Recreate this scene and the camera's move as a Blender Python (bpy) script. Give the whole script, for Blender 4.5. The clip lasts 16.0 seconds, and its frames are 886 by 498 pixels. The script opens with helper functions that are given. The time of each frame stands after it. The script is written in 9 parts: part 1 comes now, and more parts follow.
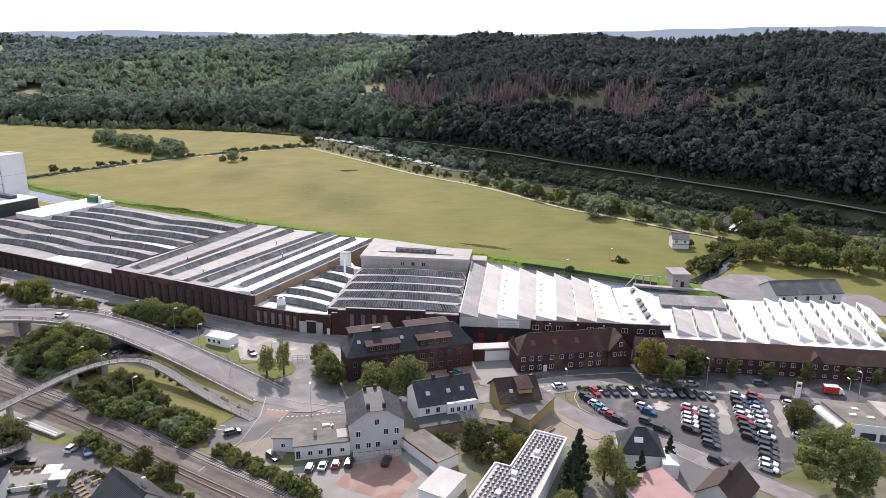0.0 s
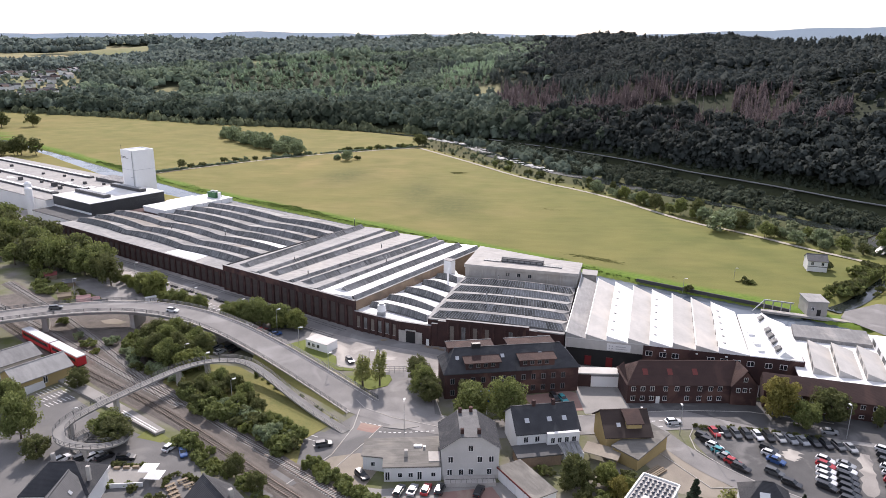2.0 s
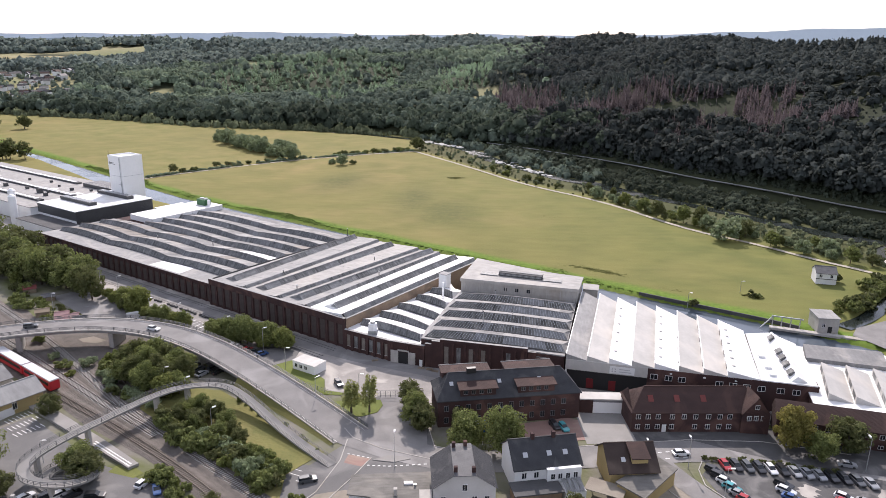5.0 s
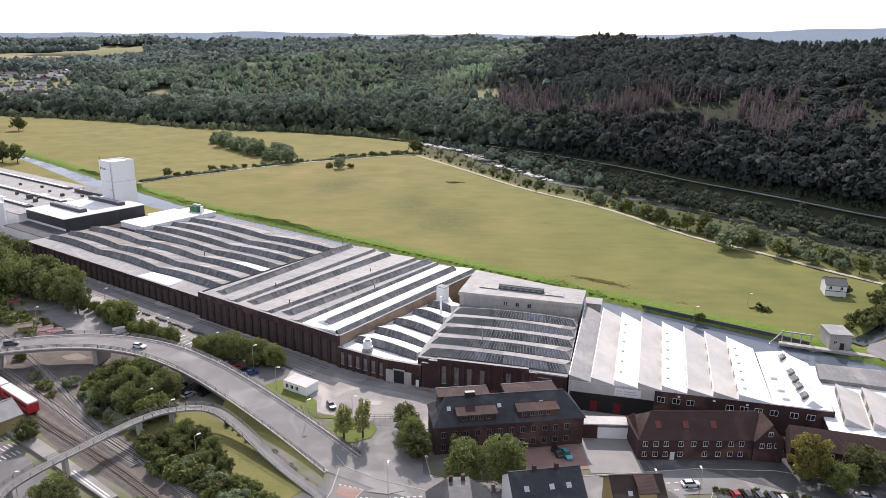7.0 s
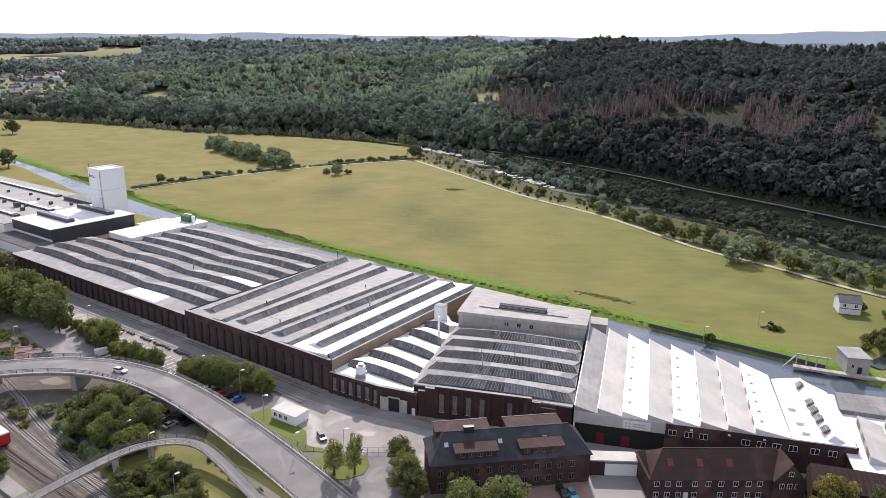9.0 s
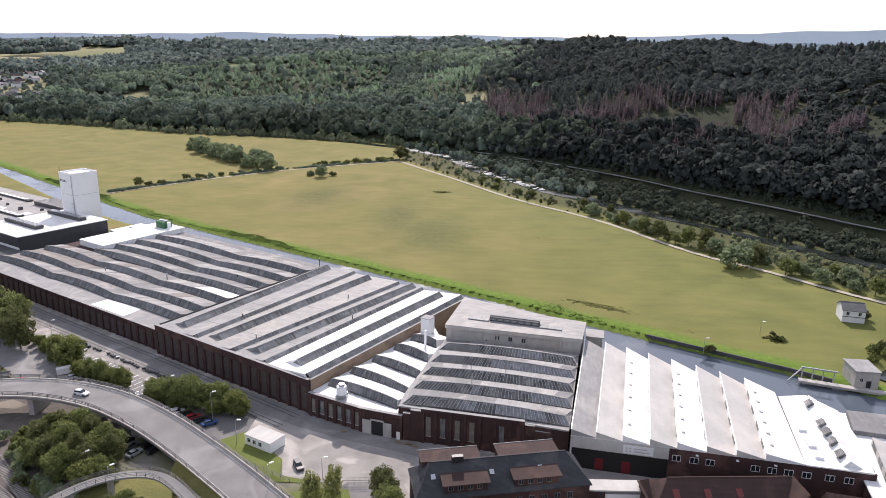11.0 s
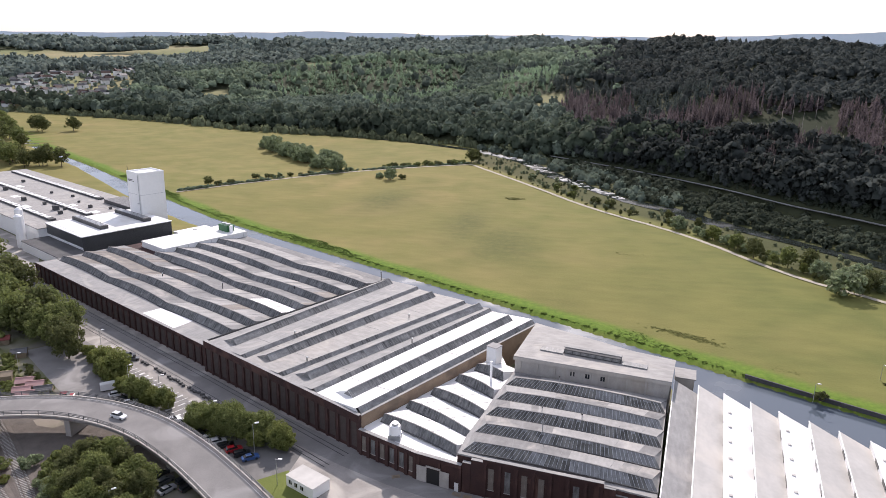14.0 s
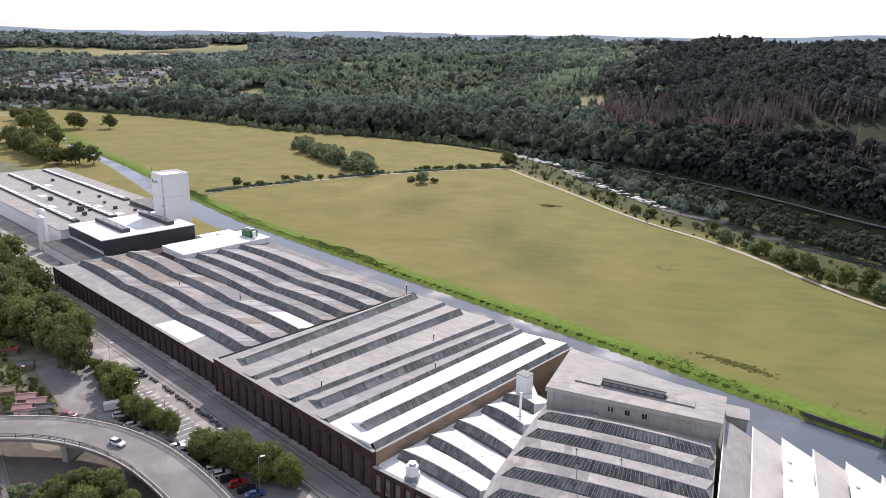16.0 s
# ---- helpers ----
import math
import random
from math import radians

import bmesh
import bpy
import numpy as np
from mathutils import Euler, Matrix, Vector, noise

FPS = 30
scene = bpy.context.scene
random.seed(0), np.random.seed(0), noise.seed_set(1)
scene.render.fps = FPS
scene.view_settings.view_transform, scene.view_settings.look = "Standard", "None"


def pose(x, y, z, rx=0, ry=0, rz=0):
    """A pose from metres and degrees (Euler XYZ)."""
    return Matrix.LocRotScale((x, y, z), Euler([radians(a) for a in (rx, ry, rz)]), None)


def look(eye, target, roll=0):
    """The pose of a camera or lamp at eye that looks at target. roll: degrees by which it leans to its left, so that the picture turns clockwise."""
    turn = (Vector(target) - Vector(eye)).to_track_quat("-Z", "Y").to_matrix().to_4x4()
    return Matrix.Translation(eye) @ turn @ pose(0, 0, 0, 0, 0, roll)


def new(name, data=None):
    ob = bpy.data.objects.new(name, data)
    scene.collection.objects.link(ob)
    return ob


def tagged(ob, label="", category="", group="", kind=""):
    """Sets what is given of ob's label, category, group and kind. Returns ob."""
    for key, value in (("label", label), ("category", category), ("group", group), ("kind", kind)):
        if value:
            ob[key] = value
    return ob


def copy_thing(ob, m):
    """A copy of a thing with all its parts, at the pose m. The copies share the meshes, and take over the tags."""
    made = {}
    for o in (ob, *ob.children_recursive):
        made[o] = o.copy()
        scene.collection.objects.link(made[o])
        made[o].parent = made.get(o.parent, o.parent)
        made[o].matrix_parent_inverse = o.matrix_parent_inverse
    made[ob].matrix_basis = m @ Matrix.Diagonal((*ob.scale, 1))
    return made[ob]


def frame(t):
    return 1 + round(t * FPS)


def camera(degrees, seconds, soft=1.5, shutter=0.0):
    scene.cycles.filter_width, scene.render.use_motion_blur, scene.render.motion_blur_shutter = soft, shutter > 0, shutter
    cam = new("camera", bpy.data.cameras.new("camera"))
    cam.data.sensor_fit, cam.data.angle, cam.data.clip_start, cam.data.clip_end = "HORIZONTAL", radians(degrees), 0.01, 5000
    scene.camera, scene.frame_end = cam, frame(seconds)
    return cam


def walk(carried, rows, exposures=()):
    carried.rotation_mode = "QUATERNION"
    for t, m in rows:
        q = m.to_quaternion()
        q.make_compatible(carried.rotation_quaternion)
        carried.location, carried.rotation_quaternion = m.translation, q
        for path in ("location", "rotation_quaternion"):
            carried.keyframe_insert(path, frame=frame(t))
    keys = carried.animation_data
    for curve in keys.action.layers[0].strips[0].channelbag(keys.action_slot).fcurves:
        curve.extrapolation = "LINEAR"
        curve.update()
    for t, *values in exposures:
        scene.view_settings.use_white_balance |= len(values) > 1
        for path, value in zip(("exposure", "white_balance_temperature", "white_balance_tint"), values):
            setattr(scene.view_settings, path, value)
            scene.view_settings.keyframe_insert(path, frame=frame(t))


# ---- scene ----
cam = camera(65.0, 16.0, soft=0.8)
PATH = [
    (0.0, look((0.11, -0.02, 93.12), (12.556, 95.343, 65.723), 0.588)),
    (0.5, look((0.36, 2.44, 93.11), (10.364, 98.085, 65.704), 0.637)),
    (1.0, look((0.59, 5.03, 93.19), (-0.006, 101.173, 65.700), 0.630)),
    (1.5, look((1.37, 7.88, 93.38), (-1.818, 103.973, 65.873), 0.667)),
    (2.0, look((1.82, 11.09, 93.68), (-1.305, 107.182, 66.177), 0.630)),
    (2.5, look((2.14, 13.88, 93.95), (-0.932, 109.991, 66.513), 0.639)),
    (3.0, look((2.35, 15.82, 94.14), (-0.600, 111.932, 66.691), 0.636)),
    (5.5, look((2.75, 25.44, 95.85), (-0.134, 121.547, 68.378), 0.697)),
    (6.0, look((2.73, 28.00, 96.25), (-0.091, 124.111, 68.781), 0.720)),
    (6.5, look((2.85, 30.48, 96.67), (0.019, 126.581, 69.162), 0.750)),
    (7.0, look((3.01, 33.04, 97.46), (0.152, 129.138, 69.928), 0.738)),
    (7.5, look((3.04, 36.04, 98.63), (0.167, 132.146, 71.135), 0.755)),
    (8.0, look((3.01, 39.14, 99.48), (0.171, 135.269, 72.065), 0.826)),
    (8.5, look((3.13, 42.12, 99.81), (0.262, 138.253, 72.410), 0.842)),
    (9.0, look((3.10, 45.52, 99.75), (0.267, 141.660, 72.363), 0.879)),
    (11.5, look((3.29, 62.96, 98.80), (2.551, 159.133, 71.431), 0.885)),
    (12.0, look((3.09, 66.67, 98.67), (2.575, 162.829, 71.243), 0.941)),
    (12.5, look((3.06, 70.45, 98.70), (2.552, 166.614, 71.295), 0.971)),
    (13.0, look((3.04, 74.41, 98.84), (2.573, 170.572, 71.410), 0.970)),
    (13.5, look((2.66, 78.54, 98.83), (0.321, 174.668, 71.367), 1.021)),
    (14.0, look((2.50, 82.80, 98.80), (-8.731, 178.262, 71.211), 1.060)),
    (14.5, look((2.73, 86.95, 98.87), (-13.402, 181.676, 71.172), 1.116)),
    (15.0, look((2.58, 91.55, 98.86), (-13.554, 186.266, 71.155), 1.246)),
    (15.5, look((2.30, 95.99, 98.87), (-13.800, 190.711, 71.154), 1.346)),
    (16.0, look((2.00, 100.16, 99.07), (-14.071, 194.890, 71.361), 1.386)),
]
walk(cam, PATH, [(0.0, 0.12, 6500, 20), (6.5, 0.07, 6500, 20), (12.0, 0.01, 6500, 20), (16.0, -0.05, 6500, 20)])


# ---- world, sun ----
SUN_EL, SUN_AZ = 38.5, -3.0          # the sun stands ahead of the camera, a little to its left
world = bpy.data.worlds.new("world")
scene.world = world
world.use_nodes = True
wn = world.node_tree.nodes
sky = wn.new("ShaderNodeTexSky")
sky.sky_type, sky.sun_disc = "NISHITA", False
sky.sun_elevation, sky.sun_rotation = radians(SUN_EL), radians(SUN_AZ)
sky.air_density, sky.dust_density, sky.ozone_density = 1.0, 1.0, 1.0
wn["Background"].inputs["Strength"].default_value = 0.135
# thin bright cloud lies over the whole sky
veil = wn.new("ShaderNodeMix")
veil.data_type = "RGBA"
veil.inputs["Factor"].default_value = 0.55
veil.inputs["B"].default_value = (7.6, 8.2, 9.2, 1)
world.node_tree.links.new(sky.outputs[0], veil.inputs["A"])
world.node_tree.links.new(veil.outputs["Result"], wn["Background"].inputs["Color"])
lamp = bpy.data.lights.new("sun", "SUN")
lamp.energy, lamp.angle, lamp.color = 5.0, radians(0.6), (1.0, 0.95, 0.87)
sun = new("sun", lamp)
_d = Vector((math.sin(radians(SUN_AZ)) * math.cos(radians(SUN_EL)), math.cos(radians(SUN_AZ)) * math.cos(radians(SUN_EL)), math.sin(radians(SUN_EL))))
sun.matrix_world = look(_d * 300, (0, 0, 0))



# ---- materials ----
def mat(name, a, b=None, rough=0.8, scale=1.0, fine=12.0, bump=0.15, metal=0.0, spec=0.3, island=0.0, obj=0.0, c=None, coords="Object"):
    """Two colours mixed by a coarse and a fine noise, a third one as sparse stains, with a little relief."""
    m = bpy.data.materials.new(name)
    m.use_nodes = True
    n, l = m.node_tree.nodes, m.node_tree.links
    p = n["Principled BSDF"]
    p.inputs["Roughness"].default_value, p.inputs["Metallic"].default_value = rough, metal
    p.inputs["Specular IOR Level"].default_value = spec
    b = b or tuple(x * 0.75 for x in a)
    tc = n.new("ShaderNodeTexCoord")
    big, small = n.new("ShaderNodeTexNoise"), n.new("ShaderNodeTexNoise")
    big.inputs["Scale"].default_value, big.inputs["Detail"].default_value = 0.25 * scale, 6
    small.inputs["Scale"].default_value, small.inputs["Detail"].default_value = 0.25 * scale * fine, 4
    for t in (big, small):
        l.new(tc.outputs[coords], t.inputs["Vector"])
    add = n.new("ShaderNodeMath")
    add.operation = "MULTIPLY_ADD"
    add.inputs[1].default_value = 0.45
    l.new(small.outputs["Fac"], add.inputs[0])
    l.new(big.outputs["Fac"], add.inputs[2])
    ramp = n.new("ShaderNodeMapRange")
    ramp.inputs["From Min"].default_value, ramp.inputs["From Max"].default_value = 0.5, 0.95
    l.new(add.outputs[0], ramp.inputs["Value"])
    mix = n.new("ShaderNodeMix")
    mix.data_type = "RGBA"
    mix.inputs["A"].default_value, mix.inputs["B"].default_value = (*a, 1), (*b, 1)
    l.new(ramp.outputs[0], mix.inputs["Factor"])
    out = mix.outputs["Result"]
    if c:
        stain, edge, m3 = n.new("ShaderNodeTexNoise"), n.new("ShaderNodeMapRange"), n.new("ShaderNodeMix")
        stain.inputs["Scale"].default_value, stain.inputs["Detail"].default_value = 0.11 * scale, 8
        stain.inputs["Distortion"].default_value = 1.2
        l.new(tc.outputs[coords], stain.inputs["Vector"])
        edge.inputs["From Min"].default_value, edge.inputs["From Max"].default_value = 0.53, 0.66
        l.new(stain.outputs["Fac"], edge.inputs["Value"])
        m3.data_type = "RGBA"
        m3.inputs["B"].default_value = (*c, 1)
        l.new(edge.outputs[0], m3.inputs["Factor"])
        l.new(out, m3.inputs["A"])
        out = m3.outputs["Result"]
    for amount, kind in ((island, "g"), (obj, "o")):
        if amount:
            src = n.new("ShaderNodeNewGeometry" if kind == "g" else "ShaderNodeObjectInfo")
            val, hsv = n.new("ShaderNodeMapRange"), n.new("ShaderNodeHueSaturation")
            val.inputs["To Min"].default_value, val.inputs["To Max"].default_value = 1 - amount, 1 + amount
            l.new(src.outputs["Random Per Island" if kind == "g" else "Random"], val.inputs["Value"])
            l.new(val.outputs[0], hsv.inputs["Value"])
            l.new(out, hsv.inputs["Color"])
            out = hsv.outputs["Color"]
    l.new(out, p.inputs["Base Color"])
    if bump:
        bp = n.new("ShaderNodeBump")
        bp.inputs["Strength"].default_value, bp.inputs["Distance"].default_value = bump, 0.3
        l.new(small.outputs["Fac"], bp.inputs["Height"])
        l.new(bp.outputs[0], p.inputs["Normal"])
    return m


def plain(name, a, rough=0.5, metal=0.0, emit=0.0):
    m = bpy.data.materials.new(name)
    m.use_nodes = True
    p = m.node_tree.nodes["Principled BSDF"]
    p.inputs["Base Color"].default_value, p.inputs["Roughness"].default_value, p.inputs["Metallic"].default_value = (*a, 1), rough, metal
    return m


def ribbed(m, scale, direction="X", strength=0.5):
    """Adds fine parallel ribs (sheet metal, glazing bars) to a material."""
    n, l = m.node_tree.nodes, m.node_tree.links
    p = n["Principled BSDF"]
    tc, wv, bp = n.new("ShaderNodeTexCoord"), n.new("ShaderNodeTexWave"), n.new("ShaderNodeBump")
    wv.bands_direction = direction
    wv.inputs["Scale"].default_value = scale
    l.new(tc.outputs["Object"], wv.inputs["Vector"])
    bp.inputs["Strength"].default_value, bp.inputs["Distance"].default_value = strength, 0.1
    l.new(wv.outputs["Fac"], bp.inputs["Height"])
    l.new(bp.outputs[0], p.inputs["Normal"])
    return m


def streaks(m, sx, sy, lo, hi):
    """Dirt that runs along one direction of a roof or a strip of glass."""
    n, l = m.node_tree.nodes, m.node_tree.links
    p = n["Principled BSDF"]
    tc, mp, no, mr, hs = n.new("ShaderNodeTexCoord"), n.new("ShaderNodeMapping"), n.new("ShaderNodeTexNoise"), n.new("ShaderNodeMapRange"), n.new("ShaderNodeHueSaturation")
    mp.inputs["Scale"].default_value = (sx, sy, 0.3)
    no.inputs["Scale"].default_value, no.inputs["Detail"].default_value = 1.0, 5
    mr.inputs["From Min"].default_value, mr.inputs["From Max"].default_value = 0.32, 0.68
    mr.inputs["To Min"].default_value, mr.inputs["To Max"].default_value = lo, hi
    l.new(tc.outputs["Object"], mp.inputs["Vector"])
    l.new(mp.outputs[0], no.inputs["Vector"])
    l.new(no.outputs["Fac"], mr.inputs["Value"])
    l.new(mr.outputs[0], hs.inputs["Value"])
    l.new(p.inputs["Base Color"].links[0].from_socket, hs.inputs["Color"])
    l.new(hs.outputs[0], p.inputs["Base Color"])
    return m


def layers(m, parts):
    """Mixes further colours over a material's base by attributes of the mesh (amount 0 to 1, broken up by noise)."""
    n, l = m.node_tree.nodes, m.node_tree.links
    p = n["Principled BSDF"]
    out = p.inputs["Base Color"].links[0].from_socket
    tc = n.new("ShaderNodeTexCoord")
    for name, a, b, sc in parts:
        at, no, hi, mx, m2 = (n.new("ShaderNodeAttribute"), n.new("ShaderNodeTexNoise"), n.new("ShaderNodeMapRange"), n.new("ShaderNodeMix"), n.new("ShaderNodeMix"))
        at.attribute_name = name
        no.inputs["Scale"].default_value, no.inputs["Detail"].default_value = sc, 8
        l.new(tc.outputs["Object"], no.inputs["Vector"])
        mx.data_type = m2.data_type = "RGBA"
        mx.inputs["A"].default_value, mx.inputs["B"].default_value = (*a, 1), (*b, 1)
        hi.inputs["From Min"].default_value, hi.inputs["From Max"].default_value = 0.35, 0.65
        l.new(no.outputs["Fac"], hi.inputs["Value"])
        l.new(hi.outputs[0], mx.inputs["Factor"])
        l.new(at.outputs["Fac"], m2.inputs["Factor"])
        l.new(out, m2.inputs["A"])
        l.new(mx.outputs["Result"], m2.inputs["B"])
        out = m2.outputs["Result"]
    l.new(out, p.inputs["Base Color"])
    return m


BRICK = mat("dark_brick", (0.07, 0.037, 0.033), (0.042, 0.025, 0.024), 0.9, 1.2, 20, 0.3, c=(0.11, 0.06, 0.05))
BRICK_TAN = mat("tan_brick", (0.34, 0.25, 0.17), (0.24, 0.17, 0.12), 0.9, 1.0, 14, 0.3, c=(0.2, 0.15, 0.11))
FELT = mat("roofing_felt", (0.222, 0.22, 0.217), (0.163, 0.162, 0.16), 0.75, 0.9, 14, 0.1, c=(0.31, 0.295, 0.275), spec=0.22)
FELT_BROWN = mat("brownish_roofing_felt", (0.19, 0.17, 0.15), (0.138, 0.123, 0.11), 0.68, 0.9, 14, 0.1, c=(0.27, 0.24, 0.2), spec=0.3)
FELT_DARK = mat("dark_roofing_felt", (0.1, 0.1, 0.1), (0.07, 0.07, 0.072), 0.85, 0.6, 14, 0.15)
FELT_LIGHT = mat("weathered_roofing", (0.32, 0.315, 0.305), (0.25, 0.247, 0.24), 0.75, 0.8, 14, 0.1, c=(0.36, 0.345, 0.325), spec=0.22)
ANNEX_ROOF = mat("weathered_grey_roofing", (0.33, 0.32, 0.303), (0.265, 0.256, 0.242), 0.7, 0.8, 14, 0.1, c=(0.36, 0.34, 0.31), spec=0.3)
MATT_ROOF = mat("matt_grey_roof_felt", (0.2, 0.19, 0.172), (0.15, 0.143, 0.13), 0.92, 1.2, 14, 0.15, c=(0.235, 0.22, 0.195), spec=0.1)
DARK_STEEL = plain("dull_grey_steel", (0.2, 0.205, 0.21), 0.6, 0.3)
WHITE_ROOF = mat("white_roof_sheet", (0.78, 0.78, 0.77), (0.7, 0.7, 0.69), 0.55, 0.4, 10, 0.08, c=(0.66, 0.64, 0.6))
GREY_SHEET = mat("grey_roof_sheet", (0.5, 0.482, 0.45), (0.42, 0.405, 0.378), 0.7, 0.4, 10, 0.08, c=(0.53, 0.5, 0.455))
WHITE_WALL = mat("white_cladding", (0.84, 0.84, 0.83), (0.78, 0.78, 0.775), 0.5, 0.5, 8, 0.05)
DARK_CLAD = ribbed(mat("dark_metal_cladding", (0.06, 0.062, 0.066), (0.045, 0.046, 0.05), 0.45, 1.0, 8, 0.0, spec=0.5), 3.0, "Y", 0.6)
CONCRETE = mat("concrete", (0.46, 0.435, 0.4), (0.37, 0.35, 0.325), 0.9, 0.7, 16, 0.2, c=(0.38, 0.345, 0.3))
GLAZING = mat("wired_roof_glass", (0.17, 0.171, 0.168), (0.105, 0.107, 0.106), 0.6, 2.2, 8, 0.05, spec=0.2, c=(0.22, 0.218, 0.21))
GLAZING_PALE = mat("dusty_roof_glass", (0.25, 0.252, 0.25), (0.17, 0.172, 0.17), 0.55, 2.5, 8, 0.05, spec=0.25)
GLASS_CLEAN = mat("roof_glass", (0.07, 0.076, 0.08), (0.035, 0.04, 0.044), 0.35, 1.0, 8, 0.03, spec=0.3, c=(0.1, 0.115, 0.12))
GLASS_DUSTY = mat("dusty_wired_glass", (0.125, 0.122, 0.112), (0.078, 0.077, 0.071), 0.5, 2.0, 8, 0.04, spec=0.25, c=(0.17, 0.165, 0.15))
GLAZING_LONG = GLAZING.copy()
GLAZING_LONG.name = "wired_ridge_glass"
streaks(GLAZING, 1.3, 0.08, 0.55, 1.5)
streaks(GLAZING_LONG, 0.08, 1.3, 0.55, 1.5)
streaks(GLAZING_PALE, 1.3, 0.4, 0.7, 1.25)
streaks(GLASS_CLEAN, 1.0, 0.1, 0.5, 1.8)
streaks(GLASS_DUSTY, 1.2, 0.1, 0.55, 1.7)
streaks(FELT, 1.1, 0.3, 0.86, 1.1)
streaks(FELT_LIGHT, 1.1, 0.3, 0.88, 1.08)
streaks(FELT_BROWN, 1.1, 0.3, 0.86, 1.1)
streaks(ANNEX_ROOF, 0.3, 1.0, 0.86, 1.1)
streaks(MATT_ROOF, 0.3, 1.4, 0.85, 1.12)
streaks(GREY_SHEET, 0.5, 0.16, 0.94, 1.04)
streaks(CONCRETE, 0.8, 0.6, 0.9, 1.05)
STEEL = plain("galvanised_steel", (0.45, 0.46, 0.47), 0.4, 0.7)
WINDOW = plain("window_glass", (0.02, 0.024, 0.028), 0.12)
FRAME_WHITE = plain("white_window_frame", (0.7, 0.7, 0.69), 0.5)
RAILING = plain("grey_railing_paint", (0.07, 0.073, 0.077), 0.6)
BLACK = plain("black_steel", (0.015, 0.015, 0.016), 0.5)
ASPHALT = mat("asphalt", (0.235, 0.225, 0.215), (0.17, 0.163, 0.157), 0.9, 0.7, 22, 0.15, c=(0.275, 0.265, 0.255))
ASPHALT_MID = mat("worn_asphalt", (0.165, 0.16, 0.155), (0.12, 0.117, 0.114), 0.9, 0.5, 30, 0.15, c=(0.2, 0.193, 0.183))
GRAVEL = mat("sandy_gravel", (0.3, 0.265, 0.215), (0.23, 0.2, 0.165), 0.95, 0.8, 30, 0.3, c=(0.2, 0.185, 0.14))
ASPHALT_DARK = mat("dark_asphalt", (0.1, 0.099, 0.098), (0.072, 0.071, 0.071), 0.85, 0.9, 30, 0.15, c=(0.16, 0.155, 0.15))
YARD = mat("yard_concrete", (0.33, 0.308, 0.283), (0.215, 0.2, 0.185), 0.9, 0.7, 20, 0.15, c=(0.43, 0.4, 0.36))
PAVING = mat("paving", (0.3, 0.285, 0.265), (0.23, 0.22, 0.205), 0.9, 0.8, 25, 0.15)
RED_PAVING = mat("red_paving", (0.3, 0.19, 0.16), (0.24, 0.155, 0.13), 0.9, 0.8, 25, 0.15, c=(0.33, 0.25, 0.2))
PAINT = mat("road_paint", (0.7, 0.7, 0.68), (0.5, 0.5, 0.48), 0.7, 2.0, 10, 0.0)
BALLAST = mat("track_ballast", (0.172, 0.15, 0.132), (0.118, 0.104, 0.092), 0.95, 1.5, 30, 0.6)
SLEEPER = mat("concrete_sleeper", (0.38, 0.365, 0.34), (0.3, 0.29, 0.27), 0.9, 1.0, 10, 0.1)
SLEEPER_OLD = mat("old_timber_sleeper", (0.13, 0.105, 0.085), (0.09, 0.075, 0.06), 0.9, 1.0, 10, 0.1)
RAIL = plain("rail_steel", (0.13, 0.105, 0.09), 0.5, 0.5)
WATER = bpy.data.materials.new("canal_water")
WATER.use_nodes = True
_p = WATER.node_tree.nodes["Principled BSDF"]
# base colour lifted: part of the bright sky reflection is put into it
_p.inputs["Base Color"].default_value, _p.inputs["Roughness"].default_value = (0.085, 0.105, 0.128, 1), 0.03
_p.inputs["Specular IOR Level"].default_value = 0.5
_n, _b = WATER.node_tree.nodes.new("ShaderNodeTexNoise"), WATER.node_tree.nodes.new("ShaderNodeBump")
_n.inputs["Scale"].default_value = 0.6
_b.inputs["Strength"].default_value, _b.inputs["Distance"].default_value = 0.03, 0.1
WATER.node_tree.links.new(_n.outputs["Fac"], _b.inputs["Height"])
WATER.node_tree.links.new(_b.outputs[0], _p.inputs["Normal"])

# blocked-up bays of the brick fronts, blotched with old render
BAY_PANEL = mat("blotched_bay_render", (0.088, 0.07, 0.064), (0.05, 0.04, 0.037), 0.9, 0.7, 9, 0.2, c=(0.2, 0.178, 0.16))
DUSTY_PANE = mat("dusty_window_panes", (0.2, 0.175, 0.15), (0.13, 0.115, 0.1), 0.7, 2.5, 9, 0.1, c=(0.27, 0.24, 0.205))
# wind roughens the canal in long streaks
_w, _r = WATER.node_tree.nodes.new("ShaderNodeTexNoise"), WATER.node_tree.nodes.new("ShaderNodeMapRange")
_g = WATER.node_tree.nodes.new("ShaderNodeNewGeometry")
_w.inputs["Scale"].default_value, _w.inputs["Detail"].default_value = 0.035, 4
_r.inputs["From Min"].default_value, _r.inputs["From Max"].default_value = 0.4, 0.62
_r.inputs["To Min"].default_value, _r.inputs["To Max"].default_value = 0.02, 0.3
WATER.node_tree.links.new(_g.outputs["Position"], _w.inputs["Vector"])
WATER.node_tree.links.new(_w.outputs["Fac"], _r.inputs["Value"])
WATER.node_tree.links.new(_r.outputs[0], _p.inputs["Roughness"])

# dark water: the hill's reflection put into its colour, with less gloss
RIVER_WATER = WATER.copy()
RIVER_WATER.name = "dark_river_water"
RIVER_WATER.node_tree.nodes["Principled BSDF"].inputs["Base Color"].default_value = (0.02, 0.025, 0.022, 1)
RIVER_WATER.node_tree.nodes["Principled BSDF"].inputs["Specular IOR Level"].default_value = 0.3


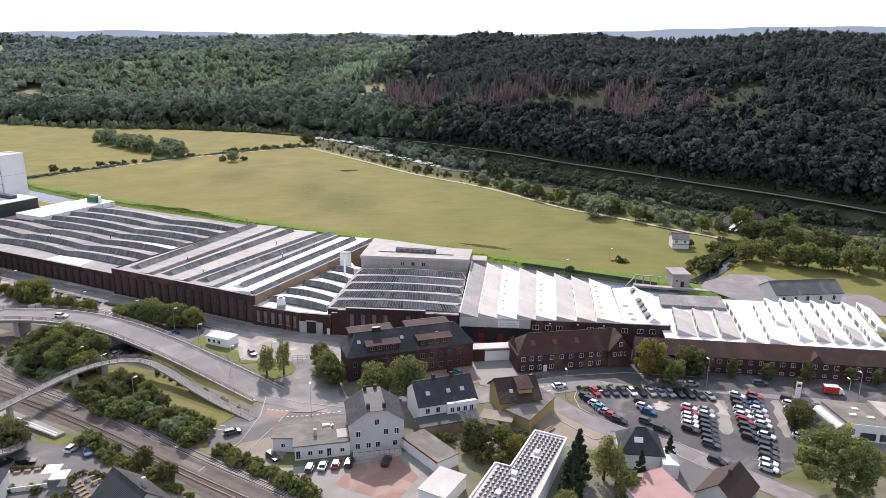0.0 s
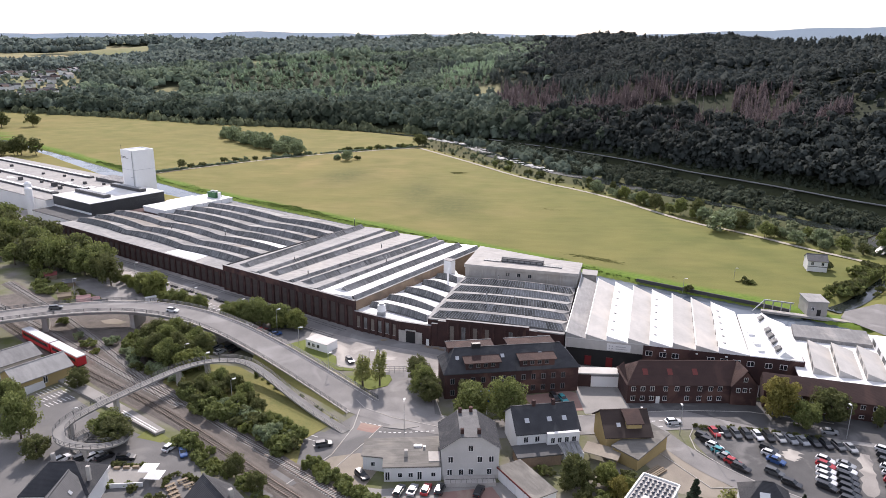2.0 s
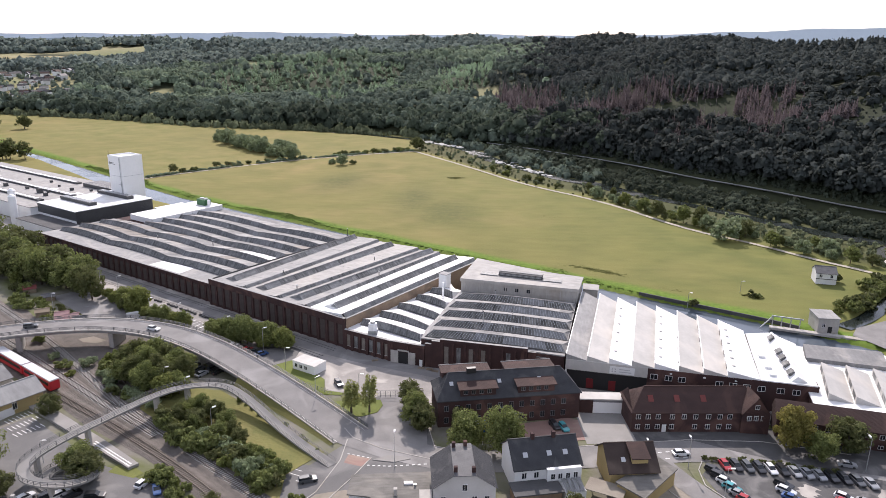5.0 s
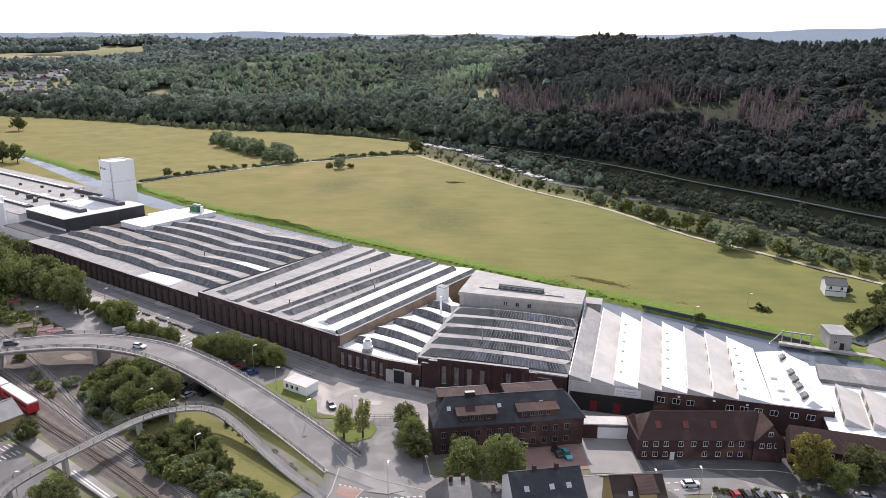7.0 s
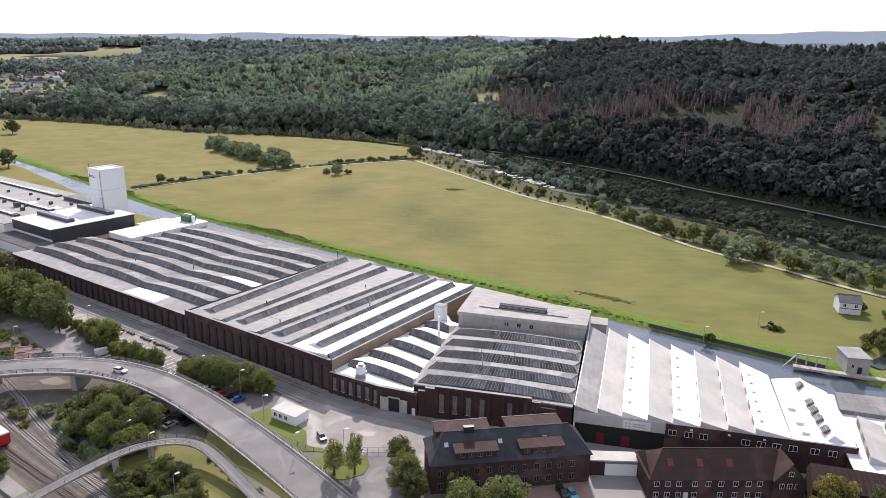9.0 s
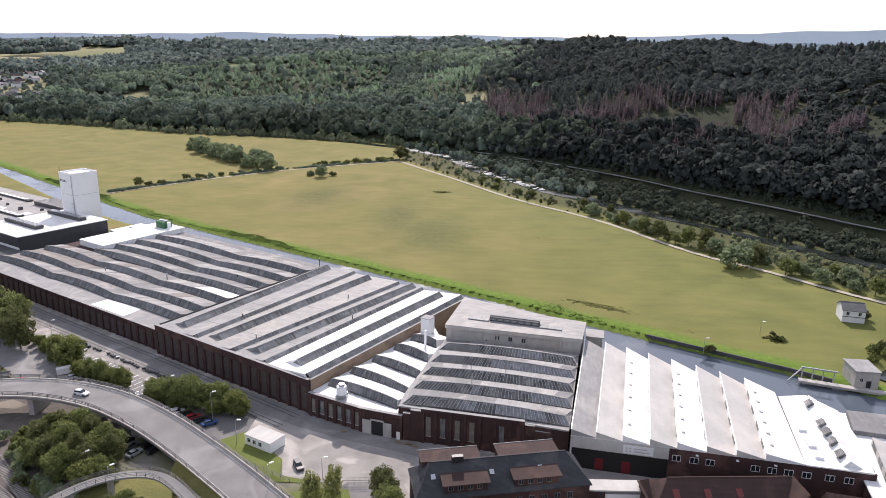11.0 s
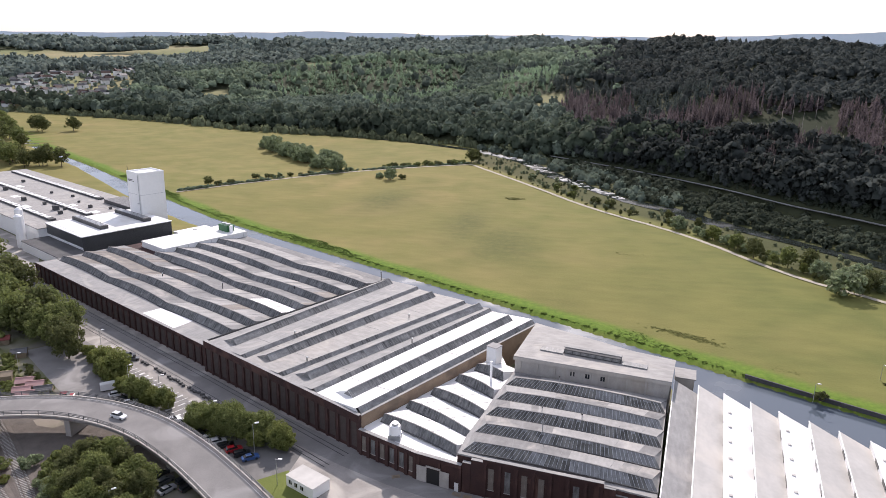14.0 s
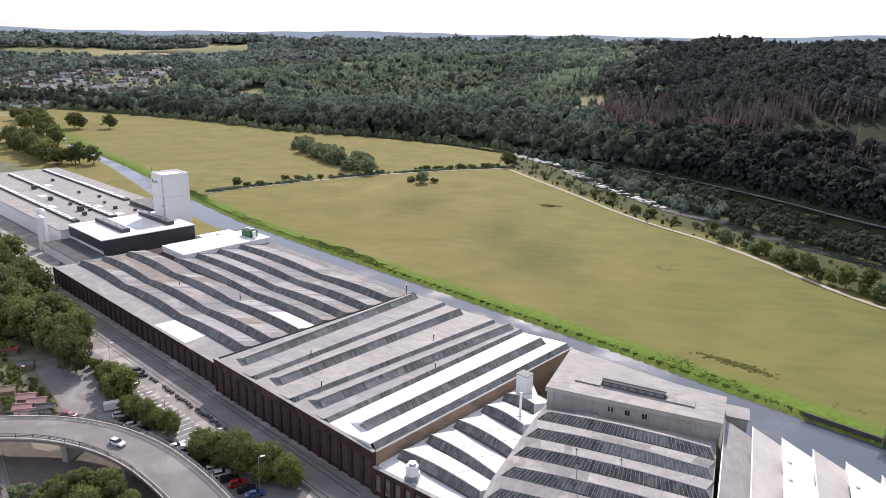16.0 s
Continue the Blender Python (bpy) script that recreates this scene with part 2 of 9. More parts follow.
# ---- mesh helpers ----
class MB:
    """Collects vertices and faces of one mesh."""

    def __init__(self):
        self.v, self.f, self.m = [], [], []

    def face(self, pts, mi=0):
        k = len(self.v)
        self.v += [tuple(p) for p in pts]
        self.f.append(tuple(range(k, k + len(pts))))
        self.m.append(mi)

    def box(self, x0, x1, y0, y1, z0, z1, mi=0):
        k = len(self.v)
        self.v += [(x0, y0, z0), (x1, y0, z0), (x1, y1, z0), (x0, y1, z0), (x0, y0, z1), (x1, y0, z1), (x1, y1, z1), (x0, y1, z1)]
        self.f += [(k + a, k + b, k + c, k + d) for a, b, c, d in ((3, 2, 1, 0), (4, 5, 6, 7), (0, 1, 5, 4), (1, 2, 6, 5), (2, 3, 7, 6), (3, 0, 4, 7))]
        self.m += [mi] * 6
        return self

    def prism(self, pts, z0, z1, mi=0, side=None):
        """An upright prism over a plan outline (anticlockwise); z1 may be a function of (x, y)."""
        k, n = len(self.v), len(pts)
        top = z1 if callable(z1) else (lambda x, y: z1)
        bot = z0 if callable(z0) else (lambda x, y: z0)
        self.v += [(x, y, bot(x, y)) for x, y in pts] + [(x, y, top(x, y)) for x, y in pts]
        self.f.append(tuple(range(k + n - 1, k - 1, -1)))
        self.f.append(tuple(range(k + n, k + 2 * n)))
        self.m += [mi, mi]
        for a in range(n):
            b = (a + 1) % n
            self.f.append((k + a, k + b, k + n + b, k + n + a))
            self.m.append(mi if side is None else side)
        return self

    def beam(self, a, b, w, h=None, mi=0):
        """A square bar from a to b."""
        a, b = Vector(a), Vector(b)
        d = (b - a).normalized()
        s = d.cross(Vector((0, 0, 1)))
        s = s.normalized() if s.length > 1e-4 else Vector((1, 0, 0))
        u = s.cross(d)
        h = h or w
        k = len(self.v)
        for p in (a, b):
            for i, j in ((-1, -1), (1, -1), (1, 1), (-1, 1)):
                self.v.append(tuple(p + s * (i * w / 2) + u * (j * h / 2)))
        self.f += [(k, k + 1, k + 2, k + 3), (k + 7, k + 6, k + 5, k + 4)] + [(k + i, k + 4 + i, k + 4 + (i + 1) % 4, k + (i + 1) % 4) for i in range(4)]
        self.m += [mi] * 6
        return self

    def path(self, pts, w, h, mi=0):
        """One bent bar through all the points."""
        pts = [Vector(p) for p in pts]
        k, n = len(self.v), len(pts)
        for i, p in enumerate(pts):
            d = pts[min(i + 1, n - 1)] - pts[max(i - 1, 0)]
            s = Vector((d.y, -d.x, 0)).normalized() * w / 2
            for x, z in ((-1, -1), (1, -1), (1, 1), (-1, 1)):
                self.v.append(tuple(p + s * x + Vector((0, 0, z * h / 2))))
        for i in range(n - 1):
            q = k + 4 * i
            self.f += [(q + j, q + 4 + j, q + 4 + (j + 1) % 4, q + (j + 1) % 4) for j in range(4)]
        self.f += [(k, k + 1, k + 2, k + 3), tuple(k + 4 * (n - 1) + j for j in (3, 2, 1, 0))]
        self.m += [mi] * (4 * (n - 1) + 2)
        return self

    def tube(self, a, b, r0, r1=None, n=8, mi=0, cap=True):
        a, b = Vector(a), Vector(b)
        r1 = r0 if r1 is None else r1
        d = (b - a).normalized()
        s = d.cross(Vector((0.3, 1, 0.2))).normalized()
        u = s.cross(d)
        k = len(self.v)
        for p, r in ((a, r0), (b, r1)):
            for i in range(n):
                an = 2 * math.pi * i / n
                self.v.append(tuple(p + s * (r * math.cos(an)) + u * (r * math.sin(an))))
        for i in range(n):
            j = (i + 1) % n
            self.f.append((k + i, k + n + i, k + n + j, k + j))
        self.m += [mi] * n
        if cap:
            self.f += [tuple(range(k, k + n)), tuple(range(k + 2 * n - 1, k + n - 1, -1))]
            self.m += [mi, mi]
        return self

    def mesh(self, name, mats):
        me = bpy.data.meshes.new(name)
        seen, idx, vs = {}, [], []
        for p in self.v:
            key = (round(p[0], 4), round(p[1], 4), round(p[2], 4))
            if key not in seen:
                seen[key] = len(vs)
                vs.append(p)
            idx.append(seen[key])
        fs, ms = [], []
        for f, k in zip(self.f, self.m):
            g = []
            for i in f:
                if idx[i] not in g:
                    g.append(idx[i])
            if len(g) > 2:
                fs.append(g)
                ms.append(k)
        self.m = ms
        me.from_pydata(vs, [], fs)
        for m in mats if isinstance(mats, (list, tuple)) else [mats]:
            me.materials.append(m)
        me.polygons.foreach_set("material_index", self.m)
        me.update()
        return me


def part(name, mb, mats, parent=None, label="", place=None):
    """One mesh object, under a thing or a part."""
    ob = new(name, mb.mesh(name, mats) if isinstance(mb, MB) else mb)
    if parent:
        ob.parent = parent
    if place is not None:
        ob.matrix_basis = place
    return tagged(ob, label)


def thing(name, m, label, category, group="", kind=""):
    ob = new(name)
    ob.matrix_basis = m
    return tagged(ob, label, category, group, kind)


def box_mesh(name, sx, sy, sz, mats, z0=0.0):
    return MB().box(-sx / 2, sx / 2, -sy / 2, sy / 2, z0, z0 + sz).mesh(name, mats)


# the works stand along a line turned by -32.8 degrees
FX, FY, FA = -36.4, 236.7, -32.8
CA, SA = math.cos(radians(FA)), math.sin(radians(FA))


def works(x, y):
    """From the works' own axes to the world."""
    return FX + x * CA - y * SA, FY + x * SA + y * CA


# ---- ground ----
CANAL_X = np.array([-1400, -590, -480, -390, -316, -250, -180, -100, 0, 60, 110, 150])
CANAL_NEAR = np.array([275, 153, 138, 120, 106, 99, 98, 95, 93, 85, 80, 92])
CANAL_FAR = np.array([290, 164, 151.5, 138, 127, 118.5, 116, 114.5, 113, 110.5, 110, 107])
FOOT_A = np.array([-90, -60, -45, -32, -20.6, -5, 1.6, 9.1, 17.6, 28, 45, 60, 90])
FOOT_R = np.array([2600, 2100, 1500, 1200, 970, 840, 740, 655, 566, 500, 440, 420, 420])
RIDGE_A = np.array([-90, -40, -20, -5, 5, 15, 28, 45, 90])
RIDGE_R = np.array([3600, 3300, 2800, 2200, 1700, 1150, 960, 900, 900])
RIDGE_Z = np.array([98, 99, 103, 117, 111, 107, 99, 98, 98])
PATH_A = np.array([-90, -5, -3.7, 0.66, 5, 11.4, 17.3, 21.9, 26.2, 29.2, 35.6, 90])
PATH_R = np.array([9000, 9000, 712, 617, 543, 494, 434, 417, 397, 390, 376, 340])


def bumps(x, y):
    return (np.sin(x * 0.0071 + 1.3) * np.cos(y * 0.0053 + 0.4) + 0.5 * np.sin(x * 0.019 - y * 0.013 + 2.0) + 0.25 * np.cos(x * 0.041 + y * 0.037))


def height(x, y):
    x, y = np.asarray(x, float), np.asarray(y, float)
    a, r = np.degrees(np.arctan2(x, np.maximum(y, 1e-6))), np.hypot(x, y)
    foot, ridge, top = np.interp(a, FOOT_A, FOOT_R), np.interp(a, RIDGE_A, RIDGE_R), np.interp(a, RIDGE_A, RIDGE_Z)
    t = np.clip((r - foot) / (ridge - foot), 0, 1.6)
    up = np.where(t < 1, np.power(np.maximum(t, 1e-6), 0.62), 1 - 0.12 * (t - 1))
    fold = 24 * np.exp(-((r - 1240 - 4 * a) / 95) ** 2) * np.clip(-a / 8, 0, 1) + 18 * np.exp(-((r - 2050 + 9 * a) / 130) ** 2) * np.clip(-a / 8, 0, 1)
    return np.where((t > 0) & (y > 0), top * up + bumps(x, y) * 8 * np.minimum(t * 4, 1) - fold * np.minimum(t * 4, 1), 0.0)


def canal(x, y):
    """How far a place lies inside the canal's banks (metres; below 0 outside)."""
    dx, dy = np.asarray(x) - FX, np.asarray(y) - FY
    u, v = dx * CA + dy * SA, -dx * SA + dy * CA
    d = np.minimum(v - np.interp(u, CANAL_X, CANAL_NEAR), np.interp(u, CANAL_X, CANAL_FAR) - v)
    return np.minimum(d, 150 - u), u, v


def lines(*spans):
    out = []
    for a, b, s in spans:
        out += list(np.arange(a, b, s))
    return np.array(out + [spans[-1][1]])


def field_at(a, r):
    """Open fields, the clearing and the village among the woods (bearing in degrees, distance)."""
    f = (a > -44) & (a < -23.4 - 0.8 * np.sin(r * 0.03)) & (r > 1990) & (r < 2560)
    f |= (a > -25.6) & (a < -21.9) & (r > 1205) & (r < 1300 + 10 * (a + 22))
    f |= (a < -36.5) & (r > 1120) & (r < 1230)
    f |= (a > -27) & (a < -14) & (r > 2500) & (r < 2700)
    f |= (a < -28.4) & (r > 1265) & (r < 1640)
    f |= (a > -18.6) & (a < -15.6) & (r > 1160) & (r < 1245)
    f |= (a > -17.6) & (a < -14.8) & (r > 1585 + 14 * (a + 17)) & (r < 1650 + 14 * (a + 17))
    f |= (a < -22 - 4 * np.sin(r * 0.02)) & (r > 2640) & (r < 2780)
    f |= (a < -16) & (r > 3000) & (r < 3120)
    f |= (a > 0.8) & (a < 2.7) & (r > 900) & (r < 960)
    return f


def clearing_at(a, r):
    """The grassy clearings on the steep hill."""
    w = 0.5 * np.sin(r * 0.05)
    return ((a > 13.6 + w) & (a < 20.4 + w) & (r > 672 + 6 * np.sin(a * 3)) & (r < 738 + 2.4 * (a - 13.6))) | ((a > 27.3 + w) & (a < 31.5) & (r > 556) & (r < 690))


STREAM = [(143, 266), (155.6, 274.5), (168.7, 287.2), (180.3, 299.4), (190.5, 309.8), (203, 323), (222, 345)]


def build_ground():
    gx = lines((-4300, -1500, 100), (-1500, -480, 20), (-480, 260, 2.6), (260, 900, 12), (900, 3500, 90))
    gy = lines((-600, 60, 60), (60, 220, 8), (220, 760, 2.6), (760, 1500, 11), (1500, 4700, 60))
    X, Y = np.meshgrid(gx, gy)
    Z = height(X, Y)
    c, u, v = canal(X, Y)
    # the side stream below the weir
    sd = np.full_like(X, 99.0)
    for (x0, y0), (x1, y1) in zip(STREAM, STREAM[1:]):
        t = np.clip(((X - x0) * (x1 - x0) + (Y - y0) * (y1 - y0)) / ((x1 - x0) ** 2 + (y1 - y0) ** 2), 0, 1)
        sd = np.minimum(sd, np.hypot(X - x0 - t * (x1 - x0), Y - y0 - t * (y1 - y0)))
    Z = Z - 1.3 * np.clip((6.0 - sd) / 3.0, 0, 1)
    Z = np.where(c > 0, np.minimum(Z, -np.minimum(c * 1.1, 2.6)), Z)
    Z += np.where((c < -2) & (Y > 220) & (v > 104), 0.12 * bumps(X * 3, Y * 3), 0) - 0.02
    nx, ny = len(gx), len(gy)
    i = (np.arange(nx - 1)[None] + np.arange(ny - 1)[:, None] * nx).ravel()
    me = bpy.data.meshes.new("ground")
    me.from_pydata(np.stack([X, Y, Z], -1).reshape(-1, 3).tolist(), [], np.stack([i, i + 1, i + nx + 1, i + nx], -1).tolist())
    far = np.interp(u, CANAL_X, CANAL_FAR)
    a, r = np.degrees(np.arctan2(X, Y)), np.hypot(X, Y)
    foot = np.interp(a, FOOT_A, FOOT_R)
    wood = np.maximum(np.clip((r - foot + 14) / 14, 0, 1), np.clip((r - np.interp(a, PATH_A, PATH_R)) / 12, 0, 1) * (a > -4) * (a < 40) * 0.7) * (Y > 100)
    bank = np.clip(2.2 - 2.2 * np.abs(v - far - 3.2 - 0.8 * np.sin(u * 0.13)) / 6.5, 0, 1) * (u < 160)
    # soft dark patches: cloud shadow painted into the grass colour, and darker grass
    patch = np.zeros_like(X)
    for px, py, sx, sy in ((-90, 535, 20, 38), (-8, 440, 20, 38), (-30, 480, 14, 50)):
        patch = np.maximum(patch, np.exp(-(((X - px) / sx) ** 2 + ((Y - py) / sy) ** 2)) * 0.75)
    town = np.clip((86 - v) / 4, 0, 1) * (Y < 600)
    dry = np.clip(0.5 + 0.5 * np.sin(X * 0.02 + 0.5) * np.cos(Y * 0.011), 0, 1) * (1 - town)
    field = field_at(a, r) * (np.sin(X * 0.006 + 2) * np.sin(Y * 0.008 + 1) > -0.6)
    for name, val in (("wood", wood), ("bank", bank), ("patch", patch), ("town", town), ("dry", dry), ("lush", np.clip((X + 30) / 150, 0, 1) * 0.8 * (Y > 200)), ("field", field), ("clearing", clearing_at(a, r))):
        at = me.attributes.new(name, "FLOAT", "POINT")
        at.data.foreach_set("value", np.asarray(val, float).ravel())
    m = mat("meadow_grass", (0.226, 0.195, 0.071), (0.15, 0.143, 0.048), 0.95, 0.09, 45, 0.4, c=(0.25, 0.2, 0.082), spec=0.1)
    layers(m, [("dry", (0.225, 0.195, 0.075), (0.16, 0.16, 0.052), 0.05), ("lush", (0.165, 0.168, 0.052), (0.115, 0.132, 0.04), 0.04), ("patch", (0.09, 0.098, 0.038), (0.125, 0.128, 0.046), 0.3), ("bank", (0.14, 0.21, 0.035), (0.1, 0.165, 0.027), 0.5),
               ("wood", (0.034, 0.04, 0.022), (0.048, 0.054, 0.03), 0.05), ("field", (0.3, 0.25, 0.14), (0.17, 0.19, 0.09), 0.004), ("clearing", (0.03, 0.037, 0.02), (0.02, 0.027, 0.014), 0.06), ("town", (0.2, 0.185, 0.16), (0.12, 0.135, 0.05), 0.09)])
    # mowing lines
    n, l = m.node_tree.nodes, m.node_tree.links
    p = n["Principled BSDF"]
    tc, mp, no, rg, hs = n.new("ShaderNodeTexCoord"), n.new("ShaderNodeMapping"), n.new("ShaderNodeTexNoise"), n.new("ShaderNodeMapRange"), n.new("ShaderNodeHueSaturation")
    mp.inputs["Rotation"].default_value = (0, 0, radians(28))
    mp.inputs["Scale"].default_value = (0.07, 0.2, 1)
    no.inputs["Scale"].default_value, no.inputs["Detail"].default_value = 1.0, 12
    rg.inputs["From Min"].default_value, rg.inputs["From Max"].default_value, rg.inputs["To Min"].default_value, rg.inputs["To Max"].default_value = 0.3, 0.7, 0.93, 1.07
    l.new(tc.outputs["Object"], mp.inputs["Vector"])
    l.new(mp.outputs[0], no.inputs["Vector"])
    l.new(no.outputs["Fac"], rg.inputs["Value"])
    l.new(p.inputs["Base Color"].links[0].from_socket, hs.inputs["Color"])
    l.new(rg.outputs[0], hs.inputs["Value"])
    l.new(hs.outputs[0], p.inputs["Base Color"])
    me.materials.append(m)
    ob = new("ground", me)
    me.shade_smooth()
    tagged(ob, "mown yellow-green river meadow and valley ground", "ground", kind="structure")
    w = MB()
    near = [works(x, y - 2) for x, y in zip(CANAL_X, CANAL_NEAR)]
    farp = [works(x, y + 2) for x, y in zip(CANAL_X, CANAL_FAR)]
    for k in range(len(near) - 1):
        w.face([(*near[k], -1.3), (*near[k + 1], -1.3), (*farp[k + 1], -1.3), (*farp[k], -1.3)])
    tagged(part("canal_water", w, WATER), "still grey canal water beside the works", "water", kind="structure")


build_ground()

# ---- the works ----
def arch_fn(joints, amp):
    def f(x):
        for a, b in zip(joints, joints[1:]):
            if a <= x <= b:
                return amp * (1 - ((2 * x - a - b) / (b - a)) ** 2)
        return 0.0
    return f


def light_row(hall, fa, fb, back, z0, rise, run, arch, roofs, glass, pale, seed, hip=(0.0, 0.0), kink=2.6, white=None, glints=0.0, frame=None):
    """One north-light bay: a leaning strip of glazing from fa to fb, then a roof slope that falls away behind it."""
    rng = random.Random(seed)
    A, B = Vector((*fa, 0)), Vector((*fb, 0))
    L = (B - A).length
    d = (B - A) / L
    n = Vector((-d.y, d.x, 0))
    up = Vector((0, 0, 1))

    def foot(t):
        return A + d * t + up * (z0 + arch(A.x + d.x * t) * 0.65)

    def top(t):
        t = hip[0] + (L - hip[0] - hip[1]) * t / L
        return A + d * t + n * run + up * (z0 + rise + arch(A.x + d.x * t))

    def rear(t):
        return A + d * t + n * back(t / L) + up * (z0 + 0.12 + arch(A.x + d.x * t) * 0.55)

    steps = max(3, round(L / kink))
    ts = [L * i / steps for i in range(steps + 1)]
    slope, body = MB(), MB()
    felt = rng.randrange(3)
    for p, q in zip(ts, ts[1:]):
        if rng.random() < 0.14:
            felt = rng.choice((0, 0, 1, 1, 2))
        x = A.x + d.x * (p + q) / 2
        slope.face([top(p), top(q), rear(q), rear(p)], 3 if white and white[0] < x < white[1] else felt)
        body.face([foot(p) - up * 1.2 + n * 0.1, foot(q) - up * 1.2 + n * 0.1, foot(q) + n * 0.1, foot(p) + n * 0.1])
    for t, s in ((0.0, 1), (L, -1)):
        slope.face([foot(t) - up * 0.4, top(t), rear(t), rear(t) - up * 0.5][::s])
    part("roof_slope", slope, roofs, hall)
    for t in ts[2:-2:3]:
        part("seam", MB().beam(top(t).lerp(rear(t), 0.05) + up * 0.03, top(t).lerp(rear(t), 0.96) + up * 0.03, 0.07, 0.05), DARK_STEEL, hall)
    part("gutter_wall", body, FELT, hall)
    panes, grid = MB(), []
    k = max(3, round(L / 0.95))
    tone = 0
    for i in range(k):
        p, q = L * i / k, L * (i + 1) / k
        if rng.random() < 0.11:
            tone = 1 if rng.random() < pale else 0
        t0, t1 = top(p) - n * 0.02, top(q) - n * 0.02
        m0, m1 = foot(p).lerp(t0, 0.78), foot(q).lerp(t1, 0.78)
        panes.face([foot(p), foot(q), m1, m0], tone)
        # sky glints along the top of the glass, painted as paler upper panes
        panes.face([m0, m1, t1, t0], 1 if rng.random() < glints else tone)
        grid.append((foot(p) - n * 0.05 + up * 0.03, top(p) - n * 0.05 + up * 0.03))
    g = part("roof_glazing", panes, [glass, GLAZING_PALE], hall)
    if len(grid) < 40:
        for p, q in grid:
            part("glazing_bar", MB().beam(p, q, 0.08, 0.05), frame or DARK_STEEL, g)
    else:
        bars = MB()
        for p, q in grid:
            bars.beam(p, q, 0.08, 0.05)
        tagged(part("glazing_grid", bars, frame or DARK_STEEL, g), kind="stuff")
    part("sill", MB().path([foot(t) - n * 0.1 + up * 0.02 for t in ts], 0.3, 0.14), FELT_DARK, g)
    part("ridge_cap", MB().path([top(t) + up * 0.06 for t in ts], 0.32, 0.1), FELT, hall)


def brick_front(hall, x0, x1, y, z1, bays, seed, windows=True, parapet=0.5, light=None):
    """A dark brick front with pilasters, recessed bays and tall narrow windows."""
    rng = random.Random(seed)
    part("front_wall", MB().box(x0, x1, y, y + 0.5, 0, z1 - 0.4), BRICK, hall)
    part("parapet", MB().box(x0, x1, y - 0.35, y + 0.55, z1 - 0.4 - parapet, z1), BRICK, hall)
    part("coping", MB().box(x0, x1, y - 0.42, y + 0.62, z1 + 0.003, z1 + 0.1), FELT_LIGHT, hall)
    w = (x1 - x0) / bays
    pil = box_mesh("pilaster", 0.9, 0.35, z1 - 0.4 - parapet, BRICK)
    win = MB().box(-0.65, 0.65, -0.06, 0.03, 0, z1 * 0.55).mesh("window", [GLAZING])
    pale = MB().box(-0.65, 0.65, -0.06, 0.03, 0, z1 * 0.55).mesh("window", [DUSTY_PANE])
    panel = MB().box(-w * 0.26, w * 0.26, -0.05, 0.03, 0, z1 * 0.66).mesh("bay_panel", [BAY_PANEL])
    sill = MB().box(-0.78, 0.78, -0.14, 0.03, -0.14, 0).mesh("sill", [CONCRETE])
    for i in range(bays + 1):
        part("pilaster", pil, None, hall, place=Matrix.Translation((min(max(x0 + i * w, x0 + 0.45), x1 - 0.45), y - 0.18, 0)))
    for i in range(bays if windows else 0):
        if light is None:
            part("bay_panel", panel, None, hall, place=Matrix.Translation((x0 + (i + 0.5) * w, y, z1 * 0.1)))
        elif rng.random() < 0.8:
            wd = part("window", pale if rng.random() < light else win, None, hall, place=Matrix.Translation((x0 + (i + 0.5) * w, y, z1 * 0.22)))
            part("sill", sill, None, wd)


def at_frame(o, rz, x, y):
    """From axes turned by rz degrees at o to the world."""
    c, k = math.cos(radians(rz)), math.sin(radians(rz))
    return o[0] + x * c - y * k, o[1] + x * k + y * c


def to_works(x, y):
    return (x - FX) * CA + (y - FY) * SA, -(x - FX) * SA + (y - FY) * CA


def hall_one():
    h = thing("weaving_hall", pose(*works(0, 0), 0, 0, 0, FA), "long dark brick factory hall with rows of arched grey sawtooth skylights", "factory hall")
    part("wall", MB().prism([(-200, 1.0), (-68.3, 0.4), (-69.4, 82), (-200, 84)], 0, 7.0), BRICK, h)
    brick_front(h, -200.5, -68.3, 0.3, 7.7, 31, 3)
    feet = [8.7, 18.0, 28.6, 39.0, 48.8, 59.4, 70.5, 81.5]
    west = [-197, -197, -197, -174, -173, -173, -173]
    for k, y in enumerate(feet[:7]):
        joints = [-197, -154, -110, -60] if k < 3 else [-175, -113, -60]
        f = arch_fn(joints, 1.25)
        gap = feet[k + 1] - y
        light_row(h, (west[k], y), (-70.2 - 0.02 * y, y), lambda t, gap=gap: gap + 0.05, 7.3, 1.75, 1.7, f, [FELT, FELT_LIGHT, FELT_BROWN, WHITE_ROOF], GLAZING, 0.28, 5 + k, kink=2.4, white=(-89.5, -70) if k == 2 else None)
    first = MB()
    f = arch_fn([-197, -154, -110, -60], 0.8)
    for i in range(50):
        a, b = -200.4 + 130.9 * i / 50, -200.4 + 130.9 * (i + 1) / 50
        first.face([(a, 0.7, 7.45), (b, 0.7, 7.45), (b, 8.75, 7.25 + f(b)), (a, 8.75, 7.25 + f(a))], 1 if -112 < a < -92 else 0)
    part("front_roof", first, [FELT_LIGHT, WHITE_ROOF], h)
    part("end_roof", MB().prism([(-200.4, 8.8), (-197.0, 8.8), (-197.0, 39), (-200.4, 39)], 6.9, 7.35), FELT, h)
    part("rear_roof", MB().prism([(-173, 81.6), (-69.6, 81.6), (-69.6, 87), (-173, 88)], 6.2, 7.3), FELT, h)
    return h


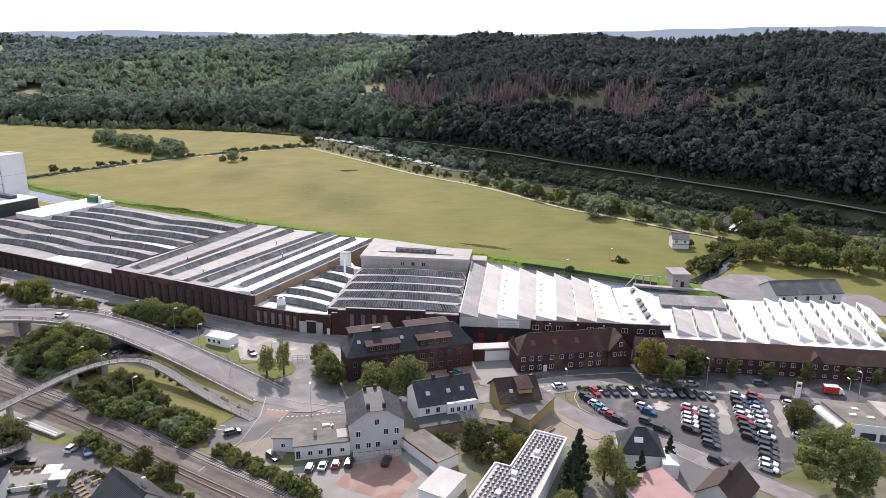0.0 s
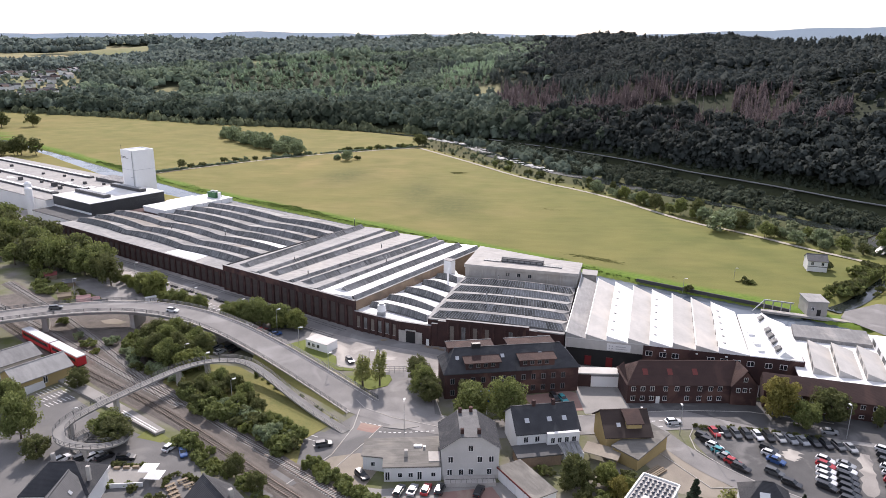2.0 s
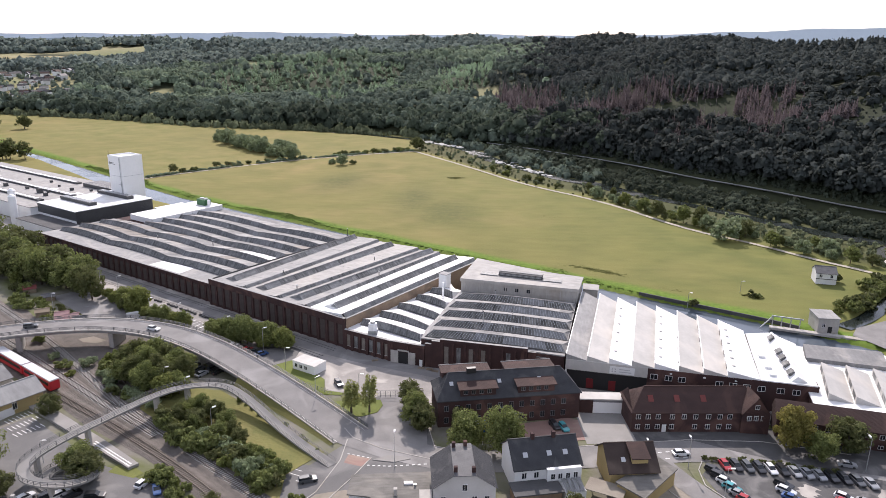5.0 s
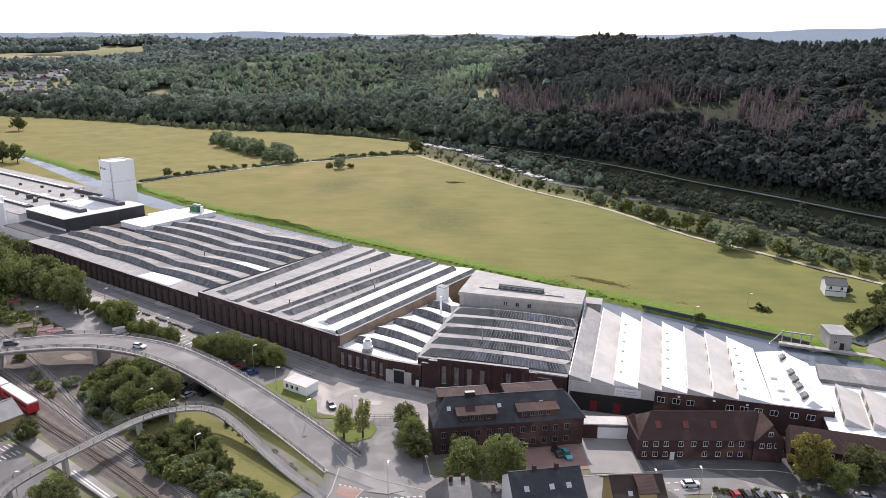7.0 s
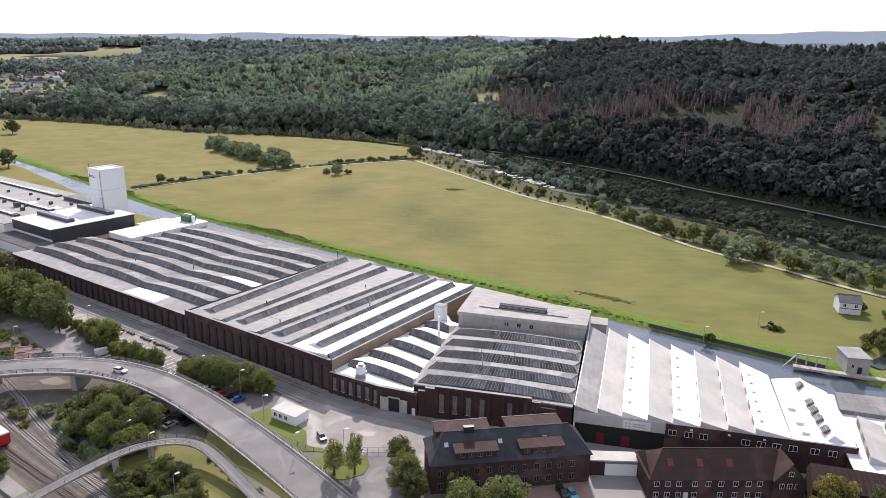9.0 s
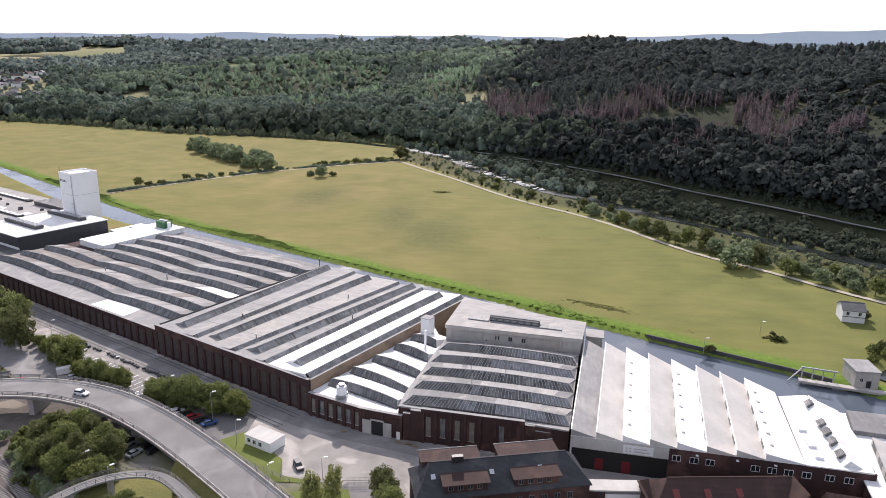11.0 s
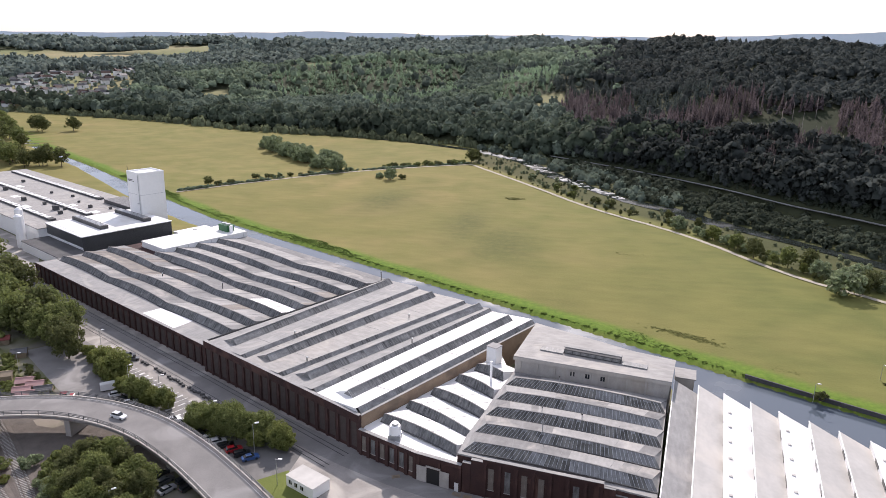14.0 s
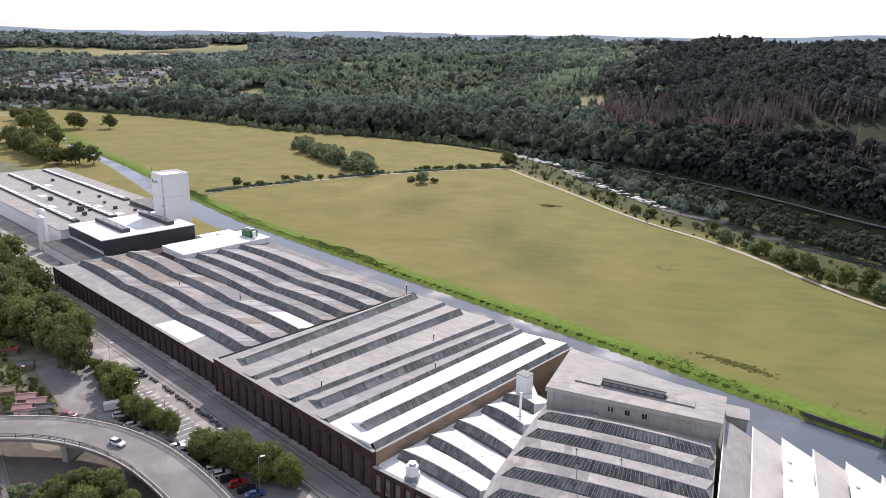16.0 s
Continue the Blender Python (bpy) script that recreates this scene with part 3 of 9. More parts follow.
def hall_two():
    h = thing("spinning_hall", pose(*works(0, 0), 0, 0, 0, FA), "tall dark brick factory hall with long grey ridge skylights", "factory hall")
    Z = 9.9
    part("wall", MB().prism([(-67.9, -0.6), (1.1, -0.6), (1.0, 82), (-68.9, 82)], 0, Z - 0.35), BRICK, h)
    part("side_wall", MB().prism([(1.15, -0.6), (1.6, -0.6), (1.5, 82), (1.05, 82)], 0, Z + 0.25), BRICK_TAN, h)
    part("side_coping", MB().path([(1.4, -0.6, Z + 0.3), (1.3, 82, Z + 0.3)], 0.7, 0.1), FELT_LIGHT, h)
    part("west_wall", MB().prism([(-68.1, -0.6), (-67.95, -0.6), (-68.95, 82), (-69.2, 82)], 5, Z + 0.4), FELT_DARK, h)
    brick_front(h, -68.2, 1.7, -1.1, 10.5, 17, 8, parapet=1.9)
    part("gutter", MB().prism([(-67.8, -0.5), (1.0, -0.5), (0.9, 81.8), (-68.8, 81.8)], Z - 0.34, Z - 0.12), FELT, h)
    rng = random.Random(4)
    # lines of the low glass steps and of the raised ridge lights: (x at the front, x at the back)
    steps = [(-67.7, -68.6), (-48.6, -51.6), (-30.9, -28.6), (-16.4, -17.0), (1.2, 1.2)]
    lights = [(-57.0, -63.2), (-40.2, -40.6), (-22.6, -19.6), (-5.6, -5.0)]
    Y0, Y1 = -0.5, 81.0
    for k, ((a0, a1), (b0, b1), (c0, c1)) in enumerate(zip(steps, steps[1:], lights)):
        white = k == 3
        m = WHITE_ROOF if white else ANNEX_ROOF if k % 2 else FELT_LIGHT

        def X(p, y):
            return p[0] + (p[1] - p[0]) * (y - Y0) / (Y1 - Y0)

        rise, sw = (1.6, 1.5) if white else (1.0, 1.0)
        bay = MB()
        for i in range(16):
            p, q = Y0 + (Y1 - Y0) * i / 16, Y0 + (Y1 - Y0) * (i + 1) / 16
            bay.face([(X((a0, a1), p), p, Z), (X((b0, b1), p) - sw, p, Z + rise), (X((b0, b1), q) - sw, q, Z + rise), (X((a0, a1), q), q, Z)][::-1])
        for y, s in ((Y0, 1), (Y1, -1)):
            bay.face([(X((a0, a1), y), y, Z - 0.4), (X((b0, b1), y), y, Z - 0.4), (X((b0, b1), y) - sw, y, Z + rise), (X((a0, a1), y), y, Z)][::s])
        part("roof_slope", bay, m, h)
        for i in range(3):
            y = 14 + i * 22 + rng.uniform(-6, 6)
            part("seam", MB().beam((X((a0, a1), y) + 0.4, y, Z + 0.05), (X((b0, b1), y) - sw, y, Z + rise + 0.03), 0.12, 0.05), DARK_STEEL, h)
        glaze(h, [(X((b0, b1), y), y, Z + 0.02) for y in (Y0 + 0.6, Y1 - 0.6)], [(X((b0, b1), y) - sw, y, Z + rise + 0.02) for y in (Y0 + 0.6, Y1 - 0.6)], rng, 0.5 if white else 0.42)
        # the raised ridge light
        ya, yb = 3.4, (78.5, 78.0, 79.5, 76.5)[k]

        def base(x, y):
            return Z + rise * (x - X((a0, a1), y)) / (X((b0, b1), y) - sw - X((a0, a1), y))

        hood = MB()
        e = []
        for y in (ya, yb):
            x = X((c0, c1), y)
            e.append(((x, y, base(x, y) + 0.02), (x - 1.9, y, base(x - 1.9, y) + 1.75), (x - 7.0, y, base(x - 7.0, y) - 0.02)))
        hood.face([e[0][1], e[1][1], e[1][2], e[0][2]])
        part("hood", hood, m, h)
        for q, s in ((e[0], -1), (e[1], 1)):
            tri = MB()
            tri.face([q[0], q[1], q[2]][::s])
            part("hood_end", tri, m, h)
        part("ridge_cap", MB().beam(Vector(e[0][1]) + Vector((0, 0, 0.05)), Vector(e[1][1]) + Vector((0, 0, 0.05)), 0.3, 0.12), FELT if not white else FELT_LIGHT, h)
        glaze(h, [e[0][0], e[1][0]], [e[0][1], e[1][1]], rng, 0.3, ends=7)
        # darker grey triangle on the hood's front end
        triangle = MB()
        triangle.face([Vector(e[0][0]) + Vector((-0.3, -0.05, 0.1)), Vector(e[0][1]) + Vector((0, -0.05, -0.15)), Vector(e[0][0]) + Vector((-3.4, -0.05, 0.1))][::-1])
        part("end_triangle", triangle, DARK_STEEL, h)
    return h


def glaze(h, low, high, rng, pale, ends=0):
    """A long strip of panes between two lines, with bars."""
    l0, l1, h0, h1 = (Vector(p) for p in (*low, *high))
    k = round((l1 - l0).length / 0.95)
    panes, bars = MB(), []
    off = (l1 - l0).cross(h0 - l0).normalized() * 0.06
    off = off if off.z > 0 else -off
    tone = 0
    for i in range(k):
        p, q = i / k, (i + 1) / k
        if rng.random() < 0.12:
            tone = int(rng.random() < pale)
        panes.face([l0.lerp(l1, p) + off * 0.4, l0.lerp(l1, q) + off * 0.4, h0.lerp(h1, q) + off * 0.4, h0.lerp(h1, p) + off * 0.4], 1 if i < ends else tone)
        bars.append((l0.lerp(l1, p) + off, h0.lerp(h1, p) + off))
    g = part("roof_glazing", panes, [GLAZING_LONG, GLAZING_PALE], h)
    for p, q in bars[:38]:
        part("glazing_bar", MB().beam(p, q, 0.08, 0.06), DARK_STEEL, g)
    rest = MB()
    for p, q in bars[38:]:
        rest.beam(p, q, 0.08, 0.06)
    if len(bars) > 38:
        tagged(part("glazing_grid", rest, DARK_STEEL, g), kind="stuff")


G4, R4 = (-9.0, 228.0), -9.5


def hall_three():
    """The low white-roofed hall between the tall hall and the glass-roofed one."""
    h = thing("dyeing_hall", pose(*works(0, 0), 0, 0, 0, FA), "low brick hall with white roof and arched skylight rows", "factory hall")
    edge = [to_works(*at_frame(G4, R4, x, y)) for x, y in ((-0.4, -3.4), (-0.1, 4.4), (1.5, 18), (2.2, 27), (4.0, 42))]
    front = [to_works(*at_frame((FX, FY), -20.3, x, y)) for x, y in ((2.2, -1.5), (19.5, -3.7), (29.5, -3.3))]
    pts = front + edge + [(1.7, 60)]
    part("wall", MB().prism([(1.7, 0.6)] + pts, 0, 6.3), BRICK, h)
    part("flat_roof", MB().prism([(1.7, 0.6)] + pts, 6.32, 6.75), WHITE_ROOF, h)
    for k, (y0, y1, x1) in enumerate(((5.0, 5.4, 27.6), (14.6, 12.6, 26.0), (24.6, 23.2, 22.3), (35.6, 34.0, 17.6), (44.6, 44.6, 13.6))):
        x0 = 3.0
        light_row(h, (x0, y0), (x1, y1), lambda t: 8.4, 6.75, 1.55, 1.5, arch_fn([x0, x1], 0.8), [WHITE_ROOF] * 4, GLAZING, 0.3, 20 + k, hip=(0.0, 1.2), kink=2.0)
    return h


def hall_front():
    """The curved brick front between the tall hall and the white shed, in three straight lengths."""
    def length(a, b, z1, bays, seed, windows, light):
        p, q = at_frame((FX, FY), -20.3, *a), at_frame((FX, FY), -20.3, *b)
        h = thing("brick_front", pose(*p, 0, 0, 0, math.degrees(math.atan2(q[1] - p[1], q[0] - p[0]))), "dark brick factory front with tall narrow windows", "factory wall", "curved factory front")
        d = math.dist(p, q)
        brick_front(h, 0, d, 0, z1, bays, seed, windows=windows, light=light)
        return h, d
    length((1.6, -2.0), (19.4, -4.4), 7.1, 6, 31, True, 0.6)
    g, d = length((19.45, -4.4), (31.0, -3.9), 7.1, 2, 33, False, 0)
    part("gate_leaf", MB().box(0.2, 2.8, -0.46, -0.36, 0.1, 4.2), CONCRETE, g, "pale grey sliding gate leaf")
    part("gate_leaf", MB().box(6.2, 8.6, -0.46, -0.36, 0.1, 4.2), CONCRETE, g, "pale grey sliding gate leaf")
    # the open gateway's dark inside, painted as a flat black box
    part("gateway", MB().box(2.85, 6.15, -0.4, -0.3, 0.1, 3.9), BLACK, g)
    part("lintel", MB().box(2.6, 6.4, -0.5, -0.36, 4.22, 4.7), CONCRETE, g)
    part("door", MB().box(10.0, 11.0, -0.44, -0.34, 0.1, 2.3), FRAME_WHITE, g)
    c, d = length((36.0, -3.1), (62.6, 0.9), 9.9, 7, 32, True, 0.9)
    for x0, x1, z in ((-4.9, -2.9, 7.9), (-2.85, -0.05, 9.0), (d + 0.05, d + 2.6, 8.8), (d + 2.65, d + 6.5, 7.5)):
        part("stepped_wall", MB().box(x0, x1, -0.1, 0.6, 0, z), BRICK, c)
        part("coping", MB().box(x0, x1, -0.2, 0.7, z + 0.003, z + 0.12), FELT_LIGHT, c)


def hall_four():
    h = thing("glass_roofed_hall", pose(*G4, 0, 0, 0, R4), "factory hall with arched rows of dusty glass roof lights", "factory hall")
    Z = 9.0
    out = [(-0.2, -4.0), (5.0, -4.4), (31.0, -6.0), (44.2, -7.6), (46.8, 39.4), (4.2, 42.4), (2.2, 27), (1.5, 18), (-0.1, 4.4)]
    part("wall", MB().prism(out, 0, Z - 0.4), BRICK, h)
    part("flat_roof", MB().prism(out, Z - 0.38, Z), FELT_LIGHT, h)
    rows = [(-2.6, -5.6), (6.2, 3.8), (15.2, 12.7), (24.2, 21.2), (33.2, 30.4)]
    for k, (y0, y1) in enumerate(rows):
        x0, x1 = 0.6 + 0.085 * (y0 + 3), 44.4 + 0.05 * (y1 + 6)
        light_row(h, (x0, y0), (x1, y1), lambda t, gap=(8.7 if k < 4 else 7.6): gap, Z, 1.45, 2.1, arch_fn([x0 - 1, x1 + 1], 0.95), [FELT_LIGHT, FELT, FELT_LIGHT, FELT], GLASS_DUSTY, 0.3, 40 + k, hip=(2.2, 1.6), kink=2.0, glints=0.34, frame=STEEL)
    a = thing("concrete_annex", pose(*G4, 0, 0, 0, R4), "weathered concrete annex block with flat grey roof", "annex")
    part("wall", MB().prism([(4.3, 42.3), (47.1, 39.4), (48.5, 53.4), (37, 56.0), (6.4, 68.5)], 0, 13.6), CONCRETE, a)
    part("roof", MB().prism([(3.9, 41.8), (47.5, 38.9), (48.9, 53.8), (37.1, 56.4), (6.1, 69)], 13.61, 14.15), ANNEX_ROOF, a)
    part("eave_band", MB().path([(3.9, 41.75, 13.5), (47.5, 38.85, 13.5)], 0.25, 0.9), CONCRETE, a)
    wm = MB().box(-0.6, 0.6, -0.08, 0.1, 0, 1.3).mesh("window", [WINDOW])
    fm = MB().box(-0.72, 0.72, -0.14, -0.04, -0.15, 0).box(-0.72, -0.6, -0.12, 0, 0, 1.3).box(0.6, 0.72, -0.12, 0, 0, 1.3).box(-0.05, 0.05, -0.11, 0, 0, 1.3).mesh("window_frame", [CONCRETE])
    lean = math.degrees(math.atan2(-2.9, 42.8))
    for x in (21.0, 25.2, 29.4):
        w = part("window", wm, None, a, place=pose(x, 42.3 - (x - 4.3) * 0.0678 - 0.02, 10.7, 0, 0, lean))
        part("window_frame", fm, None, w)
    rib = box_mesh("rib", 0.4, 0.3, 13.0, CONCRETE)
    for x in range(6, 47, 5):
        part("rib", rib, None, a, place=pose(x, 42.3 - (x - 4.3) * 0.0678 - 0.12, 0, 0, 0, lean))
    mon = part("roof_monitor", MB().prism([(17.6, 48.2), (33.8, 46.2), (34.0, 48.9), (17.8, 50.9)], 14.16, 15.5), FELT_DARK, a, "dark glazed roof monitor")
    part("monitor_roof", MB().prism([(17.4, 49.6), (34.0, 47.6), (34.2, 49.2), (17.6, 51.2)], 15.51, 15.7), FELT_LIGHT, mon)
    mg = MB().box(0, 2.0, -0.08, 0, 0, 0.75).mesh("monitor_glass", [GLAZING_PALE])
    for i in range(7):
        part("monitor_glass", mg, None, mon, place=pose(17.9 + i * 2.26, 48.14 - i * 0.279, 14.5, 0, 0, -7))
    for pts in ([(10.6, 48.0), (17.3, 47.2), (17.6, 50.0), (10.9, 50.8)], [(34.1, 45.2), (41.0, 44.4), (41.2, 47.0), (34.3, 47.8)]):
        part("roof_light", MB().prism(pts, 14.16, 14.5), GLAZING_PALE, a)
    part("lean_to", MB().prism([(49.0, 50.6), (54.2, 50.2), (54.6, 56.0), (49.2, 56.6)], 0, 10.4), CONCRETE, a)
    part("lean_to_roof", MB().prism([(48.9, 50.2), (54.6, 49.8), (55.0, 56.4), (49.0, 57.0)], 10.41, 10.7), ANNEX_ROOF, a)
    return h


def white_shed():
    h = thing("white_shed", pose(33.4, 211.0, 0, 0, 0, -9), "brick assembly shed with large white and grey sawtooth roof sheets", "factory hall")
    fx = [0.0, 6.05, 12.3, 18.6, 24.9, 31.5, 38.1, 44.5, 53.0]
    bx = [4.6, 11.0, 17.3, 23.6, 30.0, 36.5, 42.6, 48.8, 56.0]
    by = [58.0, 56.6, 53.6, 50.6, 47.5, 44.4, 41.4, 38.6, 33.0]
    fy = [0.35 - 0.05 * x for x in fx]
    zl, zr = 9.0, 10.6
    part("wall", MB().prism([(0, 0.8), (68, -1.6), (69.4, 26), (63.8, 34), (56, 31.6)] + [(x, y - 4.6) for x, y in zip(bx[::-1], by[::-1])], 0, zl - 0.25), BRICK, h)
    for k in range(8):
        m = GREY_SHEET if k in (1, 3, 5, 6) else WHITE_ROOF
        if k == 0:
            m = FELT_LIGHT
        a, b, c, d = (fx[k], fy[k]), (fx[k + 1], fy[k + 1]), (bx[k + 1], by[k] - 4.4), (bx[k], by[k])
        s = MB()
        s.face([(*a, zr), (*b, zl + 0.1), (*c, zl + 0.1), (*d, zr)])
        s.face([(*a, zl - 0.3), (*b, zl - 0.3), (*b, zl + 0.1), (*a, zr)])
        s.face([(*d, zr), (*c, zl + 0.1), (*c, zl - 0.3), (*d, zl - 0.3)])
        sh = part("roof_sheet", s, m, h)
        if m == WHITE_ROOF:
            for i in range(6):
                t0 = 0.12 + i * 0.14
                q0 = Vector((*a, zr)).lerp(Vector((*d, zr)), t0).lerp(Vector((*b, zl + 0.1)).lerp(Vector((*c, zl + 0.1)), t0), 0.22)
                part("roof_dome", MB().box(-0.4, 0.4, -0.35, 0.35, -0.15, 0.22), GREY_SHEET, sh, place=Matrix.Translation(q0))
        up = MB()
        up.face([(a[0], a[1], zl - 0.2), (a[0], a[1], zr), (d[0], d[1], zr), (d[0], d[1], zl - 0.2)])
        u = part("upstand", up, WHITE_WALL, h)
        part("ridge_cap", MB().beam((*a, zr + 0.05), (*d, zr + 0.05), 0.3, 0.12), FRAME_WHITE, h)
        if k:
            for i in range(4):
                t0 = 0.1 + i * 0.21
                p0 = Vector((*a, zl + 0.35)).lerp(Vector((*d, zl + 0.35)), t0)
                p1 = Vector((*a, zl + 0.35)).lerp(Vector((*d, zl + 0.35)), t0 + 0.09)
                part("window", MB().beam(p0 - Vector((0.05, 0, -0.45)), p1 - Vector((0.05, 0, -0.45)), 0.1, 0.95), WINDOW, u)
    front = thing("loading_front", pose(33.4, 211.0, 0, 0, 0, -9) @ pose(0, 0.35, 0, 0, 0, -2.86), "dark brick shed front with pale fascia and loading bay painted black", "factory wall")
    part("fascia", MB().box(0, 23.2, -0.3, 0.2, 5.9, 9.0), GREY_SHEET, front, "grey-white metal fascia over the loading bay")
    part("sign_board", MB().box(12.6, 19.6, -0.4, -0.31, 6.2, 8.4), FRAME_WHITE, front)
    sg = MB()
    for r in range(2):
        sg.box(15.2, 18.2 + 0.5 * r, -0.44, -0.405, 7.5 - r * 0.75, 7.75 - r * 0.75)
        for c in range(2):
            sg.box(13.2 + c * 0.8, 13.6 + c * 0.8, -0.44, -0.405, 7.4 - r * 0.75, 7.8 - r * 0.75)
    part("sign_text", sg, STEEL, front)
    # flat black panel: the open bay's shaded inside is painted on
    part("dark_bay_panel", MB().box(0.4, 23.2, 0.35, 0.45, 0.05, 5.9), BLACK, front)
    part("bay_post", MB().box(0, 0.4, -0.25, 0.3, 0, 5.9), FRAME_WHITE, front)
    part("front_wall", MB().box(23.2, 68, -0.15, 0.4, 0, 8.8), BRICK, front)
    # flat panels for red vehicles in the bay, their shade put into the red
    red = plain("red_vehicle_paint", (0.16, 0.012, 0.014), 0.5)
    for x in (6.2, 12.6):
        part("red_vehicle_panel", MB().box(x, x + 2.0, 0.2, 0.3, 0.4, 3.4), red, front)
    wm = MB().box(-0.9, 0.9, -0.22, -0.16, 0, 1.4).mesh("window", [WINDOW])
    fm = MB().box(-1.0, -0.9, -0.26, -0.16, -0.1, 1.5).box(0.9, 1.0, -0.26, -0.16, -0.1, 1.5).box(-0.9, 0.9, -0.26, -0.16, 1.4, 1.5).box(-0.9, 0.9, -0.26, -0.16, -0.1, 0).box(-0.06, 0.06, -0.26, -0.22, 0, 1.4).mesh("window_frame", [FRAME_WHITE])
    for x in (25.0, 29.0, 32.6, 42.6, 46.2, 49.8, 53.6, 58.5, 62.5):
        w = part("window", wm, None, front, place=Matrix.Translation((x, 0, 5.8)))
        part("window_frame", fm, None, w)
    for x in (29.5, 38.5, 46.8):
        part("wall_lamp", MB().box(x - 0.3, x + 0.3, -0.7, -0.16, 7.9, 8.15), FRAME_WHITE, front)
    fl = thing("flat_white_hall", pose(33.4, 211.0, 0, 0, 0, -9), "low white-roofed hall with small roof lights", "factory hall")
    part("roof", MB().prism([(53.1, -2.4), (67.4, -3.2), (69.4, 12.9), (69.6, 26.4), (63.9, 34.2), (56.2, 31.8)], 8.75, 9.1), WHITE_ROOF, fl)
    spine = MB()
    spine.face([(61.2, -1.6, 9.12), (62.6, -1.6, 10.7), (63.6, 31, 10.7), (62.2, 31, 9.12)])
    spine.face([(62.6, -1.6, 10.7), (65.4, -1.8, 9.12), (66.2, 31, 9.12), (63.6, 31, 10.7)])
    spine.face([(61.2, -1.6, 9.12), (65.4, -1.8, 9.12), (62.6, -1.6, 10.7)])
    spine.face([(62.2, 31, 9.12), (63.6, 31, 10.7), (66.2, 31, 9.12)])
    part("roof_spine", spine, WHITE_ROOF, fl)
    for y in (1.0, 6.5, 11.0, 15.4, 25.8):
        x = 61.2 + (y + 1.6) * 0.0307
        sk = MB()
        sk.face([(x + 0.15, y, 9.35), (x + 1.3, y, 10.65), (x + 1.38, y + 2.6, 10.65), (x + 0.23, y + 2.6, 9.35)])
        sk.face([(x - 0.55, y, 9.9), (x + 0.85, y, 10.95), (x + 0.93, y + 2.6, 10.95), (x - 0.47, y + 2.6, 9.9)])
        sk.face([(x - 0.55, y, 9.9), (x + 0.15, y, 9.35), (x + 1.3, y, 10.65), (x + 0.85, y, 10.95)])
        part("roof_light", sk, GLAZING, fl)
    for y in (0.5, 5.5, 13.0):
        part("roof_dome", MB().box(56.0, 57.8, y, y + 2.6, 9.1, 9.7), FRAME_WHITE, fl)


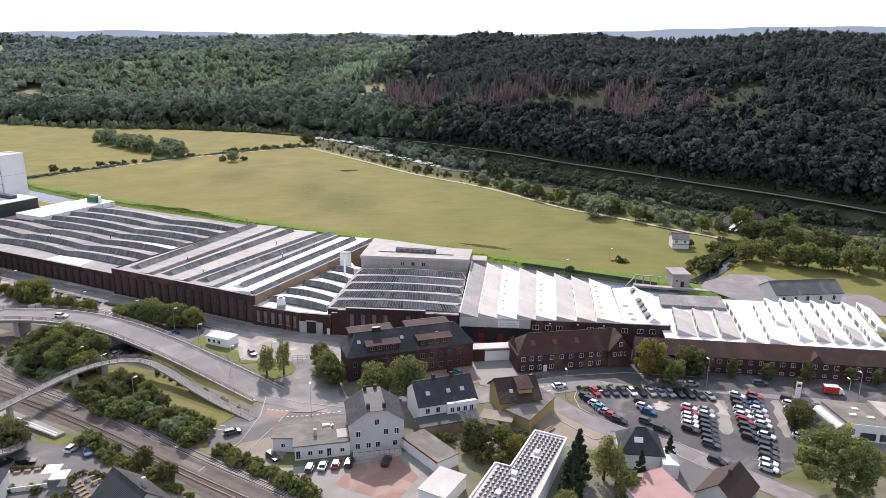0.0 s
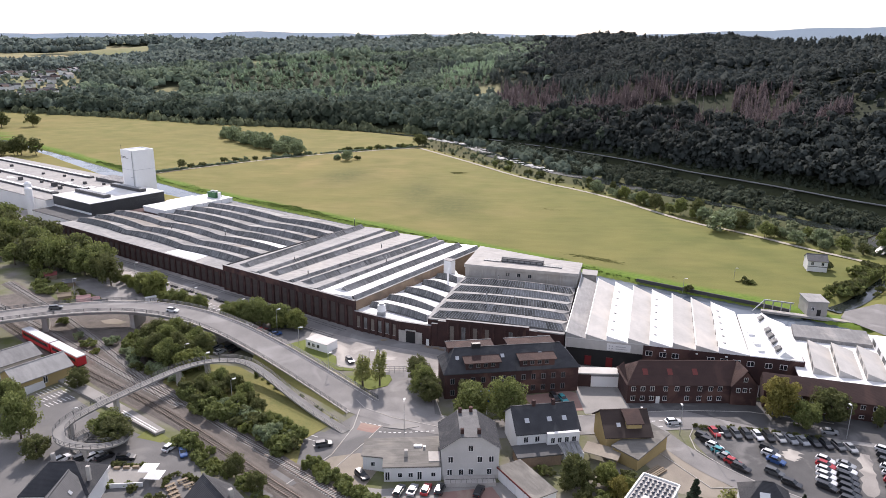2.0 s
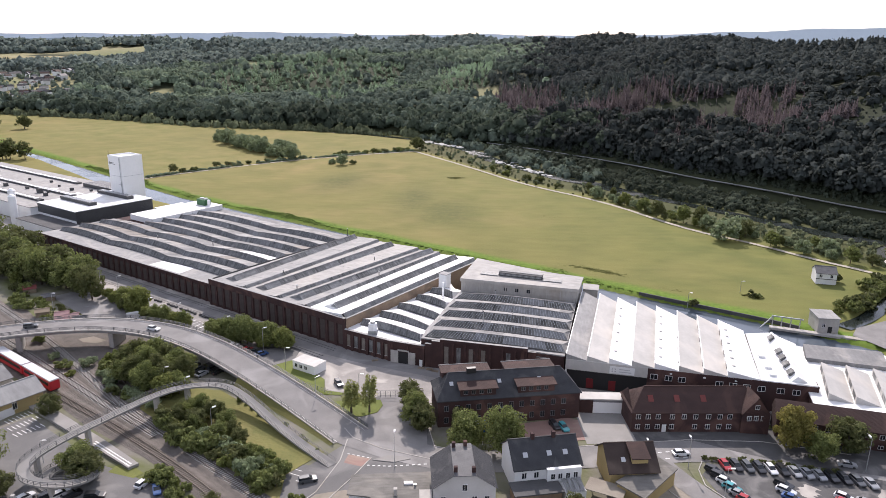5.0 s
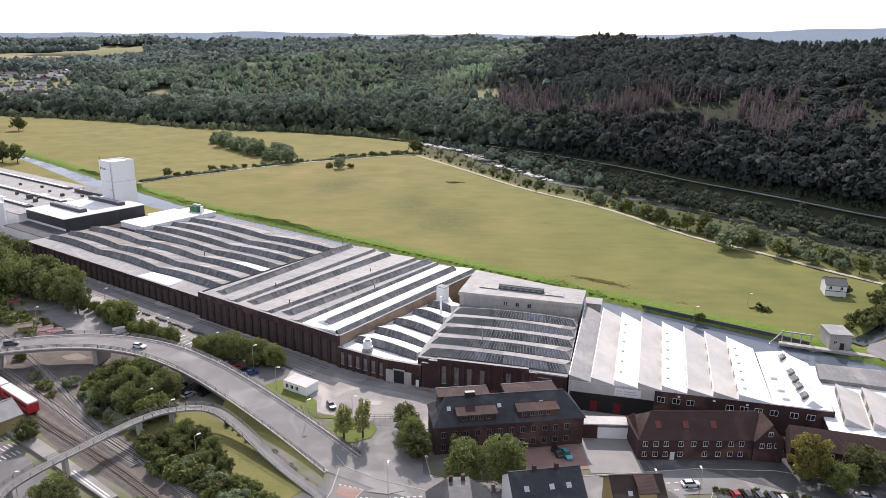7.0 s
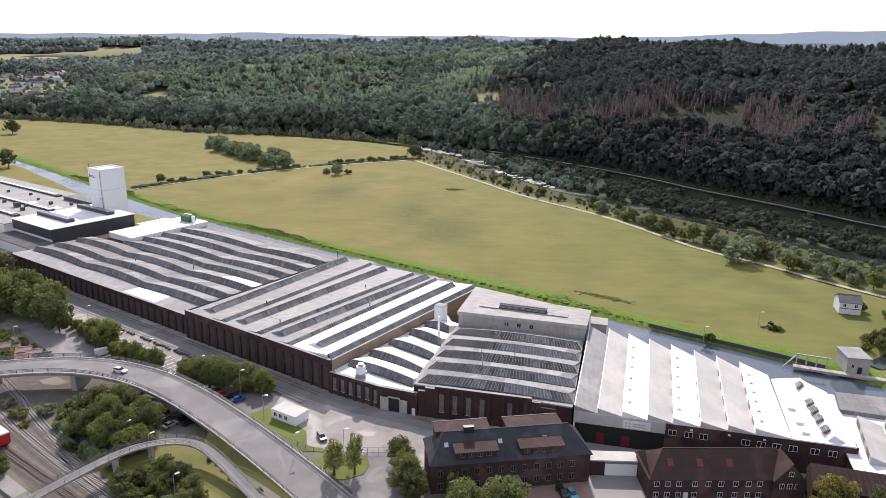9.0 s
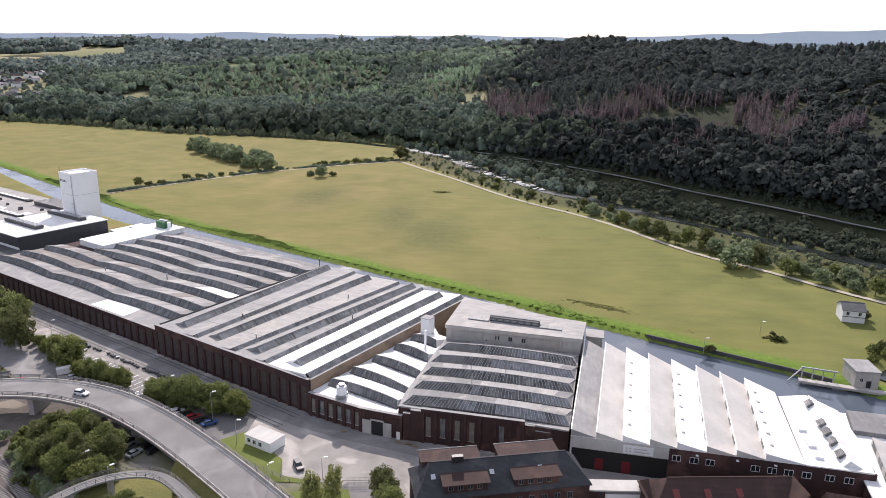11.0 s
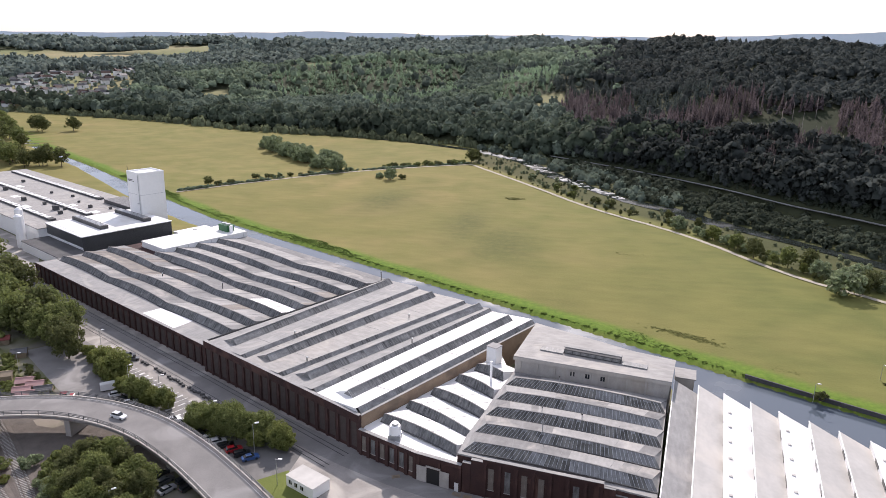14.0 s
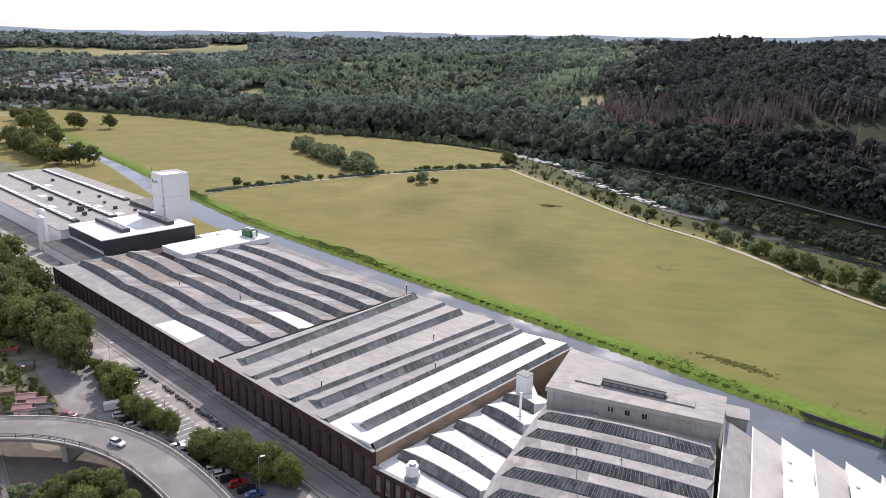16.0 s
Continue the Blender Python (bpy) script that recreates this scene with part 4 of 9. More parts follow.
def west_works():
    t = thing("white_tower", pose(*works(-244, 75), 0, 0, 0, FA), "tall white clad storage tower with dark emblem", "tower")
    part("shaft", MB().box(-6.5, 6.5, -7, 7, 0, 32.7), WHITE_WALL, t)
    rim = MB()
    for x0, x1, y0, y1 in ((-6.55, 6.55, -7.05, -6.6), (-6.55, 6.55, 6.6, 7.05), (-6.55, -6.1, -6.6, 6.6), (6.1, 6.55, -6.6, 6.6)):
        rim.box(x0, x1, y0, y1, 32.71, 33.4)
    part("parapet", rim, WHITE_WALL, t)
    part("seam", MB().box(-6.53, 6.53, -7.03, 7.03, 21.4, 21.55), STEEL, t)
    part("emblem", MB().box(-5.6, -4.9, -7.06, -7.01, 28.2, 29.6).box(-4.5, -0.6, -7.06, -7.01, 28.8, 29.2).box(-4.5, 0.6, -7.06, -7.01, 28.2, 28.5), BLACK, t)
    lad = MB().beam((5.4, -7.2, 3), (5.4, -7.2, 32.4), 0.5, 0.12)
    lad.box(4.2, 6.3, -8.2, -7.0, 8.0, 8.2).box(4.2, 6.3, -8.2, -7.0, 17.0, 17.2)
    part("ladder", lad, STEEL, t)
    part("antenna", MB().tube((-6, -6.6, 33.4), (-6, -6.6, 35.9), 0.12), BLACK, t)

    d = thing("dark_clad_hall", pose(*works(-234, 26), 0, 0, 0, FA), "dark metal clad hall with white roof and roof fans", "factory hall")
    part("wall", MB().box(-20, 20, 0, 45, 0, 11), DARK_CLAD, d)
    part("base_wall", MB().box(-20.1, 20.1, -0.2, 0, 0, 6), WHITE_WALL, d)
    part("roof", MB().prism([(-20.3, -0.4), (20.3, -0.4), (20.3, 45.3), (-20.3, 45.3)], 11.01, 11.35), WHITE_ROOF, d)
    for y in (12, 34):
        part("roof_fan_housing", MB().prism([(-18, y), (13, y), (13, y + 4), (-18, y + 4)], 11.36, 13.0), FELT_DARK, d)
        sl = MB()
        for i in range(15):
            sl.box(-17.4 + i * 2.0, -16.2 + i * 2.0, y + 0.6, y + 3.4, 13.0, 13.18)
        part("fan_grille", sl, STEEL, d)
    rail = MB()
    for x in np.arange(-20, 20.1, 2.5):
        rail.beam((x, 0.2, 11.35), (x, 0.2, 12.4), 0.06)
    rail.beam((-20, 0.2, 12.4), (20, 0.2, 12.4), 0.07)
    part("railing", rail, STEEL, d)

    b = thing("white_plant_room", pose(*works(-182, 44), 0, 0, 0, FA), "low white plant room on the hall roof", "plant room")
    part("wall", MB().box(-11, 9, 0, 44, 0, 9.6), WHITE_WALL, b)
    part("roof", MB().box(-11.2, 9.2, -0.2, 44.2, 9.61, 9.9), WHITE_ROOF, b)
    sm = MB()
    for y in range(0, 45, 6):
        sm.box(9.0, 9.06, y, y + 0.15, 6.5, 9.6)
    part("seam", sm, STEEL, b)
    green = mat("green_unit_paint", (0.05, 0.16, 0.07), (0.04, 0.12, 0.05), 0.5, 3)
    c = thing("cooling_unit", pose(*works(-181, 80), 9.9) @ pose(0, 0, 0, 0, 0, FA), "green cooling unit on a white roof", "cooling unit")
    part("housing", MB().box(-4, 3, 0, 4.4, 0, 3.2), green, c)
    part("stack", MB().tube((4.8, 1.5, 0), (4.8, 1.5, 3.4), 0.9, 0.9, 12), WHITE_WALL, c)
    part("fan", MB().tube((-2, 2.2, 3.2), (-2, 2.2, 3.9), 1.2, 1.2, 12).tube((1.2, 2.2, 3.2), (1.2, 2.2, 3.9), 1.2, 1.2, 12), STEEL, c)

    w = thing("west_hall", pose(*works(-350, 22), 0, 0, 0, FA), "very long flat-roofed production hall with ridge lights", "factory hall")
    part("wall", MB().box(-92, 95.8, 0, 64, 0, 8.6), WHITE_WALL, w)
    part("roof", MB().box(-92.3, 96, -0.3, 64.3, 8.61, 9.0), ANNEX_ROOF, w)
    for y, x0, x1 in ((12, -60, 84), (30, -80, 86), (53, -84, 50)):
        part("ridge_light", MB().prism([(x0, y - 1.6), (x1, y - 1.6), (x1, y + 1.6), (x0, y + 1.6)], 9.0, 10.0), FELT_DARK, w)
        rl = MB().box(0.6, 4.4, -1.3, 1.3, 10.0, 10.12).mesh("roof_light", [WHITE_ROOF])
        for i in range(int((x1 - x0) / 5)):
            part("roof_light", rl, None, w, place=Matrix.Translation((x0 + i * 5, y, 0)))
    for x, y, s in ((20, 20, 2.2), (40, 24, 1.6), (58, 22, 2.8), (10, 40, 1.4), (62, 26, 1.3), (70, 20, 2.0), (66, 38, 1.8), (30, 44, 1.5), (-20, 24, 2.4), (-40, 42, 1.8), (78, 44, 1.4), (48, 40, 1.2)):
        part("vent", MB().box(x, x + s, y, y + s, 9.0, 9.0 + s * 0.9), FELT_DARK, w)
    for x, y, dx, dy in ((2, 20, 7, 4), (34, 14.5, 9, 3), (66, 58, 12, 3.5), (-30, 34, 8, 3.5), (50, 34, 7, 2.6), (76, 34, 6, 4)):
        part("roof_patch", MB().box(x, x + dx, y, y + dy, 9.004, 9.05), WHITE_ROOF, w, "pale replacement roofing sheet")
    part("upper_step", MB().box(60, 95, 50, 62, 9.004, 11.2), DARK_CLAD, w, "raised dark roof box")
    ca = thing("canal_annex", pose(*works(-214, 72), 0, 0, 0, FA), "low white-roofed plant building beside the canal", "annex")
    part("wall", MB().box(0, 21, 0, 18, 0, 5.2), WHITE_WALL, ca)
    part("roof", MB().box(-0.2, 21.2, -0.2, 18.2, 5.21, 5.5), WHITE_ROOF, ca)
    part("vent", MB().box(8, 9.6, 6, 7.6, 5.5, 7.0), STEEL, ca)
    part("pipe", MB().tube((14, 10, 5.5), (14, 10, 8.2), 0.3, 0.3, 8), STEEL, ca)
    s1 = thing("silo", pose(*works(-258, 15), 0), "white storage silo beside the works", "silo", "silos")
    part("barrel", MB().tube((0, 0, 0), (0, 0, 16), 1.9, 1.9, 20), WHITE_WALL, s1)
    part("cap", MB().tube((0, 0, 16), (0, 0, 16.9), 1.9, 0.8, 20), WHITE_WALL, s1)
    copy_thing(s1, pose(*works(-262, 17), 0) @ Matrix.Diagonal((1, 1, 1.15, 1)))
    l = thing("lean_to_store", pose(*works(-226, 13), 0, 0, 0, FA), "low store with dark felt roof and white wall", "store")
    part("wall", MB().box(-26, 24, 0, 12.6, 0, 4.7), WHITE_WALL, l)
    part("roof", MB().box(-26.2, 24.2, -0.2, 12.6, 4.71, 5.0), FELT_DARK, l)


hall_one()
hall_two()
hall_three()
hall_front()
hall_four()
white_shed()
west_works()

# ---- right-hand halls and the long red-brown range ----
def tooth_hall():
    h = thing("east_hall", pose(95.0, 188.3, 0, 0, 0, -14.8), "brick hall with white sawtooth roofs and grey skylights", "factory hall")
    part("walls", MB().prism([(0.5, 0.5), (66, 0.5), (70, 44), (2, 42), (0.5, 30)], 0, 6.8), BRICK, h)
    part("flat_roof", MB().prism([(0, 0), (66.5, 0), (70.5, 44.5), (2, 42.5), (0, 30)], 6.81, 7.2), WHITE_ROOF, h)
    part("grey_roof", MB().prism([(3, 31), (25, 31), (26, 43), (4, 42)], 7.21, 8.4, 0), FELT, h)

    def tooth(x, y0, y1, w, lean, m, glass=True):
        zl, zr = 7.2, 9.3
        s = MB()
        s.face([(x, y0, zr), (x + w, y0, zl), (x + w + lean, y1, zl), (x + lean, y1, zr)])
        s.face([(x, y0, zl), (x + w, y0, zl), (x, y0, zr)])
        s.face([(x + lean, y1, zr), (x + w + lean, y1, zl), (x + lean, y1, zl)])
        s.face([(x, y0, zl), (x, y0, zr), (x + lean, y1, zr), (x + lean, y1, zl)])
        sh = part("roof_tooth", s, m, h)
        if glass:
            n = max(2, round((y1 - y0) / 7))
            for i in range(n):
                t0, t1 = (i + 0.2) / n, (i + 0.8) / n
                g = MB()
                q = [(x + lean * t - 0.03, y0 + (y1 - y0) * t) for t in (t0, t1)]
                g.face([(*q[0], zl + 0.35), (*q[0], zr - 0.25), (*q[1], zr - 0.25), (*q[1], zl + 0.35)])
                part("skylight", g, GLAZING, sh)
    for k, (x, y0, y1) in enumerate(((4, 6, 27), (10.5, 6, 27), (17.5, 6, 27), (24, 3, 36))):
        tooth(x, y0, y1, 6.2, 2.0, GREY_SHEET if k < 3 else WHITE_ROOF)
    tooth(31, 3, 36, 8, 4.0, WHITE_ROOF)
    for k in range(7):
        tooth(37.5 + k * 5.2, 19, 42, 4.9, 3.0, WHITE_ROOF, True)
    for k in range(5):
        tooth(41 + k * 5.2, 7.5, 17.5, 4.6, 2.0, GREY_SHEET if k % 2 else WHITE_ROOF, True)


def windows_row(parent, xs, y, z, w, hgt, fm=None):
    """A row of small white-framed windows on a wall that faces -y."""
    g = MB().box(-w / 2, w / 2, -0.05, 0.05, 0, hgt).mesh("window", [WINDOW])
    f = MB().box(-w / 2 - 0.06, w / 2 + 0.06, -0.09, 0.05, -0.1, 0).box(-w / 2 - 0.06, -w / 2, -0.09, 0.05, 0, hgt + 0.06).box(w / 2, w / 2 + 0.06, -0.09, 0.05, 0, hgt + 0.06)
    f.box(-w / 2, w / 2, -0.09, 0.05, hgt, hgt + 0.06).box(-0.035, 0.035, -0.08, 0.05, 0, hgt)
    f = f.mesh("window_frame", [fm or FRAME_WHITE])
    for x in xs:
        o = part("window", g, None, parent, place=Matrix.Translation((x, y, z)))
        part("window_frame", f, None, o)


def gable_roof(parent, x0, x1, y0, y1, ze, zr, m, over=0.4, hip0=0.0, hip1=0.0, thick=0.22):
    """Two slopes along x (hips at the ends as given), laid as slabs, and a ridge cap."""
    ym = (y0 + y1) / 2
    drop = over * (zr - ze) / (ym - y0)
    a, b = x0 - over, x1 + over
    for sgn in (-1, 1):
        y = (y0 - over) if sgn < 0 else (y1 + over)
        q = [(a, y, ze - drop), (b, y, ze - drop), (b - hip1, ym, zr), (a + hip0, ym, zr)]
        s = MB()
        s.face(q if sgn < 0 else q[::-1])
        s.face([(x, yy, z - thick) for x, yy, z in (q[::-1] if sgn < 0 else q)])
        for i in range(4):
            p, r = q[i], q[(i + 1) % 4]
            w = [p, (p[0], p[1], p[2] - thick), (r[0], r[1], r[2] - thick), r]
            s.face(w if sgn < 0 else w[::-1])
        part("roof_slope", s, m, parent)
    for hp, x, s in ((hip0, a, 1), (hip1, b, -1)):
        if hp:
            t = MB()
            t.face([(x, y1 + over, ze - drop), (x, y0 - over, ze - drop), (x + s * hp, ym, zr)][::s])
            part("hip", t, m, parent)
    part("ridge_cap", MB().beam((a + hip0, ym, zr + 0.05), (b - hip1, ym, zr + 0.05), 0.3, 0.14), m, parent)


def gabled_walls(parent, x0, x1, y0, y1, ze, zr, m, name="wall"):
    ym = (y0 + y1) / 2
    s = MB()
    s.face([(x0, y0, 0), (x1, y0, 0), (x1, y0, ze), (x0, y0, ze)])
    s.face([(x1, y1, 0), (x0, y1, 0), (x0, y1, ze), (x1, y1, ze)])
    s.face([(x1, y0, 0), (x1, y1, 0), (x1, y1, ze), (x1, ym, zr - 0.05), (x1, y0, ze)])
    s.face([(x0, y1, 0), (x0, y0, 0), (x0, y0, ze), (x0, ym, zr - 0.05), (x0, y1, ze)])
    s.face([(x0, y0, ze), (x1, y0, ze), (x1, y1, ze), (x0, y1, ze)])
    part(name, s, m, parent)


SLATE = mat("slate_tiles", (0.058, 0.059, 0.063), (0.04, 0.041, 0.045), 0.75, 1.5, 14, 0.3, c=(0.078, 0.078, 0.078), spec=0.2)
SLATE_GREY = mat("grey_slate", (0.12, 0.12, 0.122), (0.085, 0.085, 0.088), 0.7, 1.5, 14, 0.3, c=(0.15, 0.148, 0.145))
TILE_BROWN = mat("brown_roof_tiles", (0.062, 0.036, 0.031), (0.045, 0.027, 0.024), 0.85, 1.2, 16, 0.3, c=(0.075, 0.043, 0.036))
TILE_RED = mat("red_patch_tiles", (0.18, 0.05, 0.043), (0.13, 0.04, 0.036), 0.8, 1.2, 16, 0.3)
TILE_ROSE = mat("faded_rose_roofing", (0.4, 0.25, 0.24), (0.32, 0.2, 0.19), 0.8, 1.2, 16, 0.2)
TILE_DARK = mat("dark_brown_tiles", (0.055, 0.038, 0.032), (0.04, 0.028, 0.024), 0.75, 1.2, 16, 0.3)
RENDER_WHITE = mat("white_render", (0.72, 0.72, 0.71), (0.64, 0.64, 0.63), 0.85, 0.8, 14, 0.1, c=(0.6, 0.59, 0.57))
RENDER_GREY = mat("grey_render", (0.5, 0.49, 0.47), (0.42, 0.41, 0.395), 0.85, 0.8, 14, 0.1, c=(0.4, 0.385, 0.36))
RENDER_YELLOW = mat("ochre_render", (0.42, 0.32, 0.15), (0.34, 0.26, 0.12), 0.85, 0.8, 14, 0.1, c=(0.3, 0.23, 0.12))
TIMBER = mat("weathered_timber", (0.3, 0.24, 0.17), (0.21, 0.165, 0.115), 0.85, 1.5, 12, 0.2)
for _m in (SLATE, SLATE_GREY, TILE_BROWN, TILE_DARK):
    ribbed(_m, 1.6, "Y", 0.35)


def red_range():
    h = thing("gatehouse_range", pose(47.5, 186.5, 0, 0, 0, 3.0), "dark brick works building with brown tiled roof and white windows", "works building")
    gabled_walls(h, 0, 31, 0, 11, 6.0, 10.2, BRICK)
    gable_roof(h, 0, 31, 0, 11, 6.0, 10.4, TILE_BROWN, hip0=4.5)
    xs = [1.6, 4.2, 6.8, 10.5, 13.6, 16.6, 20, 23, 25.6]
    windows_row(h, xs, -0.02, 3.9, 1.1, 1.25)
    windows_row(h, [x for x in xs if x not in (13.6,)], -0.02, 1.0, 1.1, 1.25)
    part("door", MB().box(8.0, 9.1, -0.08, 0.05, 0.05, 2.2), FRAME_WHITE, h)
    for x in (5.3, 12.2, 19.2):
        q = MB()
        q.box(-0.7, 0.7, 0, 1.9, 0, 0.05)
        part("replaced_tiles", q, TILE_RED, h, "bright red replaced roof tiles", place=Matrix.Translation((x, 2.0, 7.71)) @ pose(0, 0, 0, 38.7, 0, 0))
    # the gabled cross wing
    s = MB()
    s.face([(28.5, -0.6, 0), (35.5, -1.4, 0), (35.5, -1.4, 6), (32, -1.0, 10.4), (28.5, -0.6, 6)])
    s.face([(35.5, -1.4, 0), (36, 10, 0), (36, 10, 6), (35.5, -1.4, 6)])
    s.face([(28.5, 3, 0), (28.5, -0.6, 0), (28.5, -0.6, 6), (28.5, 3, 6)])
    part("cross_wing", s, BRICK, h)
    r = MB()
    r.face([(28.2, -1.2, 5.7), (32, -1.6, 10.7), (32, 5.6, 10.6), (28.2, 2.5, 5.9)][::-1])
    r.face([(35.9, -2.0, 5.7), (32, -1.6, 10.7), (32, 5.6, 10.6), (36.2, 10, 5.9)])
    part("wing_roof", r, TILE_BROWN, h)
    windows_row(h, (30.2, 32, 33.8), -1.12, 4.0, 1.0, 1.2)
    windows_row(h, (32,), -1.08, 7.2, 1.0, 1.1)
    w = thing("long_range", pose(84.5, 186.5, 0, 0, 0, -14.5), "long two-storey dark brick range with brown tiled roof", "works building")
    part("wall", MB().box(0, 78, 0, 7.0, 0, 5.4), BRICK, w)
    r = MB()
    r.face([(-0.2, -0.6, 5.2), (78.2, -0.6, 5.2), (78.2, 4.6, 8.5), (-0.2, 4.6, 8.5)])
    r.face([(78.2, 4.6, 8.5), (78.2, 7.2, 5.2), (-0.2, 7.2, 5.2), (-0.2, 4.6, 8.5)])
    r.face([(-0.2, -0.6, 5.2), (-0.2, 4.6, 8.5), (-0.2, 7.2, 5.2)])
    r.face([(78.2, -0.6, 5.2), (78.2, 7.2, 5.2), (78.2, 4.6, 8.5)])
    part("roof", r, TILE_BROWN, w)
    xs = [3 + i * 3.05 for i in range(24)]
    windows_row(w, xs, -0.02, 3.3, 1.1, 1.2)
    windows_row(w, [x for x in xs], -0.02, 0.7, 1.1, 0.8)
    g = MB()
    g.face([(50, -0.5, 5.3), (54, -0.5, 5.3), (52, -0.5, 7.8)])
    g.face([(50, -0.5, 5.3), (52, -0.5, 7.8), (52, 3.4, 7.8)])
    g.face([(54, -0.5, 5.3), (52, 3.4, 7.8), (52, -0.5, 7.8)])
    part("dormer", g, TILE_BROWN, w)


def office():
    h = thing("works_office", pose(-3.0, 186.0, 0, 0, 0, 11.0), "dark brick office building with slate roof and long dormers", "office building")
    gabled_walls(h, 0, 38.6, 0, 11.5, 8.0, 8.1, BRICK)
    gable_roof(h, 0, 38.6, 0, 11.5, 8.0, 12.8, SLATE, hip0=4.0, hip1=4.4)
    for x0, x1 in ((6, 15.5), (21.5, 31.5)):
        d = part("dormer", MB().prism([(x0, 0.4), (x1, 0.4), (x1, 4.4), (x0, 4.4)], 8.2, 10.6), BRICK, h)
        part("dormer_roof", MB().prism([(x0 - 0.5, -0.3), (x1 + 0.5, -0.3), (x1 + 0.5, 4.6), (x0 - 0.5, 4.6)], lambda x, y: 10.4 + y * 0.13, lambda x, y: 10.62 + y * 0.13), TILE_BROWN, d)
        windows_row(h, [x0 + 1.4 + i * 2.1 for i in range(int((x1 - x0) / 2.1))], 0.38, 9.0, 1.0, 1.0, DARK_STEEL)
    for z in (1.2, 4.6):
        windows_row(h, [2.2 + i * 2.9 for i in range(12)], -0.02, z, 1.1, 1.5, DARK_STEEL)
    for x in (4, 17, 28):
        part("roof_window", MB().box(-0.5, 0.5, 0, 1.1, 0, 0.08), STEEL, h, place=Matrix.Translation((x, 2.8, 10.45)) @ pose(0, 0, 0, 40, 0, 0))
    part("porch", MB().box(17, 21, -3.0, 0, 3.0, 3.4).box(17.2, 17.5, -2.8, -2.5, 0, 3.0).box(20.5, 20.8, -2.8, -2.5, 0, 3.0), STEEL, h)
    for x0, x1 in ((2.0, 15.0), (19.5, 33)):
        d = part("rear_dormer", MB().box(x0, x1, 6.6, 10.6, 9.6, 12.4), BRICK, h)
        part("rear_dormer_roof", MB().box(x0 - 0.3, x1 + 0.3, 6.3, 10.9, 12.403, 12.6), TILE_BROWN, d)
        part("gutter", MB().box(x0 - 0.35, x1 + 0.35, 10.95, 11.1, 12.4, 12.75), FELT_LIGHT, d)
    part("ridge_hatch", MB().box(8.5, 11, 5.0, 6.1, 12.6, 14.0), BLACK, h)
    g = thing("works_gate", pose(36, 195.6, 0, 0, 0, 0), "white rolling works gate under a flat canopy", "gate")
    part("canopy", MB().box(-0.6, 16.2, 0.1, 4.3, 4.05, 4.4), GREY_SHEET, g)
    part("post", MB().box(2.6, 3.1, 0.2, 0.7, 0, 4.05), BRICK, g)
    part("post", MB().box(11.3, 11.8, 0.2, 0.7, 0, 4.05), BRICK, g)
    part("shutter", MB().box(3.2, 11.2, 0.4, 0.55, 0.05, 3.4), WHITE_WALL, g)
    part("shutter_box", MB().box(3.1, 11.3, 0.2, 0.6, 3.41, 4.0), DARK_STEEL, g)
    part("side_wall", MB().box(-0.6, 2.6, 0.3, 0.8, 0, 4.05), BRICK, g)
    flag = [(plain("flag_white", (0.7, 0.7, 0.72), 0.8), 2.5), (plain("flag_blue", (0.05, 0.15, 0.5), 0.8), 4.5), (plain("flag_gold", (0.6, 0.35, 0.03), 0.8), 6.5)]
    for m, x in flag:
        p = thing("flagpole", pose(4.0 + x, 177.5 + x * 0.15, 0), "white flagpole with hanging banner", "flagpole", "flagpoles by the office")
        part("pole", MB().tube((0, 0, 0), (0, 0, 7.5), 0.06, 0.05), FRAME_WHITE, p)
        part("banner", MB().box(0.08, 0.95, -0.03, 0.03, 3.6, 7.2), m, p)


